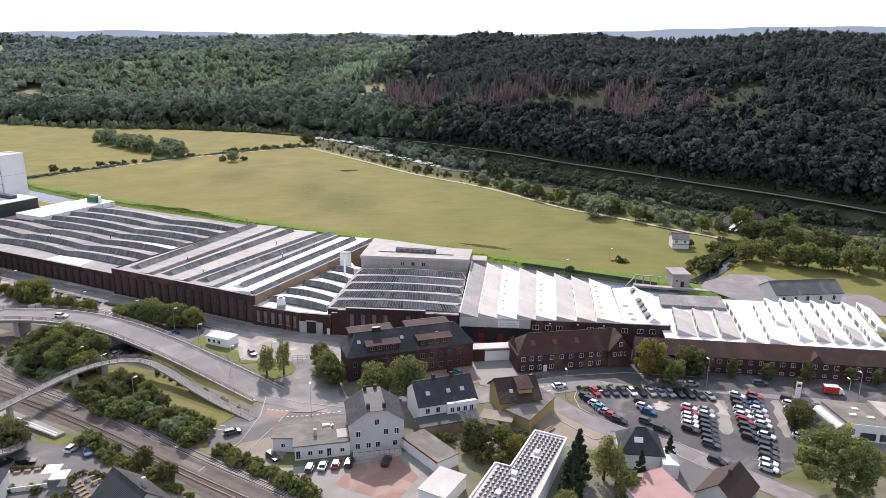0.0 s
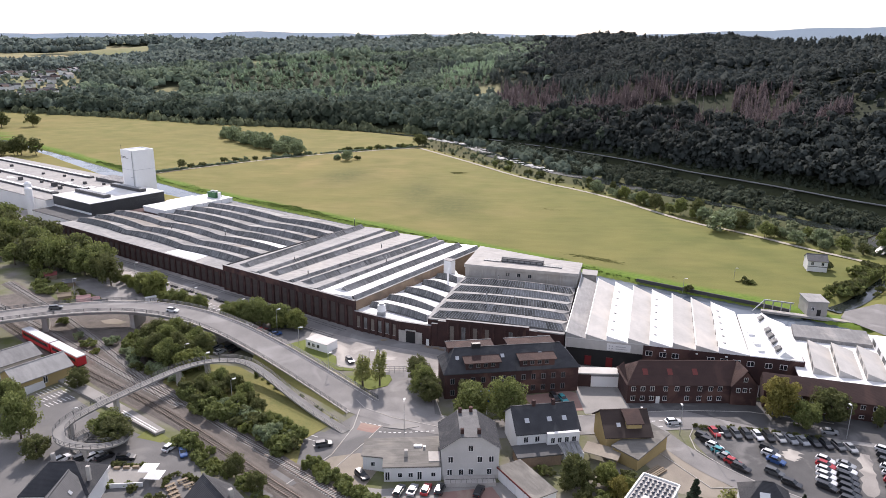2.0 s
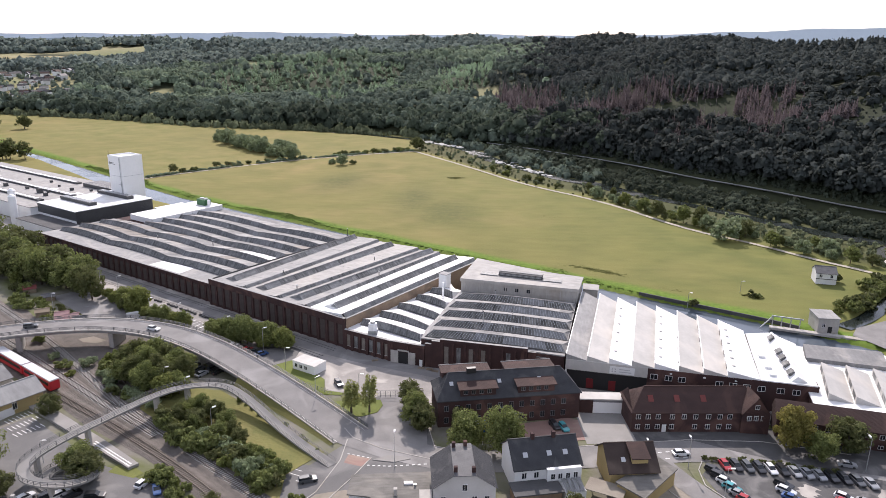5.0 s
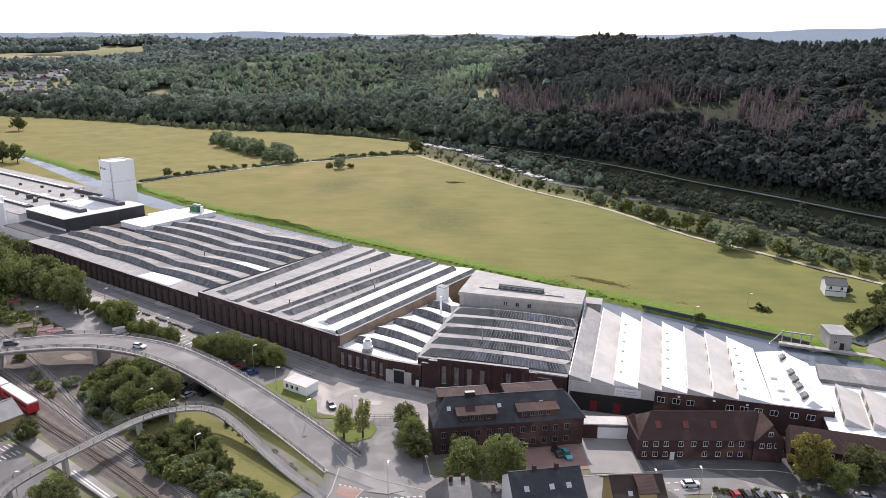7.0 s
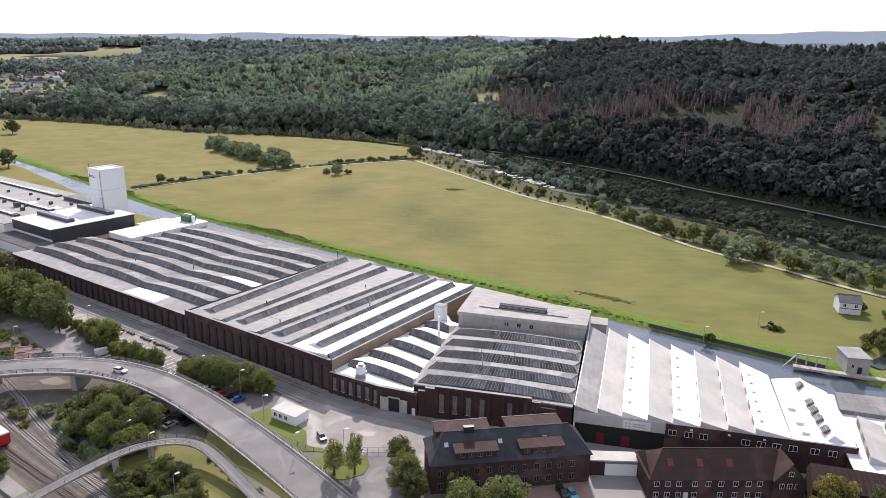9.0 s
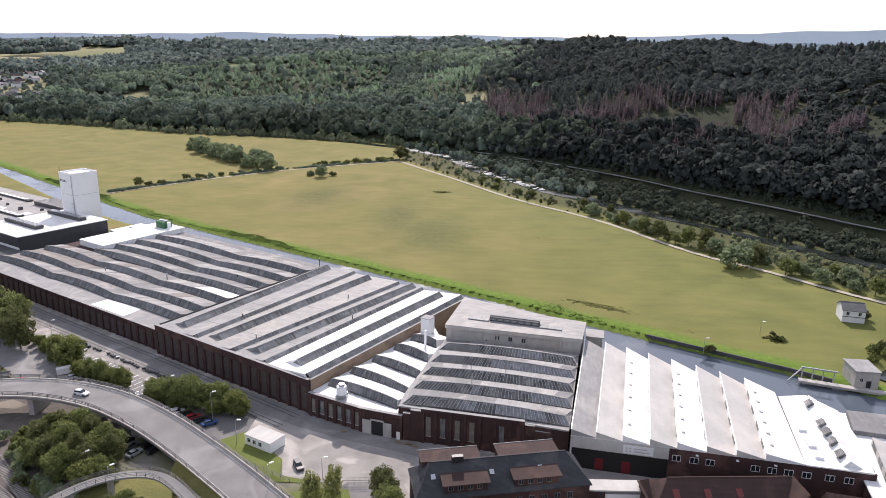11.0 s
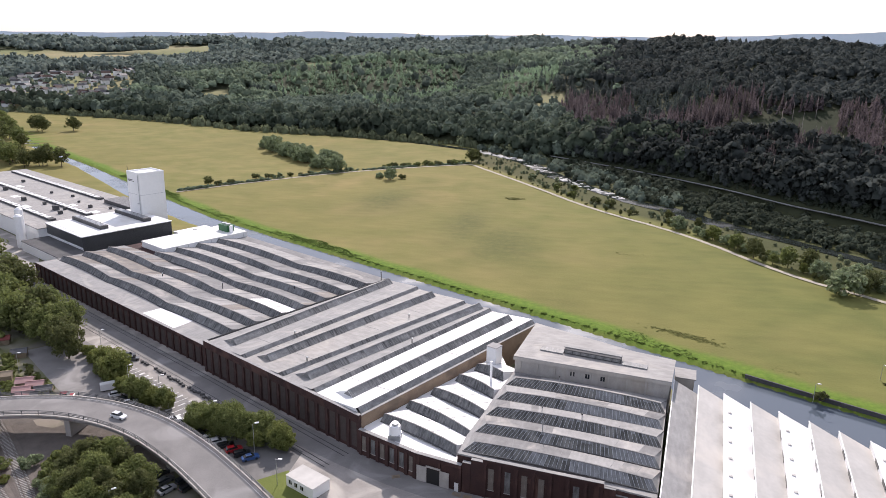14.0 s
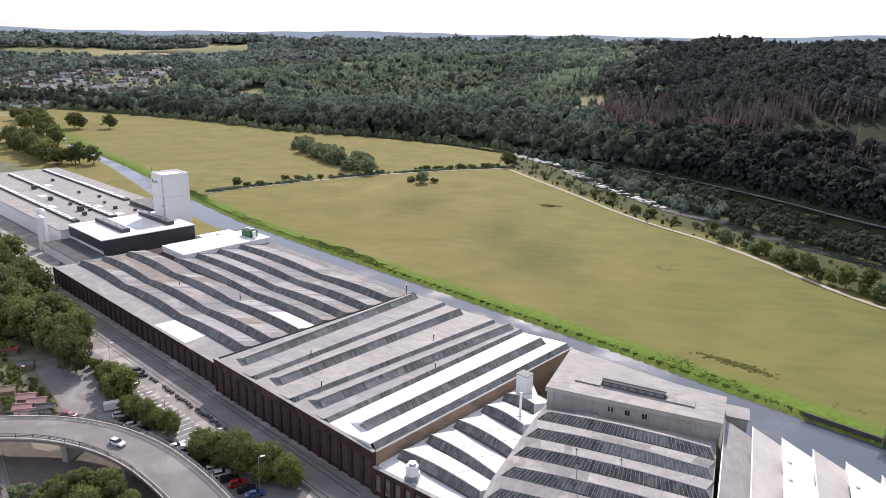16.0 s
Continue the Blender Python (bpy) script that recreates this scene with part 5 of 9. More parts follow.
def houses():
    # grey gabled house with the flat-roofed surgery wing
    h = thing("grey_house", pose(-2.4, 148.3, 0, 0, 0, 5), "grey rendered house with half-hipped slate roof", "house")
    gx0, gx1, gy0, gy1 = 0, 13.0, 0, 11.5
    s = MB()
    xm = 6.5
    s.face([(gx0, gy0, 0), (gx1, gy0, 0), (gx1, gy0, 8), (9.2, gy0, 10.6), (3.8, gy0, 10.6), (gx0, gy0, 8)])
    s.face([(gx1, gy1, 0), (gx0, gy1, 0), (gx0, gy1, 8), (3.8, gy1, 10.6), (9.2, gy1, 10.6), (gx1, gy1, 8)])
    s.face([(gx1, gy0, 0), (gx1, gy1, 0), (gx1, gy1, 8), (gx1, gy0, 8)])
    s.face([(gx0, gy1, 0), (gx0, gy0, 0), (gx0, gy0, 8), (gx0, gy1, 8)])
    part("wall", s, RENDER_GREY, h)
    for a, b in ((gx0 - 0.4, 4.2), (gx1 + 0.4, 8.8)):
        r = MB()
        q = [(a, gy0 - 0.4, 7.7), (a, gy1 + 0.4, 7.7), (b, gy1 + 0.4, 10.9), (b, gy0 - 0.4, 10.9)]
        r.face(q if a > b else q[::-1])
        part("roof_slope", r, SLATE, h)
    part("flat_top", MB().box(4.15, 8.85, -0.45, 11.95, 10.86, 11.0), SLATE_GREY, h)
    for x, y in ((4.6, 1.2), (8.4, 1.0), (4.8, 10.6), (7.4, 11.0)):
        part("chimney", MB().box(x - 0.4, x + 0.4, y - 0.35, y + 0.35, 10.9, 12.2), BRICK, h)
    for z, xs in ((1.2, (1.8, 4.4, 6.6, 10.8)), (4.4, (2.0, 8.6, 11.2)), (7.2, (6.5,))):
        windows_row(h, xs, -0.02, z, 1.0, 1.4)
    part("terrace", MB().box(0.5, 12, -3.0, -0.1, 0, 1.0), CONCRETE, h)
    rl = MB()
    for x in np.arange(0.6, 12, 1.2):
        rl.beam((x, -2.95, 1.0), (x, -2.95, 2.0), 0.05)
    rl.beam((0.6, -2.95, 2.0), (12, -2.95, 2.0), 0.06)
    part("railing", rl, BLACK, h)
    f = thing("flat_roofed_wing", pose(-2.4, 148.3, 0, 0, 0, 5), "white flat-roofed single-storey surgery with grey felt roof", "annex")
    pts = [(-18.0, 4.6), (-13.0, 3.5), (-13.0, -0.4), (-0.1, -0.4), (-0.1, 11.5), (-17.5, 11.0)]
    part("wall", MB().prism(pts, 0, 3.7), RENDER_WHITE, f)
    part("roof", MB().prism([(-18.4, 4.2), (-13.3, 3.1), (-13.3, -0.8), (-0.1, -0.8), (-0.1, 11.9), (-17.9, 11.4)], 3.71, 4.0), MATT_ROOF, f)
    windows_row(f, (-9.4, -7.0, -1.9), -0.42, 1.2, 0.9, 1.0)
    windows_row(f, (-12.2, -5.0), -0.42, 0.5, 0.9, 2.0)
    windows_row(f, (-15.6,), 4.05, 1.3, 0.9, 1.0)
    part("rooflight", MB().box(-6.2, -4.2, 7.0, 7.9, 4.01, 4.4), FRAME_WHITE, f)
    part("chimney", MB().box(-8.4, -7.6, 3.2, 4.0, 4.01, 5.6), CONCRETE, f)
    part("vent", MB().box(-4.0, -3.5, 6.3, 6.8, 4.01, 4.6), STEEL, f)
    part("roof_terrace", MB().box(-2.9, -0.2, 1.0, 5.0, 4.01, 4.2), CONCRETE, f)
    # white house with dark slate roof
    w = thing("white_house", pose(15.2, 158.6, 0, 0, 0, 12), "white rendered house with dark slate roof and sunroom", "house")
    gabled_walls(w, 0, 15.5, 0, 11.0, 6.2, 10.2, RENDER_WHITE)
    gable_roof(w, 0, 15.5, 0, 11.0, 6.2, 10.4, SLATE)
    for x in (3.0, 8.6, 12.4):
        part("roof_window", MB().box(-0.55, 0.55, 0, 1.2, 0, 0.09), STEEL, w, place=Matrix.Translation((x, 1.9, 7.62)) @ pose(0, 0, 0, 37, 0, 0))
    for x in (5.4, 10.4):
        part("chimney", MB().box(x - 0.4, x + 0.4, 4.9, 5.7, 10.2, 11.7), BRICK, w)
    windows_row(w, (2.2, 5.0, 8.0, 10.5, 13.2), -0.02, 3.6, 1.0, 1.4)
    windows_row(w, (8.2, 10.4), -0.02, 0.9, 1.0, 1.4)
    part("bay", MB().box(7.2, 15.2, -1.2, -0.05, 0, 6.0), RENDER_WHITE, w)
    windows_row(w, (8.5, 10.2, 12.0, 13.8), -1.22, 3.6, 0.9, 1.3)
    part("low_wing", MB().box(-1.0, 9.5, -5.0, -0.1, 0, 2.8), BRICK_TAN, w)
    part("low_roof", MB().box(-1.4, 9.8, -5.4, -0.12, 2.81, 3.1), FELT_DARK, w)
    part("sunroom", MB().box(10.2, 15.0, -5.2, -1.25, 0, 2.6), FRAME_WHITE, w)
    gl = MB()
    for i in range(4):
        gl.face([(10.4 + i * 1.15, -5.3, 2.66), (11.4 + i * 1.15, -5.3, 2.66), (11.4 + i * 1.15, -1.3, 3.6), (10.4 + i * 1.15, -1.3, 3.6)])
    part("glass_roof", gl, GLAZING_PALE, w)
    # ochre half-timbered house
    y = thing("ochre_house", pose(37.0, 159.5, 0, 0, 0, 6), "ochre rendered house with dark brown tiled roof", "house")
    gabled_walls(y, 0, 10.5, 1.0, 11.5, 5.4, 9.0, RENDER_YELLOW)
    gable_roof(y, 0, 10.5, 1.0, 11.5, 5.4, 9.2, TILE_DARK, over=0.7)
    d = part("dormer", MB().prism([(5.0, 1.8), (8.6, 1.8), (8.6, 5.6), (5.0, 5.6)], 6.4, 8.0), RENDER_YELLOW, y)
    part("dormer_roof", MB().prism([(4.6, 1.2), (9.0, 1.2), (9.0, 6.0), (4.6, 6.0)], lambda a, b: 7.7 + (b - 1.2) * 0.3, lambda a, b: 7.9 + (b - 1.2) * 0.3), TILE_BROWN, d)
    part("roof_window", MB().box(-0.5, 0.5, 0, 1.1, 0, 0.08), STEEL, y, place=Matrix.Translation((3.2, 2.4, 6.55)) @ pose(0, 0, 0, 35, 0, 0))
    x = thing("ochre_workshop", pose(37.6, 157.5, 0, 0, 0, 0), "ochre workshop with low grey felt roof", "workshop")
    pts = [(0.4, 1.0), (5.2, -3.5), (14.5, 6.0), (11.2, 10.2)]
    part("wall", MB().prism(pts, 0, lambda a, b: 3.4 + 0.1 * b), RENDER_YELLOW, x)
    part("roof", MB().prism([(-0.1, 1.0), (5.2, -4.1), (15.0, 6.0), (11.2, 10.6)], lambda a, b: 3.45 + 0.1 * b, lambda a, b: 3.75 + 0.1 * b), MATT_ROOF, x)
    sh = thing("carport", pose(30.5, 157.5, 0, 0, 0, -25), "open shelter with pale corrugated roof", "shelter")
    part("roof", MB().box(0, 8.5, 0, 5.0, 2.5, 2.65), GRAVEL, sh)
    for a, b in ((0.3, 0.3), (8.2, 0.3), (0.3, 4.7), (8.2, 4.7)):
        part("post", MB().box(a - 0.08, a + 0.08, b - 0.08, b + 0.08, 0, 2.5), TIMBER, sh)
    lp = thing("timber_stack", pose(47.0, 153.5, 0, 0, 0, 40), "stack of weathered planks", "timber")
    for i in range(7):
        part("plank", MB().box(-2.5 + 0.2 * (i % 3), 2.6 - 0.3 * (i % 2), -1.3 + i * 0.38, -1.0 + i * 0.38, 0.1 + 0.12 * (i % 3), 0.5 + 0.1 * (i % 3)), TIMBER, lp)
    # solar hall: pale flat roof with rows of panels
    s = thing("solar_hall", pose(41.9, 145.0, 0, 0, 0, 57), "low flat-roofed hall covered with rows of solar panels", "hall")
    part("wall", MB().prism([(-34, -9.0), (0, -7.6), (0, 0), (-17, 0), (-17, 3.5), (-34, 3.5)], 0, 5.0), RENDER_WHITE, s)
    part("roof", MB().prism([(-34.2, -9.2), (0.2, -7.8), (0.2, 0.2), (-16.8, 0.2), (-16.8, 3.7), (-34.2, 3.7)], 5.01, 5.2), GREY_SHEET, s)
    ed = MB()
    for a, b in (((0.1, -7.7), (0.1, 0.1)), ((0.1, 0.1), (-16.9, 0.1)), ((-16.9, 0.1), (-16.9, 3.6)), ((-16.9, 3.6), (-34, 3.6)), ((-34, -9.1), (0.1, -7.7))):
        ed.beam((*a, 5.35), (*b, 5.35), 0.35, 0.35)
    part("parapet", ed, WHITE_ROOF, s)
    pm = MB().box(-0.5, 0.5, -0.3, 0.3, 0, 0.04).mesh("solar_panel", [plain("solar_cell", (0.012, 0.016, 0.035), 0.2)])
    for i in range(22):
        for j in range(7 if i < 11 else 10):
            xx, yy = -1.4 - i * 1.45, -7.0 + j * 1.02
            if (i in (5, 6) and j in (3, 4)) or (i in (12, 13) and j == 5):
                continue
            if yy < (-0.5 if xx > -17 else 2.9):
                part("solar_panel", pm, None, s, place=Matrix.Translation((xx, yy, 5.4)) @ pose(0, 0, 0, 0, 15, 0))
    for xx, yy in ((-8.8, -3.4), (-19, -1.6), (-27, -1.0)):
        part("rooflight", MB().box(xx - 0.8, xx + 0.8, yy - 0.6, yy + 0.6, 5.21, 5.75), FRAME_WHITE, s)
    # garages along the court
    g = thing("garage_row", pose(10.4, 149.1, 0, 0, 0, -58.5), "row of garages with grey flat roof and red trim", "garage")
    part("wall", MB().box(0, 13.4, 0, 6.0, 0, 3.0), RENDER_WHITE, g)
    part("roof", MB().box(-0.2, 13.6, -0.2, 6.2, 3.01, 3.25), MATT_ROOF, g)
    part("trim", MB().box(-0.25, 13.65, -0.3, -0.21, 2.85, 3.3), TILE_RED, g)
    for i in range(4):
        part("garage_door", MB().box(0.6 + i * 3.2, 3.2 + i * 3.2, -0.06, 0.02, 0.05, 2.4), FRAME_WHITE, g)
    c = thing("white_garage", pose(12.1, 128.0, 0, 0, 0, -37), "small white flat-roofed outbuilding", "garage")
    part("wall", MB().box(0, 6.4, 0, 9.4, 0, 3.2), RENDER_WHITE, c)
    part("roof", MB().box(-0.2, 6.6, -0.2, 9.6, 3.21, 3.45), GREY_SHEET, c)
    # dark hipped villa by the car park
    v = thing("slate_villa", pose(60.0, 135.5, 0, 0, 0, -14), "white villa with steep dark slate hipped roof", "house")
    gabled_walls(v, 0, 9.5, 0, 9.0, 4.4, 4.5, RENDER_WHITE)
    gable_roof(v, 0, 9.5, 0, 9.0, 4.4, 8.4, SLATE, hip0=4.0, hip1=4.0)
    part("roof_window", MB().box(-1.0, 1.0, 0, 1.3, 0, 0.1), FRAME_WHITE, v, place=Matrix.Translation((4.0, 1.6, 6.0)) @ pose(0, 0, 0, 41, 0, 0))
    part("side_wing", MB().box(9.0, 12.5, -3.0, 4.0, 0, 3.6), RENDER_WHITE, v)
    k = thing("rose_roofed_hall", pose(57.5, 114.0, 0, 0, 0, 10), "low hall with faded rose-coloured roof", "hall")
    part("wall", MB().box(0, 10.5, 0, 11.5, 0, 3.8), RENDER_WHITE, k)
    part("roof", MB().prism([(-0.3, -0.3), (10.8, -0.3), (10.8, 11.8), (-0.3, 11.8)], 3.81, lambda a, b: 4.1 + 0.08 * a), TILE_ROSE, k)
    b = thing("brown_roofed_house", pose(76.5, 113.5, 0, 0, 0, 40), "house with dark brown tiled roof and chimney", "house")
    gabled_walls(b, 0, 11, 0, 9, 3.6, 7.2, RENDER_GREY)
    gable_roof(b, 0, 11, 0, 9, 3.6, 7.4, TILE_DARK)
    part("chimney", MB().box(5, 5.8, 3.8, 4.6, 6.6, 8.4), BRICK, b)
    sp = thing("showroom", pose(121.4, 141.0, 0, 0, 0, -20), "low flat-roofed showroom with curved metal end and pale front", "showroom")
    part("wall", MB().prism([(0.2, 0.2), (21.8, 0.2), (21.8, 13), (-3.2, 11.0), (-1.6, 5.5)], 0, 4.0), WHITE_WALL, sp)
    part("roof", MB().prism([(0, 0), (22, 0), (22, 13.2), (-3.5, 11.2), (-1.8, 5.5)], 4.01, 4.5), MATT_ROOF, sp)
    part("fascia", MB().box(0.4, 21.8, -0.16, -0.02, 2.5, 4.6), FRAME_WHITE, sp)
    part("curved_end", MB().tube((-0.6, 0.9, 1.4), (-3.8, 10.4, 1.4), 2.3, 2.3, 18), STEEL, sp, "curved bare metal end")
    part("sign_band", MB().box(-0.5, 0.3, -0.22, 0.0, 2.4, 5.0), plain("sign_yellow", (0.7, 0.5, 0.05), 0.5), sp)
    part("upper_roof", MB().prism([(9.5, 4.6), (22, 4.6), (22, 13), (8.0, 12.6)], 4.51, 5.4), CONCRETE, sp)
    for xx, yy in ((3, 8), (5.5, 4), (1.5, 4.5)):
        part("rooflight", MB().box(xx, xx + 1.6, yy, yy + 1.0, 4.51, 4.75), FRAME_WHITE, sp)
    for xx in (3, 7.5, 12, 16.5):
        part("window", MB().box(xx, xx + 3.6, 0.12, 0.25, 0.4, 2.3), GLASS_CLEAN, sp)
    # houses at the railway, bottom of the valley road
    q = thing("slate_house", pose(-88.6, 131.5, 0, 0, 0, 6), "white rendered house with dark hipped slate roof beside the beer garden", "house")
    gabled_walls(q, 0, 13.6, 0, 10, 5.0, 5.1, RENDER_WHITE)
    gable_roof(q, 0, 13.6, 0, 10, 5.0, 9.2, SLATE, hip0=4.6, hip1=4.6)
    for x, y in ((3.2, 7.6), (12.6, 2.4)):
        part("chimney", MB().box(x, x + 0.7, y, y + 0.7, 6.0, 9.4), CONCRETE, q)
    windows_row(q, (2, 11.6), -0.02, 1.4, 1.0, 1.4)
    q = thing("house_wing", pose(-74.6, 124.5, 0, 0, 0, 96), "gabled house wing with weathered grey slate roof", "house")
    gabled_walls(q, 0, 10.5, 0, 8.0, 4.6, 8.6, RENDER_WHITE)
    gable_roof(q, 0, 10.5, 0, 8.0, 4.6, 8.8, SLATE_GREY)
    part("roof_window", MB().box(-0.4, 0.4, 0, 0.9, 0, 0.08), STEEL, q, place=Matrix.Translation((6.0, 1.6, 6.35)) @ pose(0, 0, 0, 46, 0, 0))
    q = thing("inn", pose(-54.4, 129.7, 0, 0, 0, -47), "inn with steep dark slate roof and chimney", "house")
    gabled_walls(q, 0, 13, 0, 10.5, 5.2, 9.6, RENDER_GREY)
    gable_roof(q, 0, 13, 0, 10.5, 5.2, 9.8, SLATE)
    part("chimney", MB().box(9.1, 9.9, 6.3, 7.1, 8.6, 10.8), CONCRETE, q)
    # beer garden walls, planters
    q = thing("garden_terrace", pose(-77.6, 141.2, 0, 0, 0, 8), "pale paved terrace with low white walls and planters", "terrace")
    part("floor", MB().box(0, 9, 0, 7.5, 0, 0.25), PAVING, q)
    part("wall", MB().box(-0.3, 9.3, -0.3, -0.05, 0, 1.1), RENDER_WHITE, q)
    part("wall", MB().box(-0.3, -0.05, -0.02, 7.5, 0, 1.1), RENDER_WHITE, q)
    for i in range(4):
        part("planter", MB().box(0.8 + i * 2.1, 2.2 + i * 2.1, 6.6, 7.3, 0.26, 0.8), TIMBER, q)
    # station
    st = thing("station_building", pose(-121.0, 181.0, 0, 0, 0, 56), "cream station building with grey roof", "station")
    gabled_walls(st, 0, 15, 0, 10, 4.2, 6.6, RENDER_YELLOW)
    gable_roof(st, 0, 15, 0, 10, 4.2, 6.8, FELT_LIGHT, over=0.6)
    windows_row(st, (7.5,), -0.02, 1.4, 1.1, 1.8)
    lw = thing("station_terrace", pose(0, 0, 0), "low dark-roofed station annex with white parapet", "annex")
    part("wall", MB().prism([(-119.6, 181.8), (-114.2, 192.4), (-117.0, 195.8), (-122.3, 185.5)], 0, 2.2), RENDER_WHITE, lw)
    part("roof", MB().prism([(-119.9, 182.4), (-114.7, 192.3), (-117.0, 195.2), (-122.0, 185.7)], 2.203, 2.3), FELT_DARK, lw)
    s2 = thing("station_store", pose(-134.0, 189.0, 0, 0, 0, 56), "small grey-roofed station store", "store")
    gabled_walls(s2, 0, 14, 0, 12, 4.0, 6.0, RENDER_GREY)
    gable_roof(s2, 0, 14, 0, 12, 4.0, 6.2, FELT, over=0.5)
    # valley edge buildings near the weir
    co = thing("cottage", pose(160.5, 234.0, 0, 0, 0, 0), "white cottage with dark tiled roof", "house")
    gabled_walls(co, 0, 27.5, 0, 12, 4.2, 7.6, RENDER_WHITE)
    gable_roof(co, 0, 27.5, 0, 12, 4.2, 7.8, SLATE_GREY)
    windows_row(co, (3, 8, 13, 18.5, 24), -0.02, 1.3, 1.2, 1.8)
    tb = thing("pump_house", pose(129.5, 258.0, 0, 0, 0, -6), "small grey concrete pump house with flat roof", "pump house")
    part("wall", MB().box(0, 7, 0, 9, 0, 5.4), CONCRETE, tb)
    part("roof", MB().box(-0.3, 7.3, -0.3, 9.3, 5.41, 5.7), FELT_LIGHT, tb)
    part("door", MB().box(3.4, 4.8, -0.06, 0.04, 0.05, 2.5), BLACK, tb)
    windows_row(tb, (1.8,), -0.02, 2.2, 0.9, 1.2)
    wr = thing("weir_frame", pose(124.0, 262.0, 0, 0, 0, -20), "grey steel weir hoist frame by the canal", "weir")
    for i in range(4):
        part("post", MB().beam((-8 + i * 3, 0, -2), (-8 + i * 3, 0, 3.5), 0.35), STEEL, wr)
    part("crossbeam", MB().beam((-8.5, 0, 3.5), (2, 0, 3.5), 0.5, 0.4), STEEL, wr)
    part("walkway", MB().box(-9, 24, -3.4, -1.0, -0.6, 0.15), CONCRETE, wr)
    part("strut", MB().beam((-8, 0, 3.5), (-12, -2, -1), 0.3), STEEL, wr)
    hu = thing("meadow_hut", pose(155.6, 314.4, 0, 0, 0, -14), "small white hut with dark roof in the meadow", "hut")
    gabled_walls(hu, 0, 8.0, 0, 8.5, 5.0, 7.0, RENDER_WHITE)
    gable_roof(hu, 0, 8.0, 0, 8.5, 5.0, 7.1, SLATE_GREY, over=0.3)
    windows_row(hu, (1.8, 6.0), -0.02, 3.0, 1.0, 1.3)
    part("band", MB().box(-0.05, 8.05, -0.07, 0.02, 2.2, 2.45), BLACK, hu)
    ml = thing("old_mill", pose(208, 350, 0, 0, 0, 12), "old mill shed with rusty red roof by the river", "shed")
    gabled_walls(ml, 0, 20, 0, 9, 4.5, 7.0, CONCRETE)
    gable_roof(ml, 0, 20, 0, 9, 4.5, 7.2, TILE_BROWN, over=0.5)
    part("gangway", MB().beam((-7, -4, 0.6), (3, -1.5, 5.0), 2.2, 0.4), STEEL, ml)
    part("gangway", MB().beam((-6, -7, 0.6), (5, -4, 4.6), 1.6, 0.3), STEEL, ml)
    kk = thing("office_container", pose(-49.3, 218.6, 0, 0, 0, -30), "white site office container on the grass", "container")
    part("body", MB().box(0, 9, 0, 5.2, 0.15, 2.9), WHITE_WALL, kk)
    part("roof", MB().box(-0.1, 9.1, -0.1, 5.3, 2.91, 3.0), GREY_SHEET, kk)
    part("foot", MB().box(0.3, 8.7, 0.3, 4.9, 0, 0.15), BLACK, kk)
    windows_row(kk, (1.5, 3.4, 5.4), -0.02, 1.1, 1.0, 1.1)


# ---- roads, bridges, railway ----
FOOTWAY = mat("worn_footway", (0.27, 0.26, 0.245), (0.2, 0.195, 0.185), 0.9, 0.8, 20, 0.15)

def ribbon(name, pts, width, m, z=0.05, label="", category="road", thick=0.0):
    """A road strip along points (x, y[, z])."""
    p = [Vector((q[0], q[1], q[2] if len(q) > 2 else z)) for q in pts]
    # round the corners
    for _ in range(2):
        r = [p[0]]
        for a, b in zip(p, p[1:]):
            r += [a.lerp(b, 0.25), a.lerp(b, 0.75)]
        p = r + [p[-1]]
    mb, L, R = MB(), [], []
    for i, q in enumerate(p):
        d = (p[min(i + 1, len(p) - 1)] - p[max(i - 1, 0)])
        n = Vector((-d.y, d.x, 0)).normalized() * width / 2
        L.append(q + n), R.append(q - n)
    for i in range(len(p) - 1):
        mb.face([R[i], R[i + 1], L[i + 1], L[i]])
        if thick:
            dz = Vector((0, 0, thick))
            mb.face([R[i] - dz, R[i + 1] - dz, R[i + 1], R[i]])
            mb.face([L[i], L[i + 1], L[i + 1] - dz, L[i] - dz])
            mb.face([L[i] - dz, L[i + 1] - dz, R[i + 1] - dz, R[i] - dz])
    ob = part(name, mb, m)
    tagged(ob, label, category, kind="structure")
    return p, L, R


def sheet(name, pts, m, z, label, category="pavement"):
    mb = MB()
    mb.face([(x, y, z) for x, y in pts])
    tagged(part(name, mb, m), label, category, kind="structure")


def fence_line(name, P, label, h=1.1, step=2.0, m=None, group="", bar=0.07):
    f = thing(name, Matrix.Translation(P[0]), label, "fence" if "fence" in name else "railing", group)
    o = P[0]
    m = m or RAILING
    pm = box_mesh("post", bar + 0.02, bar + 0.02, h, m)
    acc = 0.0
    for a, b in zip(P, P[1:]):
        acc += (b - a).length
        if acc >= step:
            part("post", pm, None, f, place=Matrix.Translation(b - o))
            acc = 0.0
    for z in (h, h * 0.66, h * 0.33):
        part("rail", MB().path([a - o + Vector((0, 0, z)) for a in P], bar, bar), m, f)


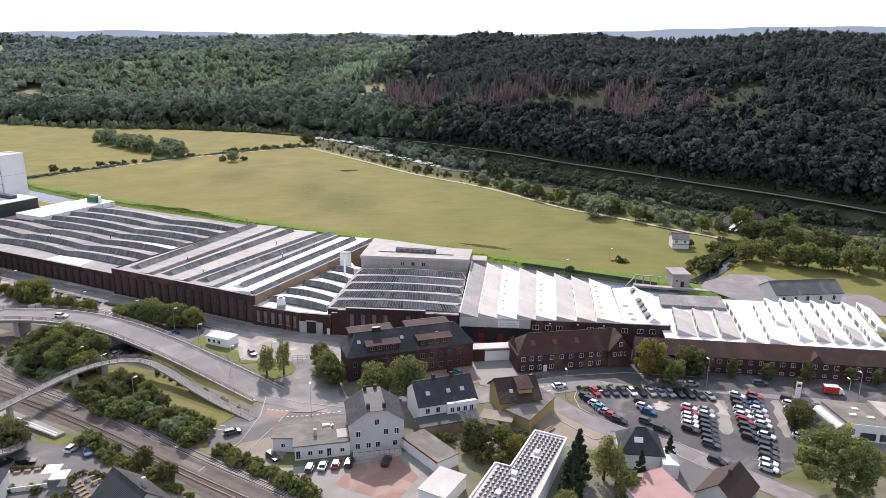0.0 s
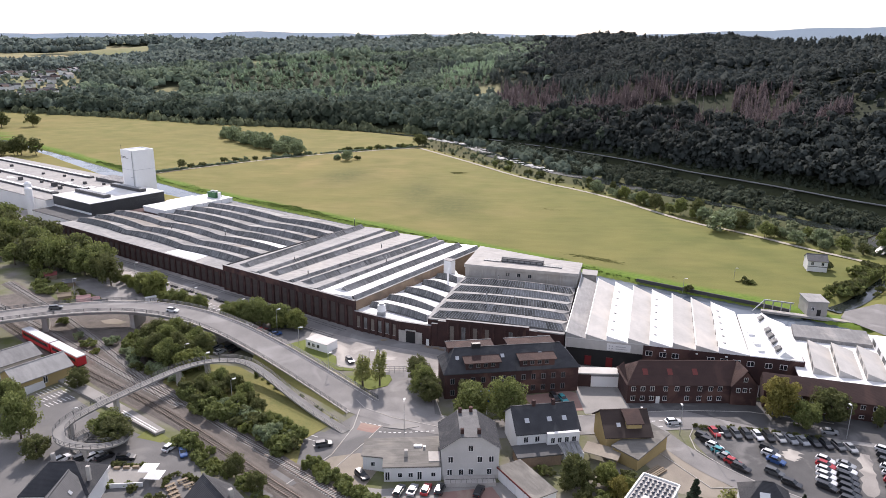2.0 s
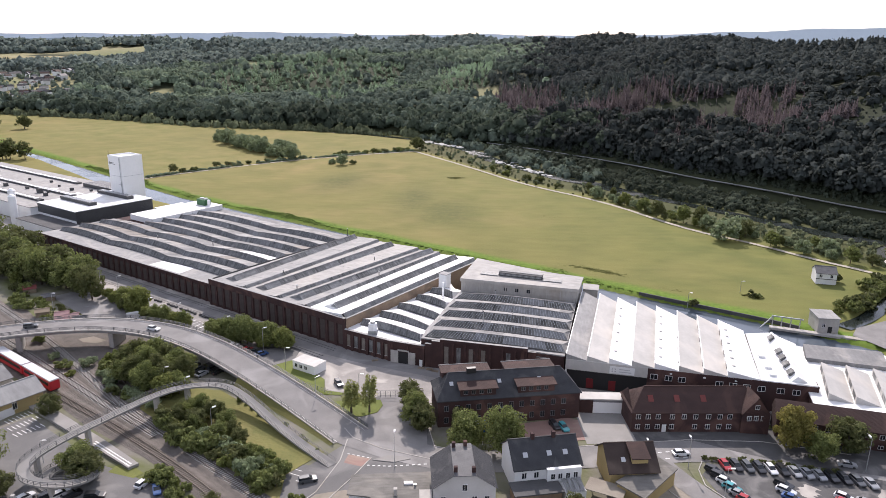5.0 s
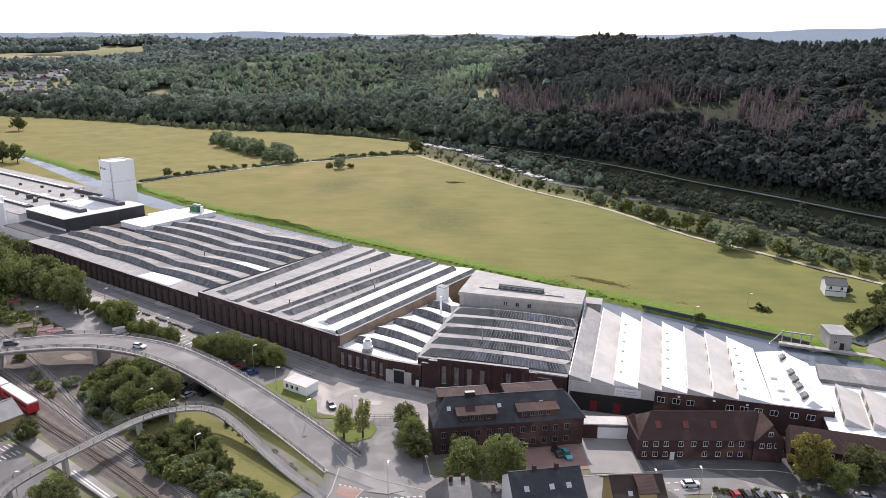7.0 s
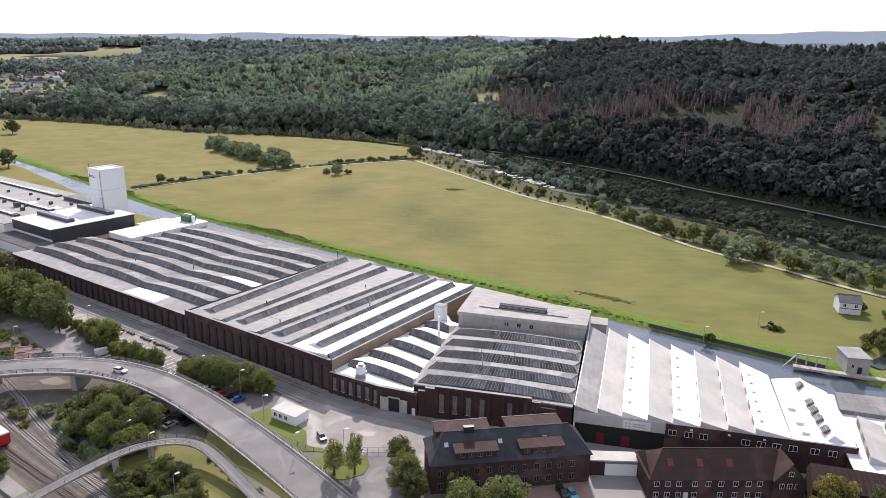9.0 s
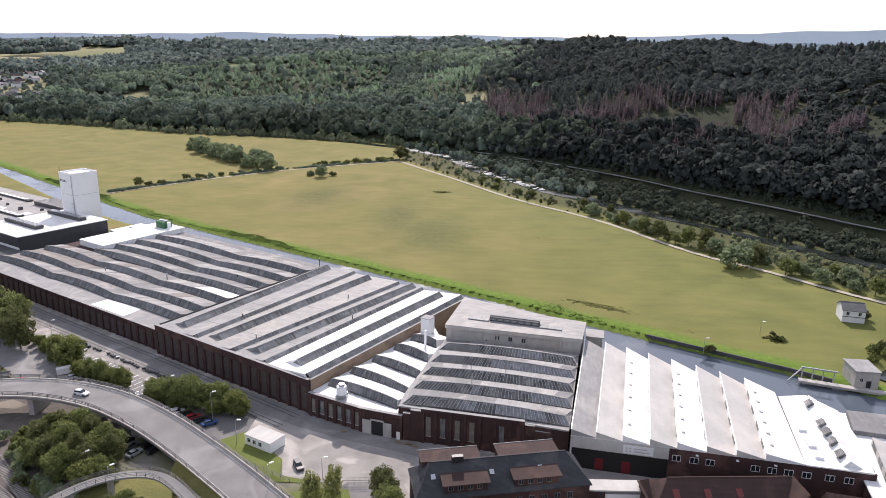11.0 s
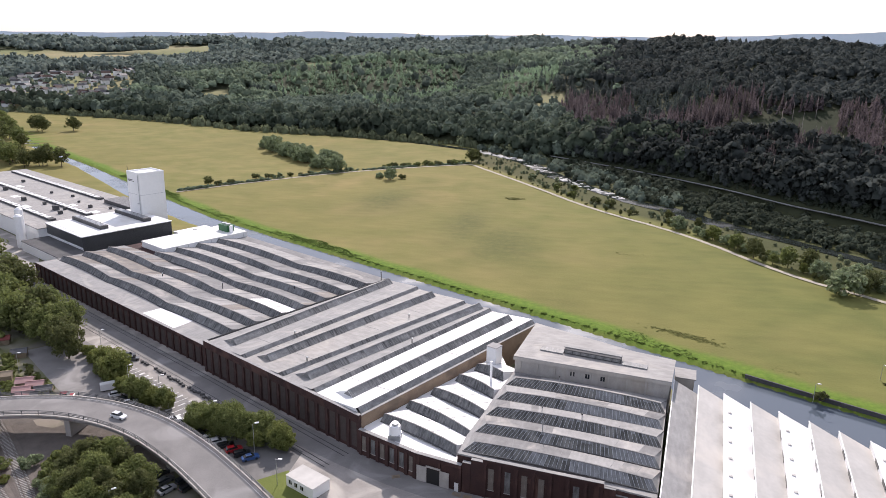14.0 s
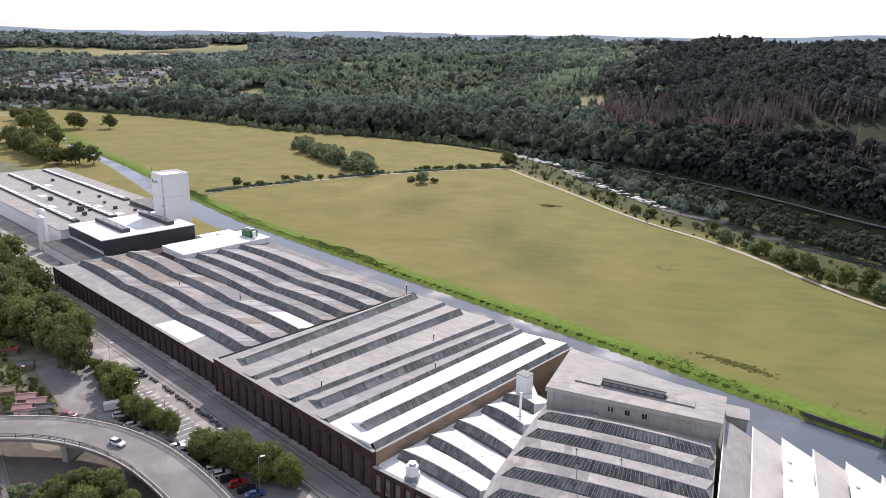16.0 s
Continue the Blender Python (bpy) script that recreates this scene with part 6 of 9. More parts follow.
def roads():
    sheet("yard", [works(-420, -22), works(-120, -20), (-88, 251), (-55, 235), (-50.9, 224.5), (-38.1, 211.9), (-36, 203.5), (-27, 203), (-6, 196), (34, 199), (100, 190), (98, 201), (33, 213), works(0, 1), works(-199, 1), works(-255, 21), works(-420, 21)], YARD, 0.03, "pale worn concrete factory yard")
    ribbon("yard_road", [works(-400, 4), works(-205, -6), works(-100, -6), works(0, -6.5), (0, 217), (34, 204)], 7.5, ASPHALT, 0.07, "grey asphalt yard road along the brick front")
    BR = [(-235, 150, 7.5), (-190, 192, 7.2), (-166, 213, 7.1), (-149, 224, 7.0), (-130, 232, 7.0), (-112, 235, 6.8), (-93, 231.4, 6.2), (-76, 222.6, 5.0), (-61, 212, 3.4), (-46.5, 200.6, 1.6), (-36.5, 191.8, 0.6), (-30, 185.6, 0.2), (-25, 180.5, 0.12)]
    p, L, R = ribbon("road_bridge", BR, 10.6, ASPHALT, 0, "curving concrete road bridge over the railway", "bridge", 0.9)
    up = lambda Q, d: [q + Vector((0, 0, d)) for q in Q]
    for nm, Q in (("bridge_railing", L), ("bridge_railing", R)):
        fence_line(nm, up(Q, 0.25), "grey steel railing on the road bridge", 1.1, 1.6, group="bridge railings", bar=0.12)
    for Q, s in ((L, 1), (R, -1)):
        k = MB().path([q + Vector((0, 0, 0.02)) for q in Q], 0.34, 0.34)
        tagged(part("bridge_edge", k, CONCRETE), "concrete edge beam of the road bridge", "kerb", kind="structure")
    pier = MB().box(-0.8, 0.8, -3.6, 3.6, 0, 1.0).mesh("bridge_pier", [CONCRETE])
    for x, y, z, rz in ((-166, 212.5, 6.1, 130), (-141, 228.3, 6.0, 115), (-112, 234.4, 5.8, 85), (-93, 231, 5.2, 65), (-77, 222.8, 4.0, 55)):
        o = new("bridge_pier", pier)
        o.matrix_basis = pose(x, y, 0, 0, 0, rz - 90) @ Matrix.Diagonal((1, 1, z, 1))
        tagged(o, "concrete pier under the road bridge", "bridge pier", "bridge piers")
    side = MB()
    for a, b in zip(p, p[1:]):
        if a.z < 3.2:
            for Q in (1, -1):
                d = (b - a)
                n = Vector((-d.y, d.x, 0)).normalized() * 5.0 * Q
                w = [a + n, b + n, Vector((*(b + n * 1.5).xy, -0.1)), Vector((*(a + n * 1.5).xy, -0.1))]
                side.face(w if Q > 0 else w[::-1])
    tagged(part("embankment", side, mat("verge_grass", (0.2, 0.18, 0.06), (0.125, 0.132, 0.042), 0.95, 0.35, 14, 0.5, c=(0.24, 0.2, 0.085))), "grassy road embankment", "embankment", kind="structure")
    ribbon("main_road", [(-30, 183.7), (-14, 175), (5, 169.8), (36, 174.5), (61, 178.5), (80, 178.5), (100, 173.5), (124, 165), (165, 150)], 9.5, ASPHALT, 0.09, "grey asphalt main road past the works")
    ribbon("station_street", [(-20, 172), (-27, 163), (-36, 150), (-44, 140)], 8.0, ASPHALT_MID, 0.075, "side street beside the railway")
    sheet("works_forecourt", [(-20, 203), (-13, 203), (-6, 186), (-5, 174), (-28, 182), (-20, 195)], ASPHALT, 0.06, "asphalt works entrance")
    sheet("office_court", [(12, 178), (36, 182), (36, 191), (32, 193), (12, 187)], RED_PAVING, 0.06, "red paved court before the office")
    sheet("gate_drive", [(35, 180), (48, 181), (47, 204), (34, 204)], PAVING, 0.066, "pale paved works drive")
    sheet("car_park", [(60, 168), (64, 172.5), (76, 174), (106, 167), (123, 161.5), (112, 146), (100, 130), (92, 127), (80, 139), (70, 148), (62, 158)], ASPHALT_DARK, 0.05, "dark patched asphalt car park", "car park")
    ribbon("lane", [(50, 176), (54, 166), (62, 153), (80, 139), (92, 123), (102, 110)], 6.0, ASPHALT, 0.08, "narrow lane beside the car park")
    sheet("container_drive", [(-82, 226), (-62, 240), (-50, 233), (-50.5, 224.6), (-57, 219), (-66, 213), (-76, 219)], ASPHALT_MID, 0.034, "grey asphalt drive below the hedge")
    sheet("court", [(-16, 144), (12, 148), (20, 134), (8, 122), (-12, 134), (-22, 145)], PAVING, 0.04, "house court of pale gravel")
    sheet("court_paving", [(-2, 143.5), (9, 146), (13, 137), (7, 128), (-6, 136)], RED_PAVING, 0.055, "worn red brick paving in the house court")
    sheet("side_parking", [(-38, 168), (-27, 166), (-33, 155), (-41, 160)], ASPHALT_MID, 0.045, "small car park", "car park")
    sheet("lower_car_park", [(-160, 277), (-148, 290), (-118, 270.5), (-88, 252), (-60, 238), (-74, 224), (-100, 237), (-124, 248)], ASPHALT, 0.04, "asphalt employee car park", "car park")
    sheet("town_square", [(-128, 160), (-112, 186), (-104, 180), (-82, 165), (-62, 156), (-52, 138), (-70, 120), (-110, 120)], ASPHALT_MID, 0.035, "paved station forecourt")
    sheet("weir_yard", [(141, 256), (146, 263), (163, 272), (177, 269), (182, 250), (205, 240), (205, 214), (150, 236)], ASPHALT, 0.17, "grey gravelled yard by the weir")
    ribbon("field_path", [(-238, 533), (-211, 568), (-160, 624), (-110, 664), (-46, 703), (-42, 694), (7, 611), (47, 535), (96, 478), (127, 408), (153, 381), (173, 351), (187, 335), (197, 320), (203, 308)], 3.0, mat("gravel_path", (0.42, 0.38, 0.3), (0.34, 0.31, 0.25), 0.95, 1, 20, 0.2), 0.18, "pale gravel path round the meadow", "path")
    hp, hl, hr = ribbon("hill_road", [((r := float(np.interp(a, FOOT_A, FOOT_R)) + 5) * math.sin(radians(a)), r * math.cos(radians(a)), float(height(r * math.sin(radians(a)), r * math.cos(radians(a)))) + 0.7) for a in np.arange(2, 44, 1.5)], 4.6, ASPHALT_MID, 5, "narrow road at the foot of the wooded hill", "road")
    tagged(part("guard_rail", MB().path([q + Vector((0, 0, 0.7)) for q in hr], 0.2, 0.5), STEEL), "steel guard rail along the hill road", "guard rail", kind="structure")
    sheet("junction", [(-36, 190), (-20, 203), (-13, 203), (-6, 188), (-3, 176), (-2, 164), (-14, 160), (-24, 155), (-33, 153), (-38, 160), (-30, 171), (-24, 180)], ASPHALT_MID, 0.037, "patched grey asphalt road junction")
    sheet("front_pavement", [(44, 178), (47, 187), (84, 190), (100, 186), (160, 168), (166, 158), (126, 170), (100, 178), (80, 182), (61, 182)], ASPHALT_DARK, 0.055, "dark asphalt footway along the brick range")
    # darker asphalt and the brick range's shadow, painted together as one dark sheet
    sheet("shadowed_road", [(62, 183.2), (72, 178.2), (81, 174.4), (98, 170.2), (105, 169), (126, 162.6), (152, 153), (166, 156), (160, 166.4), (130, 174.2), (110, 179.4), (92, 184.0), (84.5, 185.6), (64, 186)], ASPHALT_DARK, 0.108, "road before the brick range, dark asphalt with its shadow painted in", "road")
    sheet("yard_apron", [(104, 170), (126, 162), (150, 152), (140, 138), (118, 146)], ASPHALT_DARK, 0.035, "dark worn asphalt apron", "car park")
    ribbon("stream", STREAM, 6.0, RIVER_WATER, -0.9, "dark side stream below the weir", "stream")
    P = [Vector((*works(u, float(np.interp(u, CANAL_X, CANAL_FAR)) - 0.2), 0.1)) for u in range(62, 128, 6)]
    tagged(part("bank_wall", MB().path(P, 0.5, 1.4), FELT_DARK), "dark sheet pile wall along the canal bank", "wall", kind="structure")
    # old rails let into the yard
    for i, yy in enumerate((-10.6, -9.2, -4.2, -2.8)):
        P = [Vector((*works(x, yy - 0.8 * (x > -60) * (x + 60) / 60), 0.085)) for x in range(-330, 1, 30)]
        tagged(part("yard_rail", MB().path(P, 0.16, 0.04), BLACK), "old dark rail let into the yard", "rail", kind="structure")
    # markings
    for nm, pts in (("kerb", [(-34, 192), (-28.4, 185.9), (-24.4, 179.8), (-16.4, 175.2), (-4.4, 171.2), (6, 165)]), ("kerb", [(-25.7, 179), (-25.9, 169.6), (-29.1, 156.9), (-38, 143)]), ("kerb", [(-18.6, 171), (-21.9, 162.8), (-28, 150)]),
                    ("kerb", [(61.8, 173.6), (59.8, 169.9), (59.4, 163.7), (63.4, 157.3), (68.6, 151.4), (78.5, 144.1), (86.1, 132)]), ("kerb", [(-13, 203), (-6, 188.5), (-3.5, 177), (6, 174.4), (36, 179.2), (61, 183.2), (80, 183.3), (100, 178.3)]), ("kerb", [(46, 169), (58, 148), (69, 149), (80, 132.5)])):
        P = [Vector((*q, 0.1)) for q in pts]
        tagged(part(nm, MB().path(P, 0.22, 0.14), CONCRETE), "pale concrete kerb along the road", "kerb", kind="structure")
    sheet("red_crossing", [(-24.9, 168.6), (-20.5, 167.2), (-18.5, 170.5), (-24.3, 172.2)], RED_PAVING, 0.082, "red paved crossing of the side street")
    isl = MB().prism([(-18.2, 170.0), (-12.9, 169.3), (-9.0, 170.9), (-11, 171.9), (-14.6, 172.2)], 0.05, 0.2)
    tagged(part("traffic_island", isl, PAVING), "paved traffic island at the junction", "kerb", kind="structure")
    sheet("villa_yard", [(70.5, 144.4), (78.8, 137.1), (83.3, 128.3), (78.7, 121.8), (71, 117), (67.5, 121), (66.2, 126), (72, 133)], ASPHALT_MID, 0.058, "grey gravelled yard beside the villa")
    rp = random.Random(44)
    for a, b, w in (((83.6, 164.8), (80.6, 160.4), 2.4), ((100.4, 163.8), (92.4, 146.6), 1.9), ((115.6, 162.2), (107.0, 143.6), 1.6)):
        d = Vector((b[0] - a[0], b[1] - a[1])).normalized()
        side = [[], []]
        for i in range(12):
            t, e = i / 11, w * (0.5 if i in (0, 11) else 1)
            x, y = a[0] + (b[0] - a[0]) * t, a[1] + (b[1] - a[1]) * t
            for k in (0, 1):
                g = e * rp.uniform(0.45, 1.15) * (1 - 2 * k)
                side[k].append((x - d.y * g, y + d.x * g))
        sheet("worn_paving", side[1] + side[0][::-1], YARD, 0.056, "pale worn concrete between the parked cars")
    sheet("sandy_lot", [(-29, 156), (-22.5, 158), (-17, 152), (-20, 143), (-28, 143), (-33, 150)], GRAVEL, 0.086, "sandy gravel lot by the surgery")
    sheet("gravel_yard", [(45, 158), (52, 166), (58, 155), (64, 147), (60, 142), (50, 146)], GRAVEL, 0.03, "beige gravel yard by the workshop")
    sheet("ramp_lawn", [(-79, 162), (-77.6, 167), (-70.5, 162), (-72, 160)], mat("dry_lawn", (0.17, 0.18, 0.05), (0.125, 0.14, 0.04), 0.95, 1, 20, 0.3), 0.045, "patch of dry lawn below the platform", "verge")
    mk = MB()
    def dash(a, b, n, w=0.18, z=0.115):
        a, b = Vector((*a, z)), Vector((*b, z))
        d = (b - a) / (2 * n)
        s = Vector((-d.y, d.x, 0)).normalized() * w
        for i in range(n):
            q, r = a + d * 2 * i, a + d * (2 * i + 1)
            mk.face([q - s, r - s, r + s, q + s])
    dash((-19.1, 167.8), (-14.1, 167.6), 4)
    dash((-14.1, 167.6), (-4.3, 169.1), 7)
    dash((-24.6, 172.4), (-18.4, 170.7), 5, 0.14)
    dash((37, 171.6), (60, 175.4), 10)
    dash((50, 176.5), (60, 178.3), 5)
    rr = random.Random(6)
    for i in range(19):
        x0, y0 = -120.5 + i * 2.05, 273.5 - i * 1.31
        t = 0.0
        while t < 0.92:
            u = min(1.0, t + rr.uniform(0.12, 0.4))
            w = rr.uniform(0.12, 0.5)
            a, b = Vector((x0 - 4.6 * t, y0 - 7.0 * t, 0.062)), Vector((x0 - 4.6 * u, y0 - 7.0 * u, 0.062))
            s = Vector((0.84, -0.55, 0)) * w
            mk.face([a - s, b - s * 0.8, b + s, a + s * 0.7])
            t = u + rr.uniform(0.02, 0.12)
    # lane line and edge lines of the bridge road
    for off, w, gap in ((4.3, 0.05, 1), (-4.3, 0.05, 1)):
        pts = []
        for i, q in enumerate(p):
            dd = p[min(i + 1, len(p) - 1)] - p[max(i - 1, 0)]
            nn = Vector((-dd.y, dd.x, 0)).normalized()
            pts.append((q + nn * off + Vector((0, 0, 0.03)), nn))
        for i in range(0, len(pts) - 1, gap):
            (q0, n0), (q1, n1) = pts[i], pts[i + 1]
            mk.face([q0 - n0 * w, q1 - n1 * w, q1 + n1 * w, q0 + n0 * w])
    # parking bays before the station
    for (x0, y0), (x1, y1), n in (((-117.4, 183.0), (-113.8, 189.2), 8), ((-114.4, 179.6), (-110.6, 185.8), 8), ((-111.4, 177.0), (-107.4, 182.2), 7)):
        for i in range(n):
            x, y = x0 + (x1 - x0) * i / (n - 1), y0 + (y1 - y0) * i / (n - 1)
            mk.face([(x, y, 0.06), (x + 2.1, y - 1.2, 0.06), (x + 2.2, y - 1.0, 0.06), (x + 0.1, y + 0.2, 0.06)])
    for i in range(4):
        mk.face([(-40 + i * 2.7, 167 - i * 3.1, 0.07), (-34 + i * 2.7, 164.5 - i * 3.1, 0.07), (-34 + i * 2.7, 164.7 - i * 3.1, 0.07), (-40 + i * 2.7, 167.2 - i * 3.1, 0.07)])
    tagged(part("road_markings", mk, PAINT), "worn white road markings", "road marking", kind="structure")
    isl = MB().prism([(-34.2, 197.3), (-30.5, 193.2), (-26.5, 190.4), (-23.6, 190.6), (-19.8, 193), (-18.8, 197), (-19.8, 200), (-28.2, 199.9)], 0, 0.18)
    tagged(part("grass_island", isl, mat("lawn", (0.145, 0.17, 0.04), (0.11, 0.135, 0.033), 0.95, 1, 20, 0.3)), "grass traffic island with two birches", "verge", kind="structure")
    isl = MB().prism([(-57, 219.5), (-51.7, 214), (-43, 206), (-37.6, 202.4), (-31.5, 202.2), (-31, 203.6), (-37, 205), (-38.1, 211.9), (-50.9, 224.5)], 0, 0.12)
    tagged(part("grass_verge", isl, bpy.data.materials["lawn"]), "grass verge round the site container", "verge", kind="structure")
    isl = MB().prism([(-86, 197), (-85, 191.6), (-62, 171.6), (-43.4, 153.2), (-36, 147), (-37.5, 163), (-30.3, 173), (-48.8, 189), (-66.3, 203), (-81, 205)], 0, 0.1)
    tagged(part("railway_verge", isl, bpy.data.materials["verge_grass"]), "long rough grass slope by the railway", "verge", kind="structure")


def track(pts, old, label):
    p = [Vector((*q, 0.0)) for q in pts]
    for _ in range(2):
        r = [p[0]]
        for a, b in zip(p, p[1:]):
            r += [a.lerp(b, 0.25), a.lerp(b, 0.75)]
        p = r + [p[-1]]
    t = thing("railway_track", Matrix.Translation(p[0]), label, "railway track", "railway tracks")
    o = p[0]
    pts_r = [[], []]
    sl = MB()
    left = 0.0
    for i, (a, b) in enumerate(zip(p, p[1:])):
        d = (b - a)
        n = Vector((-d.y, d.x, 0)).normalized()
        for k, s in ((0, 0.75), (1, -0.75)):
            pts_r[k].append(a - o + n * s + Vector((0, 0, 0.42)))
        u = d.normalized()
        while left < d.length:
            q = a - o + u * left + Vector((0, 0, 0.28))
            sl.beam(q - n * 1.3, q + n * 1.3, 0.27, 0.14)
            left += 0.75
        left -= d.length
    for q in pts_r:
        part("rail", MB().path(q, 0.12, 0.16), RAIL, t)
    tagged(part("sleeper_row", sl, SLEEPER_OLD if old else SLEEPER, t), kind="stuff")
    mb, prof = MB(), ((-2.6, 0.02), (-1.7, 0.26), (1.7, 0.26), (2.6, 0.02))
    cross = []
    for i, q in enumerate(p):
        d = p[min(i + 1, len(p) - 1)] - p[max(i - 1, 0)]
        n = Vector((-d.y, d.x, 0)).normalized()
        cross.append([q - o + n * s + Vector((0, 0, z)) for s, z in prof])
    for u, v in zip(cross, cross[1:]):
        for i in range(3):
            mb.face([u[i + 1], u[i], v[i], v[i + 1]])
    part("ballast_bed", mb, BALLAST, t)


def railway():
    sheet("track_bed", [(-175, 262), (-160, 262), (-100, 205), (-20, 145), (5, 126), (-10, 112), (-60, 160), (-95, 182), (-150, 225), (-190, 250)], BALLAST, 0.02, "stony railway ground")
    sheet("stony_strip", [(-166, 266), (-148, 251), (-138, 245), (-124, 247.5), (-100, 236.5), (-83, 226), (-77, 219), (-80, 205), (-90, 198), (-101, 205.5)], BALLAST, 0.014, "bare stony ground below the road bridge")
    sheet("sand_heap_ground", [(-127, 237), (-123, 239.5), (-117, 236.5), (-119, 234), (-124, 234.5)], GRAVEL, 0.03, "patch of pale sand below the road bridge")
    track([(-185, 275), (-140, 238.5), (-114, 214.5), (-91.5, 193), (-73.7, 180), (-54.5, 164.3), (-38, 151), (-23.7, 139.6), (10, 113)], False, "railway track with pale concrete sleepers")
    track([(-190, 262), (-150.3, 234.1), (-118, 210), (-92.9, 191), (-74.4, 178)], False, "railway track joining at the points")
    track([(-165, 238), (-125, 207), (-105.5, 193.3), (-84.5, 179.9), (-61.7, 162.9), (-44.1, 147.6), (-26, 133.5), (5, 110)], True, "old railway track with dark sleepers")
    pl = MB().prism([(-140, 209), (-118, 192), (-88, 172), (-74.6, 163.0), (-73.0, 165.0), (-86, 174.5), (-116, 195), (-138, 212)], 0, 0.7)
    tagged(part("platform", pl, PAVING), "railway platform with white edge lines", "platform", kind="structure")
    mb = MB()
    for o in (0.35, 1.25):
        a, b = Vector((-88, 172.6 + o, 0.72)), Vector((-74.6, 163.3 + o, 0.72))
        s = Vector((0.1, 0.14, 0))
        mb.face([a - s, b - s, b + s, a + s])
    tagged(part("platform_lines", mb, PAINT), "white platform edge lines", "marking", kind="structure")
    red, wht = plain("train_red", (0.45, 0.02, 0.03), 0.35), plain("train_roof", (0.6, 0.6, 0.61), 0.5)
    tr = thing("regional_train", pose(-127, 209.2, 0.5, 0, 0, -34.5), "red regional train with pale roof at the platform", "train")
    for i, (a, b) in enumerate(((-19, -0.4), (0.4, 17))):
        c = part("coach", MB().box(a, b, -1.4, 1.4, 0.5, 3.2), red, tr)
        part("coach_roof", MB().prism([(a, -1.35), (b, -1.35), (b, 1.35), (a, 1.35)], 3.2, 3.6), wht, c)
        part("window_band", MB().box(a + 1, b - 1, -1.43, -1.38, 1.7, 2.6), WINDOW, c)
        part("undercarriage", MB().box(a + 0.5, b - 0.5, -1.1, 1.1, 0, 0.5), BLACK, c)
    # footbridge with its round ramp
    ramp = [(-27.4, 167.3, 0.2), (-41.5, 179.5, 1.2), (-56.5, 194.0, 3.7), (-64, 198.3, 4.8), (-73, 195.3, 5.6), (-79.3, 189.8, 5.6), (-86.6, 176.4, 5.6), (-92.8, 165.7, 5.3), (-95.5, 158, 4.9), (-93, 153, 4.5), (-88, 151.2, 4.1), (-82, 152, 3.6), (-79, 156, 3.1), (-81, 161, 2.5), (-87, 163, 1.9), (-91.6, 160, 1.2), (-91, 155.5, 0.6), (-86, 154, 0.1)]
    p, L, R = ribbon("footbridge", ramp, 2.6, FOOTWAY, 0, "concrete footbridge with a round ramp over the railway", "footbridge", 0.45)
    for Q in (L, R):
        fence_line("footbridge_railing", [q + Vector((0, 0, 0.02)) for q in Q], "grey railing of the footbridge ramp", 1.1, 1.5, group="footbridge railings")
    for x, y, z in ((-79.3, 189.8, 5.1), (-88.8, 172.4, 5.0), (-94.5, 160.5, 4.6), (-86, 151.5, 3.4), (-73, 195.3, 5.1)):
        o = new("footbridge_pier", MB().box(-0.4, 0.4, -0.8, 0.8, 0, z).mesh("footbridge_pier", [CONCRETE]))
        o.matrix_basis = pose(x, y, 0, 0, 0, 60)
        tagged(o, "concrete pier of the footbridge", "bridge pier", "footbridge piers")


tooth_hall()
red_range()
office()
houses()
roads()
railway()

# ---- trees and bushes ----
def leaf_mat(name, a, b, island=0.35):
    m = mat(name, a, b, 0.75, 1.2, 10, 0.0, spec=0.2, island=island)
    # thin leaves let part of the sunlight through
    n, l = m.node_tree.nodes, m.node_tree.links
    p, tr, mx = n["Principled BSDF"], n.new("ShaderNodeBsdfTranslucent"), n.new("ShaderNodeMixShader")
    l.new(p.inputs["Base Color"].links[0].from_socket, tr.inputs["Color"])
    mx.inputs[0].default_value = 0.42
    l.new(p.outputs[0], mx.inputs[1])
    l.new(tr.outputs[0], mx.inputs[2])
    l.new(mx.outputs[0], n["Material Output"].inputs["Surface"])
    return m


LEAF = leaf_mat("green_leaves", (0.207, 0.230, 0.080), (0.139, 0.169, 0.057))
LEAF_DARK = leaf_mat("dark_green_leaves", (0.15, 0.156, 0.06), (0.098, 0.115, 0.045))
LEAF_LIGHT = leaf_mat("light_green_leaves", (0.231, 0.246, 0.079), (0.162, 0.192, 0.057))
LEAF_SILVER = leaf_mat("silvery_willow_leaves", (0.265, 0.31, 0.18), (0.18, 0.228, 0.12))
LEAF_BIRCH = leaf_mat("pale_birch_leaves", (0.31, 0.315, 0.115), (0.22, 0.245, 0.085))
LEAF_OCHRE = leaf_mat("yellowing_leaves", (0.27, 0.235, 0.07), (0.19, 0.178, 0.05))
NEEDLE = leaf_mat("dark_needles", (0.062, 0.085, 0.05), (0.042, 0.062, 0.038))
BARK = mat("bark", (0.11, 0.085, 0.065), (0.075, 0.058, 0.045), 0.9, 3, 10, 0.3)


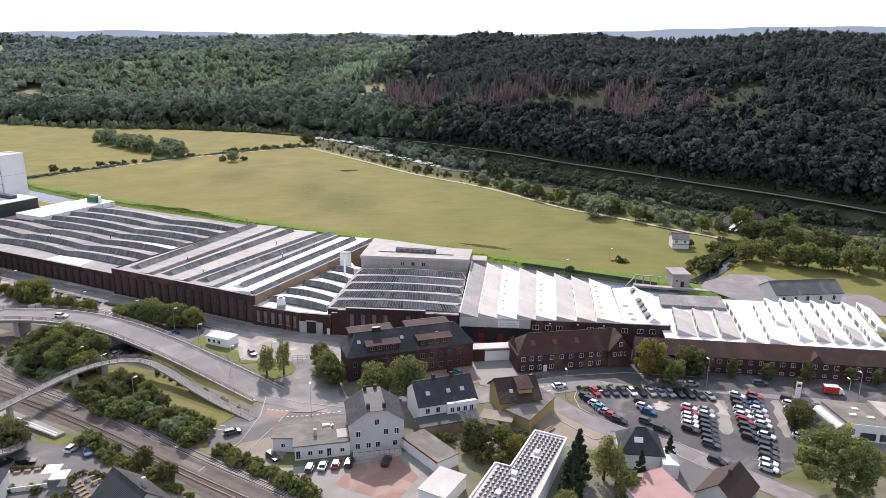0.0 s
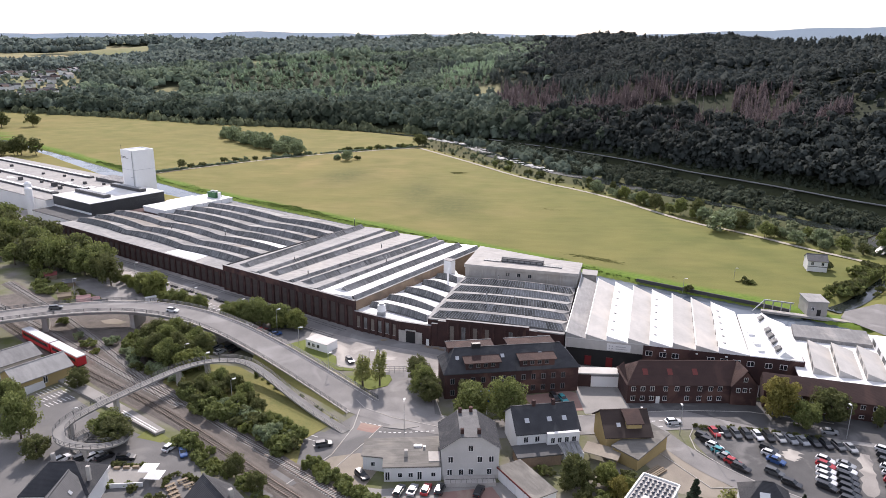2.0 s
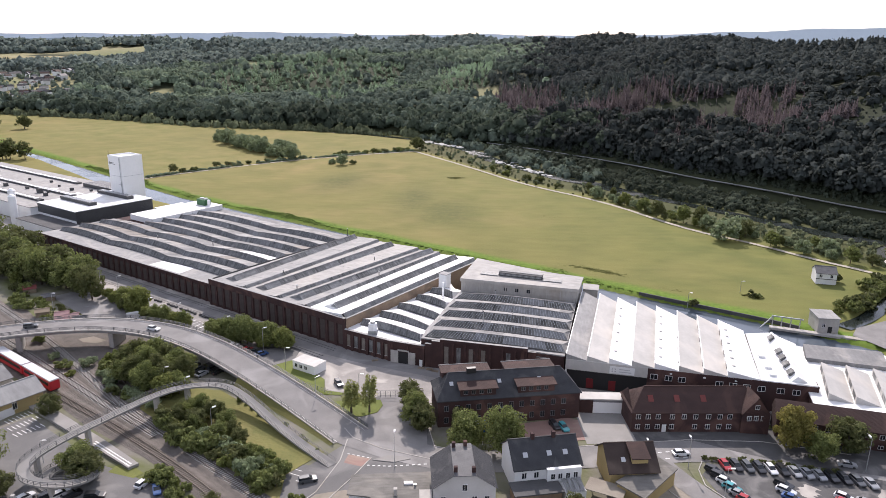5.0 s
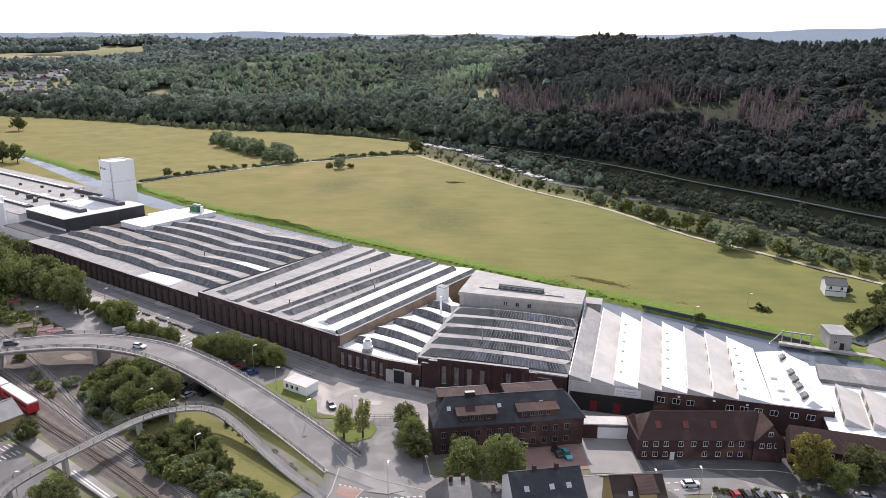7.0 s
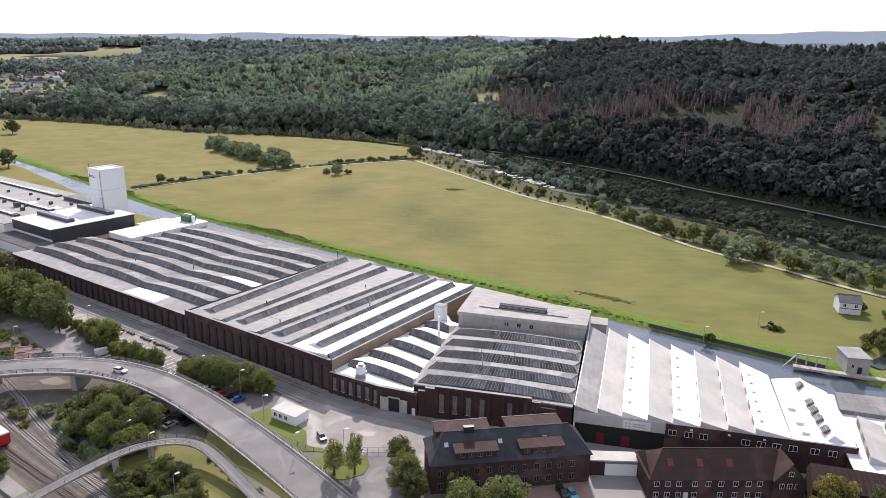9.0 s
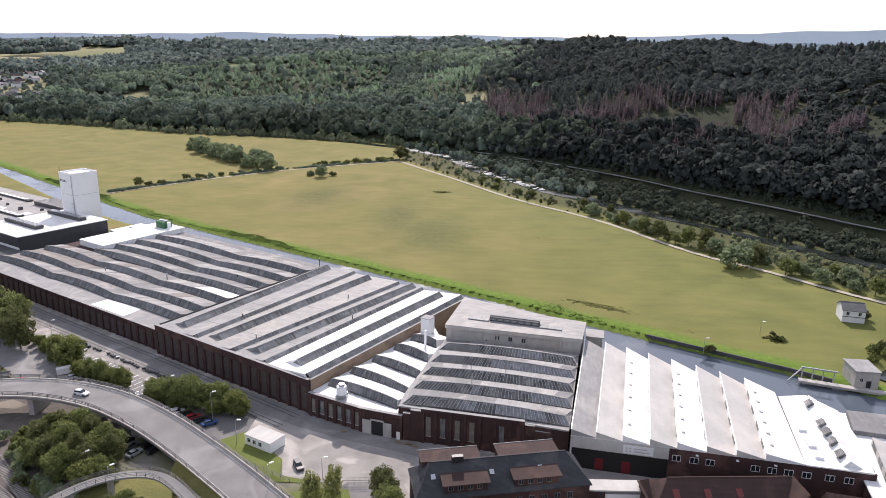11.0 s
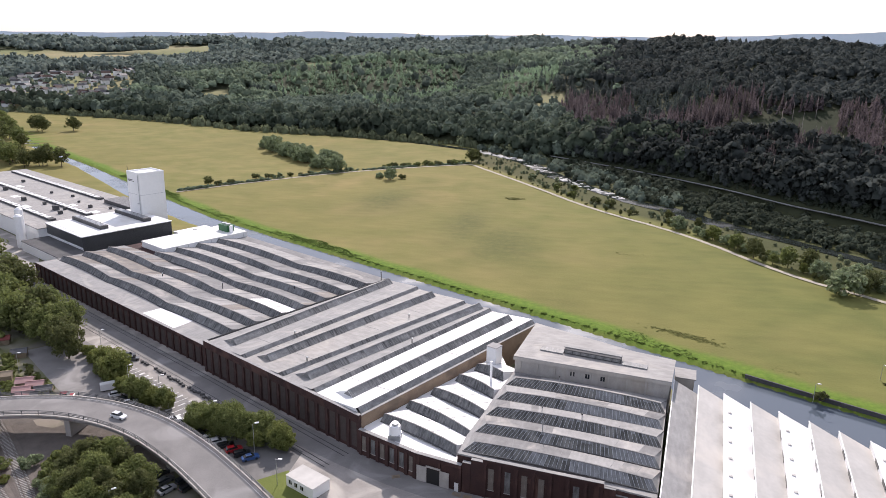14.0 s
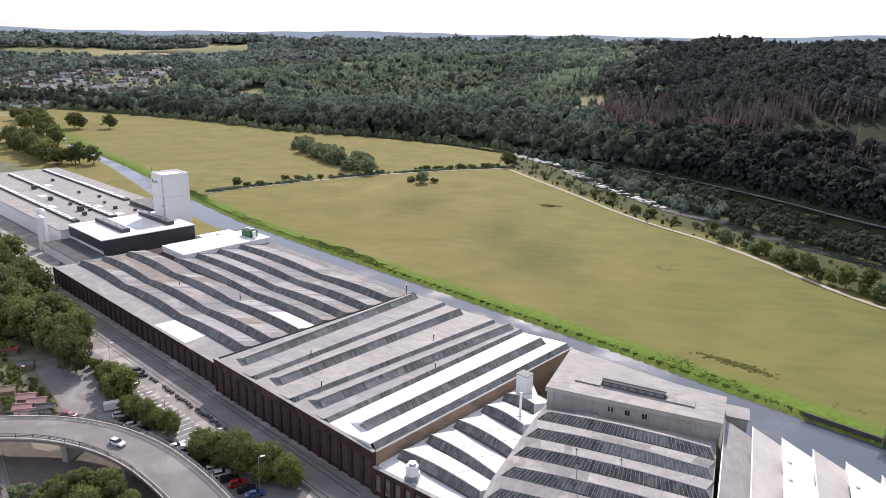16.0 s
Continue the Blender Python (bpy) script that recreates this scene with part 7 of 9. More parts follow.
def crown_mesh(name, seed, r, h, z0, lumps, leaves, size, m, droop=0.0, cone=False):
    """A crown of many leaf blades, gathered in lumps with gaps between them."""
    rg = np.random.RandomState(seed)
    V, F = [], []
    k = 0
    for i in range(lumps):
        if cone:
            t = (i + rg.rand()) / lumps
            rad = r * (1 - t) ** 0.9 * (0.55 + 0.5 * rg.rand())
            an = rg.rand() * 6.283
            c = np.array([rad * np.cos(an), rad * np.sin(an), z0 + h * t])
            lr = r * 0.30 * (1.1 - t * 0.8)
        else:
            d = rg.normal(size=3)
            d /= np.linalg.norm(d)
            if d[2] < -0.8:
                d[2] *= -0.6
            q = 0.35 + 0.6 * rg.rand() ** 0.6
            wob = 0.8 + 0.35 * rg.rand()
            c = np.array([d[0] * r * q * wob, d[1] * r * q * wob, z0 + h * 0.5 + d[2] * h * 0.5 * q])
            lr = r * (0.2 + 0.16 * rg.rand()) * (0.62 if r > 7 else 1.0)
        n = rg.normal(size=(leaves, 3))
        n /= np.linalg.norm(n, axis=1)[:, None]
        P = c + n * (lr * (0.65 + 0.4 * rg.rand(leaves, 1))) * np.array([1, 1, 0.8])
        P[:, 2] -= droop * rg.rand(leaves) * lr * 2
        s = size * (0.6 + 0.8 * rg.rand(leaves, 1))
        t1 = np.cross(n, rg.normal(size=(leaves, 3)))
        t1 /= np.linalg.norm(t1, axis=1)[:, None]
        t2 = np.cross(n + 0.7 * rg.normal(size=(leaves, 3)), t1)
        t2 /= np.linalg.norm(t2, axis=1)[:, None]
        quad = np.stack([P - t1 * s - t2 * s * 0.6, P + t1 * s - t2 * s * 0.5, P + t1 * s * 0.8 + t2 * s * 0.6, P - t1 * s * 0.9 + t2 * s * 0.6], 1)
        V.append(quad.reshape(-1, 3))
        F.append(np.arange(k, k + 4 * leaves).reshape(-1, 4))
        k += 4 * leaves
    me = bpy.data.meshes.new(name)
    me.from_pydata(np.concatenate(V).tolist(), [], np.concatenate(F).tolist())
    me.materials.append(m)
    return me


def make_tree(seed, h, r, m, label, kind="broad", name="tree", coarse=False):
    rg = random.Random(seed)
    t = thing(name, pose(0, 0, 0), label, "bush" if kind == "bush" else "tree")
    if kind == "bush":
        part("branches", MB().tube((0, 0, 0), (0.1, 0, h * 0.5), r * 0.06, r * 0.03, 5).tube((0, 0, 0), (r * 0.4, 0.1, h * 0.5), r * 0.05, r * 0.02, 5).tube((0, 0, 0), (-r * 0.35, -0.2, h * 0.5), r * 0.05, r * 0.02, 5), BARK, t)
        part("foliage", crown_mesh("foliage", seed, r, h, 0.0, 22, 20 if coarse else 46, 0.36 if coarse else 0.2, m), None, t)
        return t
    tr = MB()
    z1 = h * (0.9 if kind != "broad" else 0.6)
    r0 = 0.022 * h + 0.05
    tr.tube((0, 0, -0.1), (0.1, 0.05, h * 0.3), r0, r0 * 0.7, 7, cap=False).tube((0.1, 0.05, h * 0.3), (0.0, 0.15, z1), r0 * 0.7, r0 * 0.2, 7)
    part("trunk", tr, BARK, t)
    if kind == "broad":
        lm = MB()
        for i in range(5):
            an, zz = i * 1.26 + rg.random(), h * (0.28 + 0.07 * i)
            lm.tube((0.08, 0.06, zz), (math.cos(an) * r * 0.6, math.sin(an) * r * 0.6, zz + h * 0.2), r0 * 0.4, r0 * 0.12, 5)
        part("limbs", lm, BARK, t)
        part("crown", crown_mesh("crown", seed, r, h * 0.95, h * 0.05, 70 if coarse else 90 + (60 if r > 7 else 0), 24 if coarse else 150 if r > 7 else 86, 0.42 if coarse else 0.17 if r > 7 else 0.17 + 0.011 * r, m), None, t)
    elif kind == "birch":
        part("crown", crown_mesh("crown", seed, r, h * 0.95, h * 0.04, 64, 40, 0.17, m, droop=1.5), None, t)
    else:
        part("crown", crown_mesh("crown", seed, r, h * 0.95, h * 0.06, 60, 40, 0.34, m, cone=True), None, t)
    return t


PROTO, SHAPE = {}, random.Random(31)


def plant(kind, x, y, s=1.0, z=None, rot=None):
    """Sets a tree or bush of a kind at a place; the first one of a kind is built, the others are copies."""
    rot = random.uniform(0, 360) if rot is None else rot
    zz = float(height(x, y)) if z is None else z
    w = SHAPE.uniform(0.86, 1.16)
    m = pose(x, y, zz - 0.03, 0, 0, rot) @ Matrix.Diagonal((s * w, s * SHAPE.uniform(0.88, 1.14), s * SHAPE.uniform(0.88, 1.2), 1))
    spec = {"big": (1, 13, 6.0, LEAF, "full green broadleaf tree", "broad"), "big2": (2, 11, 5.4, LEAF, "round green broadleaf tree", "broad"), "dark": (3, 12, 5.0, LEAF_DARK, "dark green broadleaf tree", "broad"),
            "maple": (17, 14.5, 7.4, LEAF, "large spreading light green maple tree", "broad"), "light": (4, 9, 4.2, LEAF_LIGHT, "light green young broadleaf tree", "broad"), "ochre": (5, 10, 4.6, LEAF_OCHRE, "yellowing broadleaf roadside tree", "broad"), "slim": (6, 8, 2.2, LEAF_DARK, "slim upright street tree", "broad"),
            "tall": (18, 15, 4.4, LEAF_DARK, "tall dark green railway tree", "broad"), "birch": (7, 11.5, 2.2, LEAF_BIRCH, "slender light green drooping birch", "birch"), "fir": (8, 14, 3.2, NEEDLE, "tall dark green conifer tree", "fir"), "willow": (9, 8.5, 5.2, LEAF_SILVER, "broad silvery green willow tree", "broad"),
            "bush": (10, 2.6, 2.0, LEAF_DARK, "dense dark green garden bush", "bush"), "bush2": (11, 2.2, 1.9, LEAF, "dense fresh green leafy bush", "bush"), "bush3": (12, 2.4, 2.0, LEAF_SILVER, "round grey-green willow bush", "bush"), "bush4": (13, 1.8, 1.5, LEAF_LIGHT, "small light green leafy bush", "bush")}[kind]
    coarse = math.hypot(x, y) > 330
    kind = kind + ("_far" if coarse else "")
    if kind not in PROTO:
        PROTO[kind] = make_tree(*spec, name="bush" if spec[5] == "bush" else "tree", coarse=coarse)
        PROTO[kind].matrix_basis = m
        return PROTO[kind]
    PROTO[kind].scale, keep = (1, 1, 1), tuple(PROTO[kind].scale)
    o = copy_thing(PROTO[kind], m)
    PROTO[kind].scale = keep
    return o


def row(kinds, pts, s0, s1, n, spread, seed):
    """n plants spread along a line."""
    rg = random.Random(seed)
    L = [0]
    for a, b in zip(pts, pts[1:]):
        L.append(L[-1] + math.dist(a, b))
    for i in range(n):
        d = (i + rg.random() * 0.8) / n * L[-1]
        k = max(j for j in range(len(L)) if L[j] <= d)
        k = min(k, len(pts) - 2)
        t = (d - L[k]) / (L[k + 1] - L[k])
        x = pts[k][0] + (pts[k + 1][0] - pts[k][0]) * t + rg.uniform(-spread, spread)
        y = pts[k][1] + (pts[k + 1][1] - pts[k][1]) * t + rg.uniform(-spread, spread)
        plant(rg.choice(kinds), x, y, rg.uniform(s0, s1), rot=rg.uniform(0, 360))


def planting():
    random.seed(5)
    # round the works and the roads
    row(["big2", "light", "big2", "big"], [(-84, 242), (-54, 232.5)], 0.55, 0.7, 17, 1.6, 1)
    row(["bush2", "light", "bush4", "bush"], [(-132, 273), (-97, 247)], 0.5, 1.0, 12, 1.4, 2)
    row(["big", "dark", "big", "dark"], [(-235, 352), (-190, 312), (-150, 284), (-137, 277)], 0.85, 1.15, 26, 6.0, 3)
    row(["dark", "big2"], [(-260, 345), (-215, 312), (-197, 301)], 0.8, 1.1, 16, 6.0, 4)
    row(["big", "dark"], [(-300, 400), (-262, 375), (-240, 360)], 0.7, 1.0, 16, 6.0, 5)
    for k, x, y, s in (("birch", -26.8, 192.2, 1.05), ("birch", -22.0, 193.0, 1.1), ("dark", -10.9, 197, 0.68), ("big2", -9.2, 188.6, 0.74), ("dark", -6.6, 184.2, 0.72), ("big", 4.4, 176.0, 0.84), ("big", 13.4, 174.6, 0.86), ("slim", 2.4, 184.5, 0.9),
                       ("ochre", 86, 180.5, 1.08), ("big2", 90.8, 175.5, 0.72), ("dark", 99.6, 180, 0.9), ("slim", 110.3, 176.6, 0.72), ("slim", 120.0, 173.9, 0.8), ("slim", 130.7, 171.4, 0.78), ("slim", 142.5, 168.6, 0.7), ("slim", 149.6, 166.4, 0.7), ("slim", 124.5, 166, 0.6),
                       ("maple", 104.0, 120.5, 1.12), ("fir", 48.2, 131.5, 1.0), ("fir", 45.5, 127, 0.85), ("birch", 54.5, 131.5, 1.15), ("birch", 56.2, 128.5, 1.0), ("light", 57.5, 124, 0.7), ("fir", 71.5, 135, 0.5), ("fir", 61.5, 128, 0.6), ("ochre", 36, 143, 0.5), ("light", 39, 145, 0.42),
                       ("dark", 27.5, 147.5, 0.6), ("light", 34.5, 147.5, 0.6), ("bush4", 33.5, 142, 1.2), ("bush2", 37, 146, 1.2), ("bush2", 20.5, 152, 0.9), ("dark", 112, 147, 0.7), ("dark", 116, 152, 0.55), ("light", 42.5, 121, 0.6), ("dark", 25.6, 145.6, 0.42), ("bush", 30.6, 148.5, 1.2), ("bush", 21.8, 150.8, 0.9), ("bush2", 32.1, 141.0, 1.1), ("bush", 28.1, 140.6, 1.0), ("bush", 40.1, 149.3, 1.1), ("bush", 30, 143.5, 1.1)):
        plant(k, x, y, s)
    # the hedge between the rows of the works' car park
    row(["light", "dark", "big2", "light"], [(-138.2, 278.9), (-121.7, 263.5), (-113.5, 257.9)], 0.3, 0.5, 13, 1.2, 31)
    row(["light", "big2", "big", "light"], [(-111, 255.8), (-104, 252.0), (-94.5, 247.4)], 0.42, 0.58, 11, 1.4, 41)
    # the railway cutting
    for k, x, y, s in (("tall", -97.5, 210, 0.7), ("tall", -96.5, 215.5, 0.72), ("big2", -91.5, 217, 0.85), ("tall", -86.5, 214.5, 0.68), ("big2", -82, 211, 0.8), ("tall", -78, 206.5, 0.6), ("big2", -91, 209.5, 0.9), ("tall", -86, 206, 0.72), ("tall", -92.5, 204, 0.7), ("big2", -87, 200.5, 0.75), ("tall", -82, 202.5, 0.66), ("big", -96, 206, 0.6), ("light", -81, 198.5, 0.8), ("big2", -77.5, 200.5, 0.6), ("light", -99.5, 219, 0.7), ("willow", -86.5, 194.5, 0.4), ("bush3", -82.0, 192.4, 1.40), ("bush3", -90, 197.6, 1.4), ("bush3", -112.6, 216.7, 1.30), ("bush2", -106.0, 213.8, 1.50), ("bush2", -105.7, 218.8, 1.60), ("bush4", -103, 222, 1.6), ("bush3", -125.7, 220.3, 1.10), ("bush2", -119.9, 215.0, 1.20), ("bush4", -114.6, 210.3, 1.00), ("bush2", -138.2, 233.9, 1.10), ("big2", -67, 188.5, 0.5), ("dark", -62.5, 187.5, 0.5), ("big2", -58, 183.5, 0.45), ("dark", -71, 184.5, 0.45), ("big2", -66, 181, 0.4), ("light", -69, 178.5, 0.4)):
        plant(k, x, y, s)
    row(["bush3", "bush2", "bush"], [(-103, 209), (-95, 200), (-84, 193)], 0.7, 1.2, 12, 1.6, 7)
    row(["bush2", "bush4", "bush3", "bush2", "bush", "bush4"], [(-76, 184), (-63, 176), (-51, 168), (-39, 158)], 0.9, 1.7, 54, 3.2, 8)
    for k, x, y, s in (("dark", -65, 187, 0.42), ("dark", -71, 189, 0.42), ("willow", -40, 162.5, 0.38), ("willow", -44.5, 166, 0.36), ("dark", -55, 179, 0.35)):
        plant(k, x, y, s)
    row(["bush4", "bush2", "bush2"], [(-34, 152.5), (-22, 143), (-10, 132)], 0.85, 1.2, 34, 0.9, 9)
    row(["bush2", "bush4", "bush3"], [(-48, 145.5), (-38, 136), (-30, 130)], 0.6, 0.9, 10, 1.4, 10)
    for k, x, y, s in (("dark", -107, 187, 0.6), ("dark", -82, 159, 0.72), ("big2", -86, 162, 0.7), ("big", -107, 160, 0.85), ("dark", -98, 152, 0.6), ("bush2", -65.4, 159.8, 1.5), ("bush2", -63.6, 158.4, 1.3), ("dark", -49.2, 147, 0.45), ("dark", -42.6, 141.6, 0.45), ("bush2", -45.5, 143.5, 1.1), ("big2", -118, 172, 0.8)):
        plant(k, x, y, s)
    row(["bush4", "bush2"], [(-60, 197.5), (-50, 189), (-38, 179), (-31, 173)], 0.35, 0.8, 11, 0.6, 11)
    row(["bush2", "bush4", "bush2"], [(-62, 156.5), (-57, 151.5), (-51, 147.5)], 0.5, 0.85, 22, 1.8, 33)
    row(["bush", "bush4"], [(-79, 149.6), (-71, 150.2)], 0.35, 0.5, 9, 0.4, 34)
    row(["bush", "bush2"], [(-63.6, 141.5), (-64.3, 145.2), (-62.5, 146.6), (-59.5, 146.2), (-55.8, 143.4)], 0.34, 0.46, 12, 0.2, 35)
    row(["bush2", "bush"], [(62, 174), (72, 174.2), (82, 172.6), (94, 170)], 0.34, 0.46, 20, 0.3, 36)
    row(["bush2", "bush"], [(-88, 146), (-72, 141), (-60, 138)], 0.35, 0.7, 12, 1.5, 12)
    row(["dark", "big", "dark"], [(-150, 290), (-162, 288), (-176, 294), (-192, 301)], 0.85, 1.1, 14, 3.0, 31)
    for k, x, y, s in (("bush2", -157, 266.5, 1.1), ("bush2", -160.5, 264, 1.2), ("bush2", -164, 263.5, 1.0), ("bush4", -160, 270, 1.1), ("bush2", -166, 267, 1.2), ("bush2", -169, 271, 1.3), ("bush4", -148, 253.8, 1.0), ("bush2", -145.5, 251.5, 0.9), ("bush2", -143.5, 249.5, 0.9), ("bush", -142, 247.5, 0.8), ("bush2", -151, 259.5, 0.9), ("bush2", -154.5, 262, 1.0), ("bush", -131, 247, 1.1), ("bush2", -173, 282, 1.4), ("bush", -178, 283, 1.2), ("light", -182, 290, 0.6)):
        plant(k, x, y, s)
    row(["bush", "bush2"], [(-150, 266), (-141, 258.5), (-129, 248.5)], 0.4, 0.7, 16, 0.7, 32)
    row(["bush2", "bush4", "bush"], [(-176, 284), (-168, 276), (-152, 264), (-140, 255)], 0.3, 0.55, 14, 1.6, 13)
    # meadow
    for k, x, y, s in (("bush", 121, 296, 0.9), ("bush2", 123, 294.6, 0.8), ("bush", 93.5, 282.5, 1.0), ("bush", 165.5, 318, 1.5),
                       ("dark", -227, 560, 0.62), ("bush", -221, 563, 1.4), ("bush", -214, 570, 1.3), ("willow", -102, 612, 0.9), ("bush3", -112, 618, 1.6), ("bush", -94, 618, 1.4),
                       ("dark", -47, 712, 1.0), ("dark", -43, 716, 0.9)):
        plant(k, x, y, s, z=0)
    row(["willow", "willow", "bush3"], [(-262, 768), (-222, 715), (-186, 678), (-156, 648)], 1.0, 1.5, 34, 9.0, 14)
    row(["bush", "bush3"], [(-205, 590), (-160, 632), (-140, 648)], 0.8, 1.5, 16, 2.5, 15)
    row(["bush", "bush2"], [(-120, 668), (-50, 708)], 0.9, 1.6, 18, 2.5, 16)
    row(["bush", "slim"], [(-38, 698), (10, 613), (50, 537), (98, 481), (130, 411), (155, 385)], 0.3, 0.55, 30, 0.8, 17)
    row(["dark", "willow", "big2", "willow"], [(90, 495), (112, 455), (130, 425), (150, 396), (172, 372), (190, 350), (212, 325)], 0.45, 0.85, 24, 5.0, 18)
    row(["bush3", "bush", "bush2"], [(0, 660), (40, 580), (92, 505), (130, 440), (165, 395)], 0.8, 1.8, 24, 8.0, 19)
    row(["big", "dark", "big2"], [(176, 290), (200, 285), (215, 272), (240, 262)], 0.75, 1.0, 16, 8.0, 20)
    row(["dark", "big"], [(205, 344), (225, 308), (250, 280), (285, 255)], 0.75, 1.05, 18, 9.0, 21)
    row(["bush2", "bush4", "bush"], [(146, 280), (160, 285), (172, 300), (185, 320)], 1.0, 1.8, 14, 3.0, 22)
    row(["dark", "big", "dark"], [(-540, 705), (-500, 672), (-465, 645), (-420, 612), (-384, 606)], 1.0, 1.4, 36, 9.0, 23)
    row(["dark", "big"], [(-700, 900), (-600, 830), (-520, 740), (-470, 690)], 1.0, 1.4, 26, 22.0, 24)
    # by the side stream
    row(["bush2", "bush", "bush2"], [(152, 279), (160, 285), (170, 296)], 1.1, 1.7, 9, 1.6, 25)
    row(["bush2", "bush"], [(174, 300), (184, 312), (193, 318)], 1.0, 1.6, 8, 1.4, 26)
    row(["bush", "bush4"], [(166, 279), (178, 291), (192, 303)], 0.6, 1.0, 8, 1.0, 27)
    for k, x, y, s in (("big2", 193, 299, 0.9), ("dark", 200, 296, 0.8), ("willow", 172, 361, 0.8), ("big2", 160, 372, 0.7), ("dark", 150, 387, 0.7), ("willow", 181, 352, 0.6), ("dark", -66, 183, 0.5), ("big", -58, 177, 0.45), ("dark", -52, 175, 0.45), ("big2", -47, 168, 0.4), ("light", -70, 186, 0.5)):
        plant(k, x, y, s)
    # single trees beside the meadow path
    for k, x, y, s in (("dark", 90.9, 512.9, 0.55), ("slim", 104.4, 493.5, 0.90), ("light", 107.0, 469.2, 0.85), ("big2", 114.1, 452.5, 0.75), ("slim", 123.4, 440.3, 0.80), ("big2", 131.0, 422.7, 0.85), ("willow", 140.0, 409.4, 0.80), ("willow", 140.8, 383.9, 1.25), ("willow", 153.6, 402.4, 1.10), ("light", 135.2, 414.5, 0.60), ("slim", 162.7, 376.1, 0.80), ("slim", 165.4, 372.9, 0.70), ("bush3", 119.5, 449.6, 1.50), ("big2", 181.3, 370.7, 0.60), ("light", 185.6, 364.5, 0.60)):
        plant(k, x, y, s, z=0)
    for x, y in ((-560, 830), (-548, 822), (-520, 838)):
        plant("dark", x, y, 1.5)


planting()


# ---- far woods ----
def blob(seed, n=7, rings=(0.0, 0.35, 0.75)):
    rg = np.random.RandomState(seed)
    V = []
    for z, r in zip((-0.15, 0.35, 0.74), (0.85, 1.0, 0.74)):
        for i in range(n):
            a = 2 * np.pi * (i + 0.5 * rg.rand()) / n
            q = r * (0.72 + 0.5 * rg.rand())
            V.append((q * np.cos(a), q * np.sin(a), z + 0.22 * (rg.rand() - 0.5)))
    V.append((0.1, 0, 0.95))
    F = []
    for k in range(2):
        for i in range(n):
            j = (i + 1) % n
            F += [(k * n + i, k * n + j, k * n + n + j), (k * n + i, k * n + n + j, k * n + n + i)]
    F += [(2 * n + i, 2 * n + (i + 1) % n, 3 * n) for i in range(n)]
    return np.array(V), np.array(F)


def leafy(seed, n=40, low=0.0):
    """A rough crown: leaf clumps set round an uneven dome of a few boughs."""
    rg = np.random.RandomState(seed)
    V, F = [], []
    boughs = np.concatenate([rg.normal(0, 0.33, (5, 2)), 0.35 + 0.4 * rg.rand(5, 1)], 1)
    boughs[0] = (0, 0, 0.66)
    for i in range(n):
        nn = rg.normal(size=3)
        nn[2] = abs(nn[2]) * 1.1 - 0.35
        nn /= np.linalg.norm(nn)
        c = boughs[i % 5] + nn * np.array([0.5, 0.5, 0.34]) * (0.8 + 0.3 * rg.rand())
        nn = nn + rg.normal(0, 0.5, 3)
        t1 = np.cross(nn, rg.normal(size=3))
        t1 /= np.linalg.norm(t1)
        t2 = np.cross(nn, t1)
        t2 /= np.linalg.norm(t2)
        s = (0.17 + 0.13 * rg.rand()) * (40 / n) ** 0.45
        k = len(V)
        for p, q in ((-1, -0.8), (0.9, -0.9), (1, 0.9), (-0.8, 1)):
            V.append(c + (t1 * p + t2 * q) * s * np.array([1, 1, 0.85]))
        F += [(k, k + 1, k + 2), (k, k + 2, k + 3)]
    return np.array(V), np.array(F)


def crown(seed, n=30, core=0.82, fine=0.5):
    """A full round crown: an uneven dome with ragged leaf clumps over it."""
    V, F = blob(seed, 7)
    V = V * np.array([core, core, core + 0.1]) + np.array([0, 0, 0.06])
    W, G = leafy(seed + 200, n)
    rg = np.random.RandomState(seed + 9)
    # smaller clumps, drawn towards the dome
    mid = W.reshape(-1, 4, 3).mean(1, keepdims=True)
    W = (mid * np.array([1.02, 1.02, 1.06]) + (W.reshape(-1, 4, 3) - mid) * (fine + 0.3 * rg.rand(len(mid), 1, 1))).reshape(-1, 3)
    return np.concatenate([V, W]), np.concatenate([F, G + len(V)])


def spire(seed, n=18, wide=1.0):
    """A conifer: ragged boughs that hang from a stem, shorter towards the top."""
    rg = np.random.RandomState(seed)
    V, F = [], []
    for i in range(n):
        t = (i + rg.rand()) / n
        z, an = 0.08 + 0.84 * t, 2.4 * i + rg.rand()
        r = (1.0 - t) ** 0.8 * (0.65 + 0.5 * rg.rand()) * wide + 0.06
        w = 0.5 + 0.2 * rg.rand()
        k = len(V)
        V += [(0.06 * rg.normal(), 0.06 * rg.normal(), z + 0.12), (r * math.cos(an - w), r * math.sin(an - w), z - 0.05 * rg.rand()), (r * 1.1 * math.cos(an), r * 1.1 * math.sin(an), z - 0.1 * rg.rand()), (r * math.cos(an + w), r * math.sin(an + w), z - 0.05 * rg.rand())]
        F += [(k, k + 1, k + 2), (k, k + 2, k + 3)]
    return np.array(V), np.array(F)


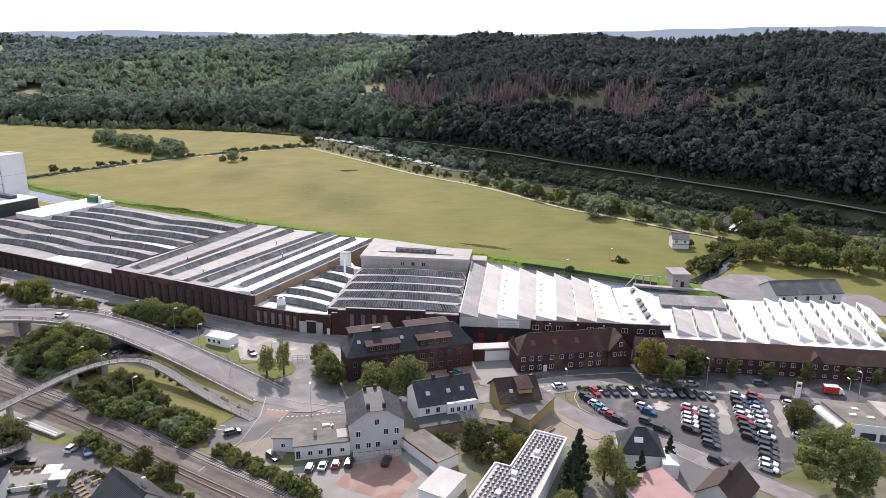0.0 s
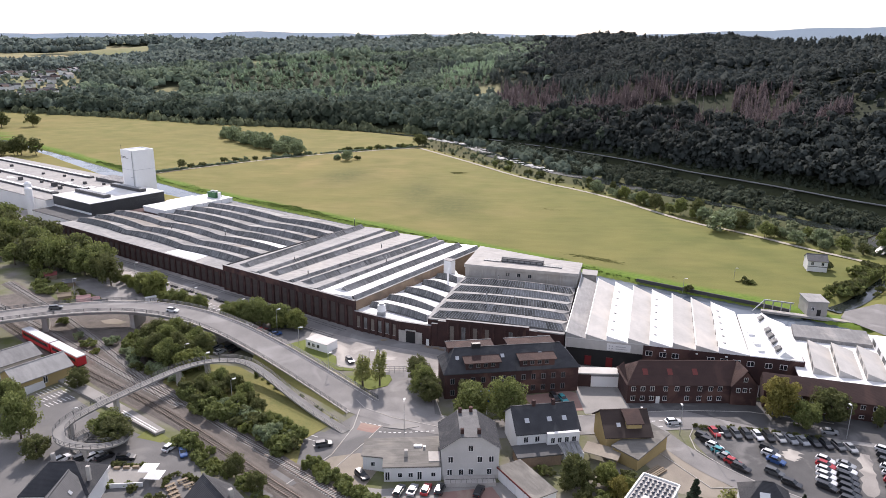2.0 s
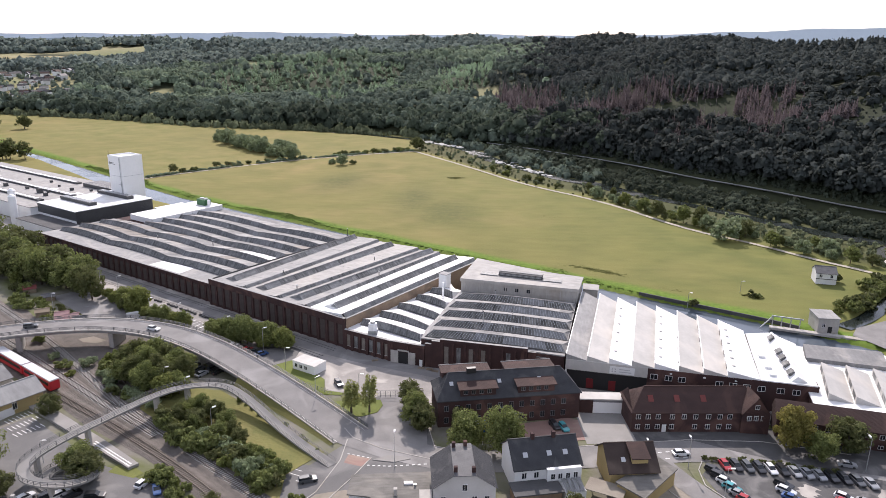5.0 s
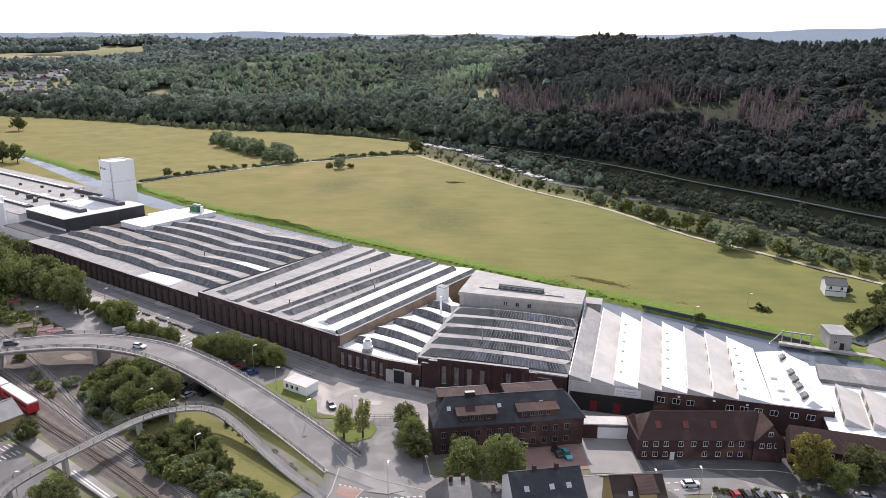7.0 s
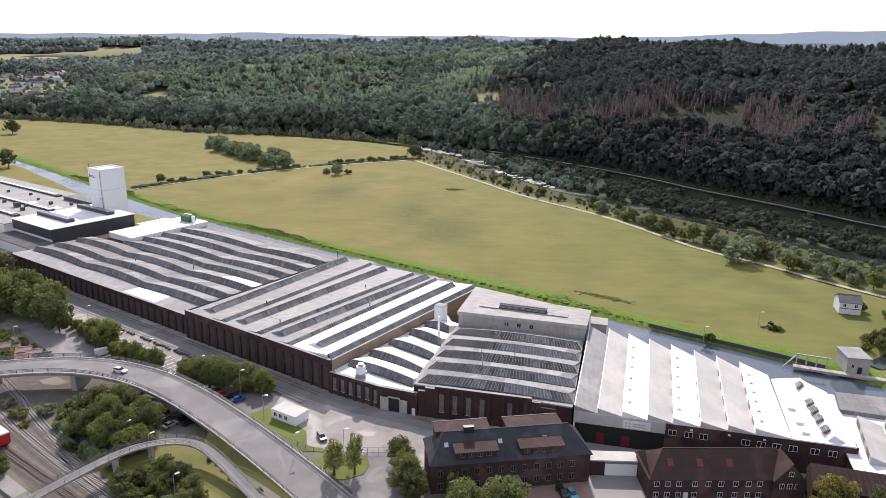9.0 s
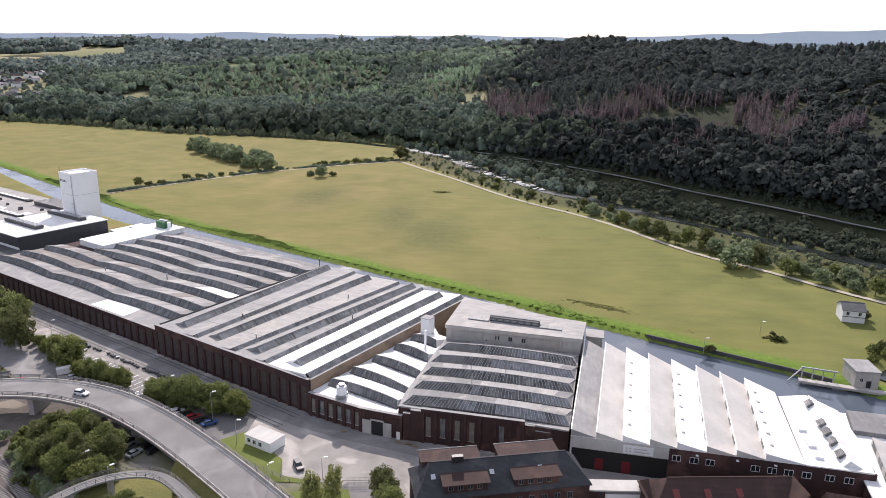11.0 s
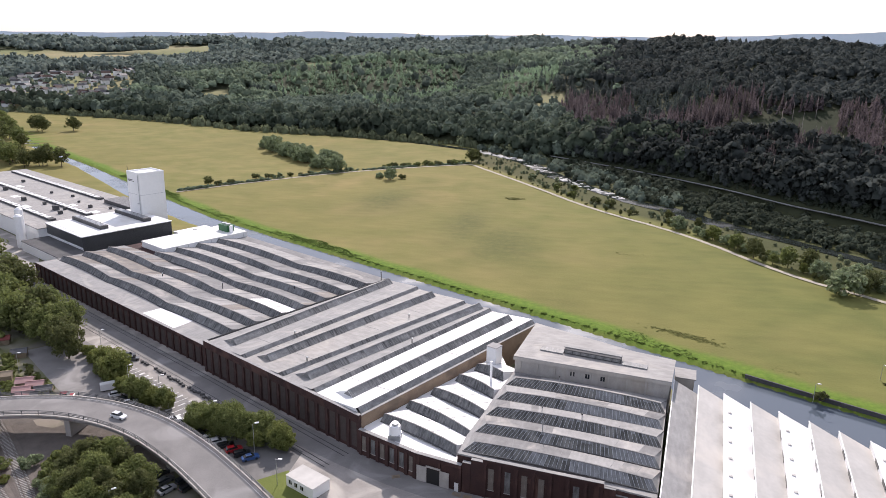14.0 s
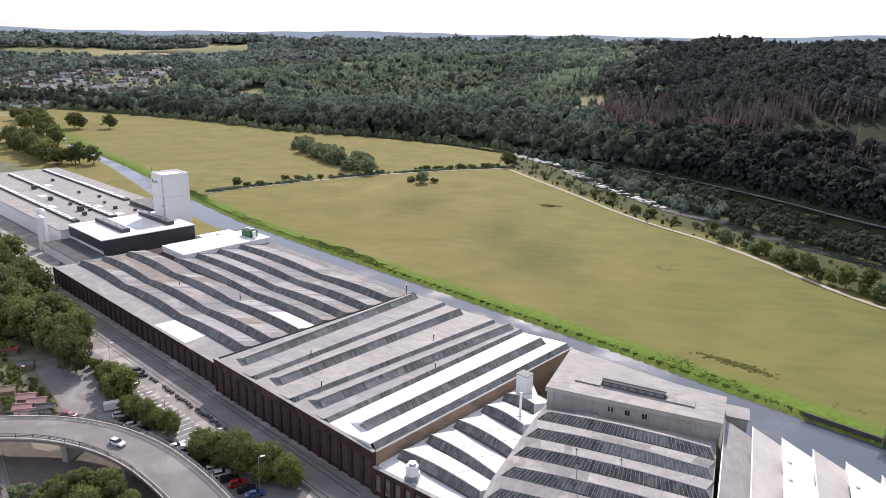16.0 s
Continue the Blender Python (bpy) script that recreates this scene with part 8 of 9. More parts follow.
def scatter(name, protos, P, S, m, label, seed, tones=None):
    rg = np.random.RandomState(seed)
    which = rg.randint(len(protos), size=len(P))
    Vs, Fs, Ts, Ns, k = [], [], [], [], 0
    for w, (V, F) in enumerate(protos):
        I = np.where(which == w)[0]
        if not len(I):
            continue
        a = rg.rand(len(I)) * 6.283
        c, s = np.cos(a)[:, None], np.sin(a)[:, None]
        x = V[None, :, 0] * c - V[None, :, 1] * s
        y = V[None, :, 0] * s + V[None, :, 1] * c
        Q = np.stack([x * S[I, 0:1] + P[I, 0:1], y * S[I, 0:1] + P[I, 1:2], V[None, :, 2] * S[I, 1:2] + P[I, 2:3]], -1).reshape(-1, 3)
        G = (F[None] + (np.arange(len(I)) * len(V))[:, None, None]).reshape(-1, 3) + k
        Vs.append(Q), Fs.append(G), Ts.append(np.repeat((0.5 * rg.rand(len(I)) + 0.25 + 0.25 * np.sin(P[I, 0] * 0.017 + 2 * np.sin(P[I, 1] * 0.009)) * np.cos(P[I, 1] * 0.013 + 1)) if tones is None else tones[I], len(V)))
        # leaves shade softly, as part of their round crown
        D = V - np.array([0, 0, -0.2])
        D = D / np.linalg.norm(D, axis=1)[:, None] * 0.7
        e1, e2 = V[F[:, 1]] - V[F[:, 0]], V[F[:, 2]] - V[F[:, 0]]
        fn = np.cross(e1, e2)
        fn /= np.linalg.norm(fn, axis=1)[:, None] + 1e-9
        fn[fn[:, 2] < 0] *= -1
        D[F[:, 0]] += fn * 0.45
        D[F[:, 1]] += fn * 0.45
        D[F[:, 2]] += fn * 0.45
        nx, ny = D[None, :, 0] * c - D[None, :, 1] * s, D[None, :, 0] * s + D[None, :, 1] * c
        N = np.stack([nx, ny, np.repeat(D[None, :, 2], len(I), 0)], -1).reshape(-1, 3)
        Ns.append(N / (np.linalg.norm(N, axis=1)[:, None] + 1e-9))
        k += len(Q)
    V, F = np.concatenate(Vs), np.concatenate(Fs)
    me = bpy.data.meshes.new(name)
    me.vertices.add(len(V))
    me.vertices.foreach_set("co", V.ravel())
    me.loops.add(len(F) * 3)
    me.loops.foreach_set("vertex_index", F.ravel())
    me.polygons.add(len(F))
    me.polygons.foreach_set("loop_start", np.arange(len(F)) * 3)
    me.polygons.foreach_set("loop_total", np.full(len(F), 3))
    me.update(calc_edges=True)
    nm = me.attributes.new("custom_normal", "FLOAT_VECTOR", "POINT")
    nm.data.foreach_set("vector", np.concatenate(Ns).ravel())
    # every tree has its own tone
    at = me.attributes.new("tone", "FLOAT", "POINT")
    at.data.foreach_set("value", np.concatenate(Ts))
    me.materials.append(m)
    return tagged(new(name, me), label, "wood", kind="stuff")


def wood_mat(name, a, b, island=0.13):
    m = mat(name, a, b, 0.9, 1.6, 6, 0.0, spec=0.05, island=island)
    n, l = m.node_tree.nodes, m.node_tree.links
    p = n["Principled BSDF"]
    at, mr, hsv = n.new("ShaderNodeAttribute"), n.new("ShaderNodeMapRange"), n.new("ShaderNodeHueSaturation")
    at.attribute_name = "tone"
    mr.inputs["To Min"].default_value, mr.inputs["To Max"].default_value = 0.68, 1.38
    l.new(at.outputs["Fac"], mr.inputs["Value"])
    l.new(mr.outputs[0], hsv.inputs["Value"])
    l.new(p.inputs["Base Color"].links[0].from_socket, hsv.inputs["Color"])
    l.new(hsv.outputs[0], p.inputs["Base Color"])
    # thin leaves let part of the sunlight through
    tr, mx = n.new("ShaderNodeBsdfTranslucent"), n.new("ShaderNodeMixShader")
    l.new(hsv.outputs[0], tr.inputs["Color"])
    mx.inputs[0].default_value = 0.4
    l.new(p.outputs[0], mx.inputs[1])
    l.new(tr.outputs[0], mx.inputs[2])
    l.new(mx.outputs[0], n["Material Output"].inputs["Surface"])
    return m


RIVER = [(-420, 985), (-260, 900), (-120, 842), (-47, 790), (2, 727), (27, 655), (50, 612), (74, 566), (96, 545), (116, 514), (152, 470), (200, 405), (262, 345), (350, 280)]
RIVER_A = [math.degrees(math.atan2(x, y)) for x, y in RIVER]
RIVER_R = [math.hypot(x, y) for x, y in RIVER]


def woods():
    rg = np.random.RandomState(7)
    P = []
    for a0, a1, r0, r1, sp in ((-43, 6, 420, 1150, 8.2), (6, 46, 400, 1150, 7.2), (-43, 20, 1150, 2300, 11.0), (-43, 12, 2300, 3400, 17.0)):
        n = int((r1 * r1 - r0 * r0) / 2 * radians(a1 - a0) / (sp * sp))
        r = np.sqrt(rg.uniform(r0 * r0, r1 * r1, n))
        a = rg.uniform(a0, a1, n)
        P.append(np.stack([a, r, np.full(n, sp)], 1))
    P = np.concatenate(P)
    a, r, sp = P.T
    foot, ridge = np.interp(a, FOOT_A, FOOT_R), np.interp(a, RIDGE_A, RIDGE_R)
    keep = (r > foot + 9) & (r < ridge + 120) & ~field_at(a, r)
    # the grassy clearings on the steep hill
    keep &= ~(clearing_at(a, r) & (rg.rand(len(a)) < 0.6))
    a, r, sp = a[keep], r[keep], sp[keep]
    ra = np.radians(a)
    x, y = r * np.sin(ra), r * np.cos(ra)
    z = height(x, y)
    def wob(k, p):
        return np.sin(x * k + p) * np.cos(y * k * 0.8 + 2 * p) + 0.5 * np.sin((x + y) * k * 2.3 + p)
    aw, rw = a + 0.5 * wob(0.021, 1.0), r + 16 * wob(0.027, 2.0)
    # stands of one age: each with its own height and tone
    seeds = np.stack([rg.uniform(-2400, 900, 700), rg.uniform(350, 3300, 700)], 1)
    own = np.array([np.argmin((seeds[:, 0] - i - 25 * q) ** 2 + (seeds[:, 1] - j) ** 2) for i, j, q in zip(x, y, wob(0.03, 0.3))])
    rise, hue, kind = rg.uniform(-3, 7, 700)[own], rg.uniform(-0.22, 0.22, 700)[own], rg.rand(700)[own]
    inside = (rw > np.interp(a, [2.4, 7.4, 8.0, 14.5, 16.2, 24.2], [790, 765, 668, 640, 592, 584])) & (rw < np.interp(a, [2.4, 7.4, 8.0, 14.5, 16.2, 24.2], [925, 905, 790, 800, 770, 735])) & (aw > 2.3) & (aw < 24.4) & ~((aw > 7.3) & (aw < 8.3))
    inside |= (aw > 25.6) & (aw < 27.7) & (rw > 545) & (rw < 655)
    dead = inside & (rg.rand(len(a)) < 0.86 + 0.2 * np.sin(x * 0.05) * np.cos(y * 0.043))
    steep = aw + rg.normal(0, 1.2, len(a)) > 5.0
    low, high = np.interp(a, [-20, -17.5, -10, -5], [1330, 1240, 1000, 1060]), np.interp(a, [-20, -17.5, -10, -5], [1400, 1590, 1560, 1350])
    young = (aw > -20) & (aw < -4.6) & (rw > low) & (rw < high) | (aw > -2.4) & (aw < 2.2) & (rw > 945) & (rw < 1260)
    young &= ~dead & (rg.rand(len(a)) < 0.93)
    conif = (kind > np.where(steep, 0.8, 0.88)) & ~dead & ~young & (r < ridge[keep] - 150) & (rg.rand(len(a)) < 0.85)
    broad = ~dead & ~conif & ~young
    pos = np.stack([x, y, z], 1)
    k = rg.rand(len(a))
    wide = sp * (0.58 + 0.34 * k)
    size = np.stack([wide, wide * rg.uniform(0.95, 1.3, len(a))], 1)
    lift = np.stack([0 * k, 0 * k, np.maximum(rise, 0) + rg.uniform(0.2, 2.0, len(a)) + 2 * k ** 2], 1)
    cut = clearing_at(a, r)
    size = np.where((inside & ~dead)[:, None], size * 0.55, size)
    lift = np.where(cut[:, None], 0.0, lift)
    size = np.where(cut[:, None] & (rg.rand(len(a)) < 0.94)[:, None], size * 0.2, size)
    crowns, spires = [crown(s, 32) for s in range(9)], [spire(s, 16) for s in range(5)]
    leafier = [crown(s, 66, 0.56, 0.62) for s in range(9)]
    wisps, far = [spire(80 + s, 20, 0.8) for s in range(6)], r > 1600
    coarse = [crown(70 + s, 7) for s in range(6)]
    tall = np.stack([wide * 0.6, rg.uniform(10, 16, len(a)) + 0.6 * rise], 1)
    tall = np.where(cut[:, None], tall * 0.22, tall)
    tone = np.clip(0.5 + hue + 0.22 * rg.normal(0, 1, len(a)), 0, 1)
    edge = r < foot[keep] + 150
    light = (kind < 0.55) & ~edge
    # the right-hand hill's shade is put into this darker leaf colour
    HILL_SHADE = wood_mat("wood_hill_shade", (0.077, 0.088, 0.08), (0.057, 0.068, 0.063))
    # far and valley woods are paler and bluer: distance haze put into the colour
    for nm, sel, pr, sz, m, lab in (("far_wood", broad & ~steep & far, coarse, size, wood_mat("wood_far_haze", (0.2, 0.24, 0.205), (0.155, 0.19, 0.165)), "broadleaf forest on the far hills, haze painted pale"),
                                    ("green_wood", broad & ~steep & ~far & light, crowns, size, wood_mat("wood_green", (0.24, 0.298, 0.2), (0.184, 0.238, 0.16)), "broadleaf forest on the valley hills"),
                                    ("dark_wood", broad & ~steep & ~far & ~light, crowns, size, wood_mat("wood_dark", (0.165, 0.205, 0.152), (0.125, 0.16, 0.124)), "dark broadleaf forest on the valley hills"),
                                    ("oak_wood", broad & steep & (r > 780), crowns, size, HILL_SHADE, "dense broadleaf forest on the steep hill, its shade painted dark"),
                                    ("slope_wood", broad & steep & (r <= 780), leafier, size, HILL_SHADE, "broadleaf forest on the lower slope, its shade painted dark"),
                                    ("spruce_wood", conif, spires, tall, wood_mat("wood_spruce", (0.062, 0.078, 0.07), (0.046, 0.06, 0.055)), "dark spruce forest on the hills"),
                                    ("young_wood", young, spires, tall * np.array([0.95, 0.62]), wood_mat("wood_young", (0.235, 0.325, 0.2), (0.183, 0.257, 0.163)), "young green conifer plantation"),
                                    ("dead_wood", dead, wisps, tall * np.array([0.85, 1.15]), wood_mat("wood_dead", (0.135, 0.108, 0.11), (0.1, 0.084, 0.088)), "dead brown spruce trees on the slope")):
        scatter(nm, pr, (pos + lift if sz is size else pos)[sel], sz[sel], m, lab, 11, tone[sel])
    # the dead stands are dense
    for q in range(2):
        j = pos[dead] + np.concatenate([rg.normal(0, 4.0, (dead.sum(), 2)), np.zeros((dead.sum(), 1))], 1)
        j[:, 2] = height(j[:, 0], j[:, 1])
        open_ground = ~clearing_at(np.degrees(np.arctan2(j[:, 0], j[:, 1])), np.hypot(j[:, 0], j[:, 1])) | (rg.rand(len(j)) < 0.1)
        scatter("dead_wood", wisps, j[open_ground], (tall[dead] * np.array([0.75, 0.95]))[open_ground], bpy.data.materials["wood_dead"], "dead brown spruce trees on the slope", 30 + q, np.clip(tone[dead] + rg.normal(0, 0.2, dead.sum()), 0, 1)[open_ground])
    # bare grey trunks stand out among the dead spruces
    sel = dead & (rg.rand(len(a)) < 0.16)
    bare = (np.array([(-0.5, 0, 0), (0.5, 0, 0), (0.2, 0, 1), (-0.2, 0, 1), (0, -0.5, 0), (0, 0.5, 0), (0, 0.2, 1), (0, -0.2, 1)], float), np.array([(0, 1, 2), (0, 2, 3), (4, 5, 6), (4, 6, 7)]))
    scatter("dead_trunks", [bare], pos[sel], np.stack([np.full(sel.sum(), 0.45), rg.uniform(12, 19, sel.sum())], 1), wood_mat("wood_bare", (0.36, 0.33, 0.31), (0.28, 0.26, 0.25)), "bare pale trunks of dead spruces", 21)
    # a row of tall trees stands on the crest
    n = 150
    aa = np.sort(rg.uniform(7, 34, n))
    rr = np.interp(aa, RIDGE_A, RIDGE_R) + rg.uniform(-25, 10, n)
    x, y = rr * np.sin(np.radians(aa)), rr * np.cos(np.radians(aa))
    s = rg.uniform(3.5, 6.0, n)
    scatter("crest_trees", crowns, np.stack([x, y, height(x, y) + 4], 1), np.stack([s, s * 2.4], 1), bpy.data.materials["wood_hill_shade"], "tall trees along the hill crest, painted dark as in shade", 12)
    # the belt of river trees
    n = 3000
    t = rg.rand(n)
    aa = -44 + t * 92
    rr = np.interp(aa, FOOT_A, FOOT_R) - 20 + rg.rand(n) ** 1.4 * 75 + np.where(aa > 2, 34, 0)
    open_river = (aa > -6) & (aa < 12) & (rr < np.interp(aa, FOOT_A, FOOT_R) - 8)
    aa, rr = aa[~open_river], rr[~open_river]
    x, y = rr * np.sin(np.radians(aa)), rr * np.cos(np.radians(aa))
    s = rg.uniform(3.0, 6.5, len(aa))
    front = rr < np.interp(aa, FOOT_A, FOOT_R) + 2
    s = np.where(front, s * (0.4 + 0.8 * rg.rand(len(s)) ** 2), s)
    scatter("river_trees", crowns, np.stack([x, y, height(x, y)], 1)[front], np.stack([s, s * 1.5], 1)[front], wood_mat("river_willow", (0.2, 0.225, 0.13), (0.15, 0.175, 0.098), 0.2), "grey-green willows along the river", 3)
    back = np.stack([x, y, height(x, y) + s * 0.9 * rg.uniform(0.3, 1.9, len(s))], 1)
    s = s * rg.uniform(0.9, 1.25, len(s))
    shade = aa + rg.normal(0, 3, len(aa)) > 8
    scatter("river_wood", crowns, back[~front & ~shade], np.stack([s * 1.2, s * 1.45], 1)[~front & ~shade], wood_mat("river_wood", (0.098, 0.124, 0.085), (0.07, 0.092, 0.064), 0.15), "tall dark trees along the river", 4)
    scatter("foot_wood", leafier, back[~front & shade], np.stack([s * 1.2, s * 1.45], 1)[~front & shade], bpy.data.materials["wood_hill_shade"], "trees along the foot of the hill, their shade painted dark", 24)
    # scrub and trees between the path and the hill
    n = 2600
    aa = rg.uniform(-3.5, 46, n)
    p0, f0 = np.interp(aa, PATH_A, PATH_R), np.interp(aa, FOOT_A, FOOT_R)
    rr = p0 + 6 + (f0 - p0 - 6) * rg.rand(n)
    x, y = rr * np.sin(np.radians(aa)), rr * np.cos(np.radians(aa))
    d = np.full(n, 1e9)
    for (x0, y0), (x1, y1) in zip(RIVER, RIVER[1:]):
        t = np.clip(((x - x0) * (x1 - x0) + (y - y0) * (y1 - y0)) / ((x1 - x0) ** 2 + (y1 - y0) ** 2), 0, 1)
        d = np.minimum(d, np.hypot(x - x0 - t * (x1 - x0), y - y0 - t * (y1 - y0)))
    beyond = rr > np.interp(aa, RIVER_A, RIVER_R)
    ok = (d > 7.5) & (beyond | (rg.rand(n) < 0.5 + 0.3 * (aa > 20)))
    s = np.where(beyond, rg.uniform(1.6, 4.0, n), rg.uniform(0.7, 2.4, n))
    s = np.where(beyond & (rr > f0 - 26) & (aa > 6), s * 0.4, s)
    ok &= ~((rr > f0 - 7) & (aa > 2))
    P3, S3 = np.stack([x, y, height(x, y)], 1), np.stack([s, s * 1.25], 1)
    near = rg.rand(n) < np.clip((12 - aa) / 12, 0.0, 0.6)
    # scrub below the hill: the hill's shade is put into its dark green
    scatter("river_scrub", leafier, P3[ok & beyond & ~near], S3[ok & beyond & ~near], wood_mat("scrub_green", (0.084, 0.1, 0.07), (0.062, 0.077, 0.054)), "riverside scrub below the hill, its shade painted dark", 8)
    scatter("river_grove", crowns, P3[ok & beyond & near], S3[ok & beyond & near] * 1.3, bpy.data.materials["wood_dark"], "green riverside trees below the hill", 18)
    scatter("river_bushes", leafier, P3[ok & ~beyond], S3[ok & ~beyond], bpy.data.materials["river_willow"], "grey-green bushes on the river bank", 9)
    # undergrowth on both sides of the hill road
    n = 5200
    aa = rg.uniform(3, 46, n)
    off = np.where(rg.rand(n) < 0.72, rg.uniform(-44, -0.5, n), rg.uniform(9, 24, n))
    rr = np.interp(aa, FOOT_A, FOOT_R) + off
    x, y = rr * np.sin(np.radians(aa)), rr * np.cos(np.radians(aa))
    s = rg.uniform(1.0, 2.3, n) * np.where((off > -8) & (off < 0), 0.55, 1.0)
    # here and there a taller tree hides the road
    s = np.where((rg.rand(n) < 0.07) & (np.sin(aa * 2.1) + np.sin(aa * 0.9 + 1) > -0.1) | (aa < 11) & (off > -14) & (off < -2) & (rg.rand(n) < 0.5), rg.uniform(3.2, 5.2, n), s)
    ok = rr > np.interp(aa, RIVER_A, RIVER_R) + 8
    scatter("road_undergrowth", leafier[:5], np.stack([x, y, height(x, y)], 1)[ok], np.stack([s, s * 1.2], 1)[ok], bpy.data.materials["scrub_green"], "undergrowth along the hill road, its shade painted dark", 28)
    # leaves on the canal bank
    n = 15000
    u = rg.uniform(-420, 150, n)
    w = 5.0 + 1.5 * np.sin(u * 0.11) + 1.2 * np.sin(u * 0.31 + 1)
    v = np.interp(u, CANAL_X, CANAL_FAR) + 0.9 + (w + 1.5) * rg.rand(n)
    thin = (u < 40) | (rg.rand(n) < np.clip((75 - u) / 35, 0, 1))
    u, v = u[thin], v[thin]
    n = len(u)
    q = np.array([works(i, j) for i, j in zip(u, v)])
    s = rg.uniform(0.24, 0.46, n) * (1 + 0.15 * np.sin(u * 0.5) * np.sin(u * 0.17))
    scatter("bank_reeds", [leafy(40 + i, 7) for i in range(4)], np.stack([q[:, 0], q[:, 1], np.full(n, -0.15)], 1), np.stack([s * 1.2, s * 0.34], 1), wood_mat("reed_green", (0.118, 0.17, 0.04), (0.088, 0.132, 0.029)), "bright green reeds on the canal bank", 5)
    # low hedge beside the meadow path
    hp = np.array([(-238, 537), (-211, 572), (-160, 628), (-110, 668), (-48, 707)])
    n = 900
    t = rg.rand(n) ** 0.9 * 3.999
    kk = t.astype(int)
    q = hp[kk] + (hp[kk + 1] - hp[kk]) * (t - kk)[:, None] + rg.normal(0, 1.1, (n, 2))
    dense = np.sin(t * 7.0) + rg.normal(0, 0.4, n) > -0.35
    s = rg.uniform(0.7, 1.6, n)
    scatter("path_hedge", [leafy(60 + i, 16) for i in range(4)], np.stack([q[:, 0], q[:, 1], np.full(n, -0.1)], 1)[dense], np.stack([s, s * 1.1], 1)[dense], bpy.data.materials["wood_green"], "low wild hedge beside the meadow path", 16)
    # low weeds in the meadow: (x, y, half length, half width, turn)
    Q = []
    for x, y, lx, ly, an in ((62, 431.5, 9, 3.2, 0), (64, 326.5, 14, 2.4, -33), (89, 302, 5, 2, -30), (122, 295.5, 3.5, 1.6, -25), (-5, 560, 5, 3, 0)):
        n = int(lx * ly * 14)
        p = rg.normal(0, 0.5, (n, 2)) * (lx, ly)
        c, s = math.cos(radians(an)), math.sin(radians(an))
        Q.append(np.stack([x + p[:, 0] * c - p[:, 1] * s, y + p[:, 0] * s + p[:, 1] * c], 1))
    Q = np.concatenate(Q)
    s = rg.uniform(0.3, 0.8, len(Q))
    scatter("meadow_weeds", [leafy(50 + i, 12) for i in range(4)], np.stack([Q[:, 0], Q[:, 1], np.full(len(Q), -0.1)], 1), np.stack([s * 1.2, s * 0.22], 1), wood_mat("weed_green", (0.175, 0.175, 0.06), (0.135, 0.145, 0.05)), "low dark weed patches in the meadow", 15)


woods()


def river():
    pts = RIVER
    mb = MB()
    L, R = [], []
    for i, p in enumerate(pts):
        a, b = Vector(pts[max(i - 1, 0)]), Vector(pts[min(i + 1, len(pts) - 1)])
        d = (b - a).normalized()
        n = Vector((-d.y, d.x)) * (6.5 + 2 * math.sin(i * 1.7))
        L.append(Vector(p) + n), R.append(Vector(p) - n)
    for i in range(len(pts) - 1):
        mb.face([(*R[i], 0.25), (*R[i + 1], 0.25), (*L[i + 1], 0.25), (*L[i], 0.25)])
    tagged(part("river", mb, RIVER_WATER), "shallow river at the foot of the hill", "river", kind="structure")
    rg = np.random.RandomState(3)
    n = 170
    k = 3 + (rg.rand(n) ** 1.6 * 4).astype(int)
    t = np.clip(0.5 + 0.3 * np.sin(rg.rand(n) * 6) + rg.normal(0, 0.12, n), 0, 1)
    P = np.array(pts)
    q = P[k] + (P[k + 1] - P[k]) * t[:, None] + rg.normal(0, 3.5, (n, 2))
    s = 0.25 + 1.1 * rg.rand(n) ** 2.5
    scatter("river_stones", [blob(s_) for s_ in range(20, 24)], np.stack([q[:, 0], q[:, 1], np.full(n, 0.2)], 1), np.stack([s * 2.4, s * 0.5], 1), mat("river_gravel", (0.62, 0.61, 0.58), (0.42, 0.41, 0.385), 0.9, 1, 10, 0.2), "pale stones and rapids in the river", 6)


river()


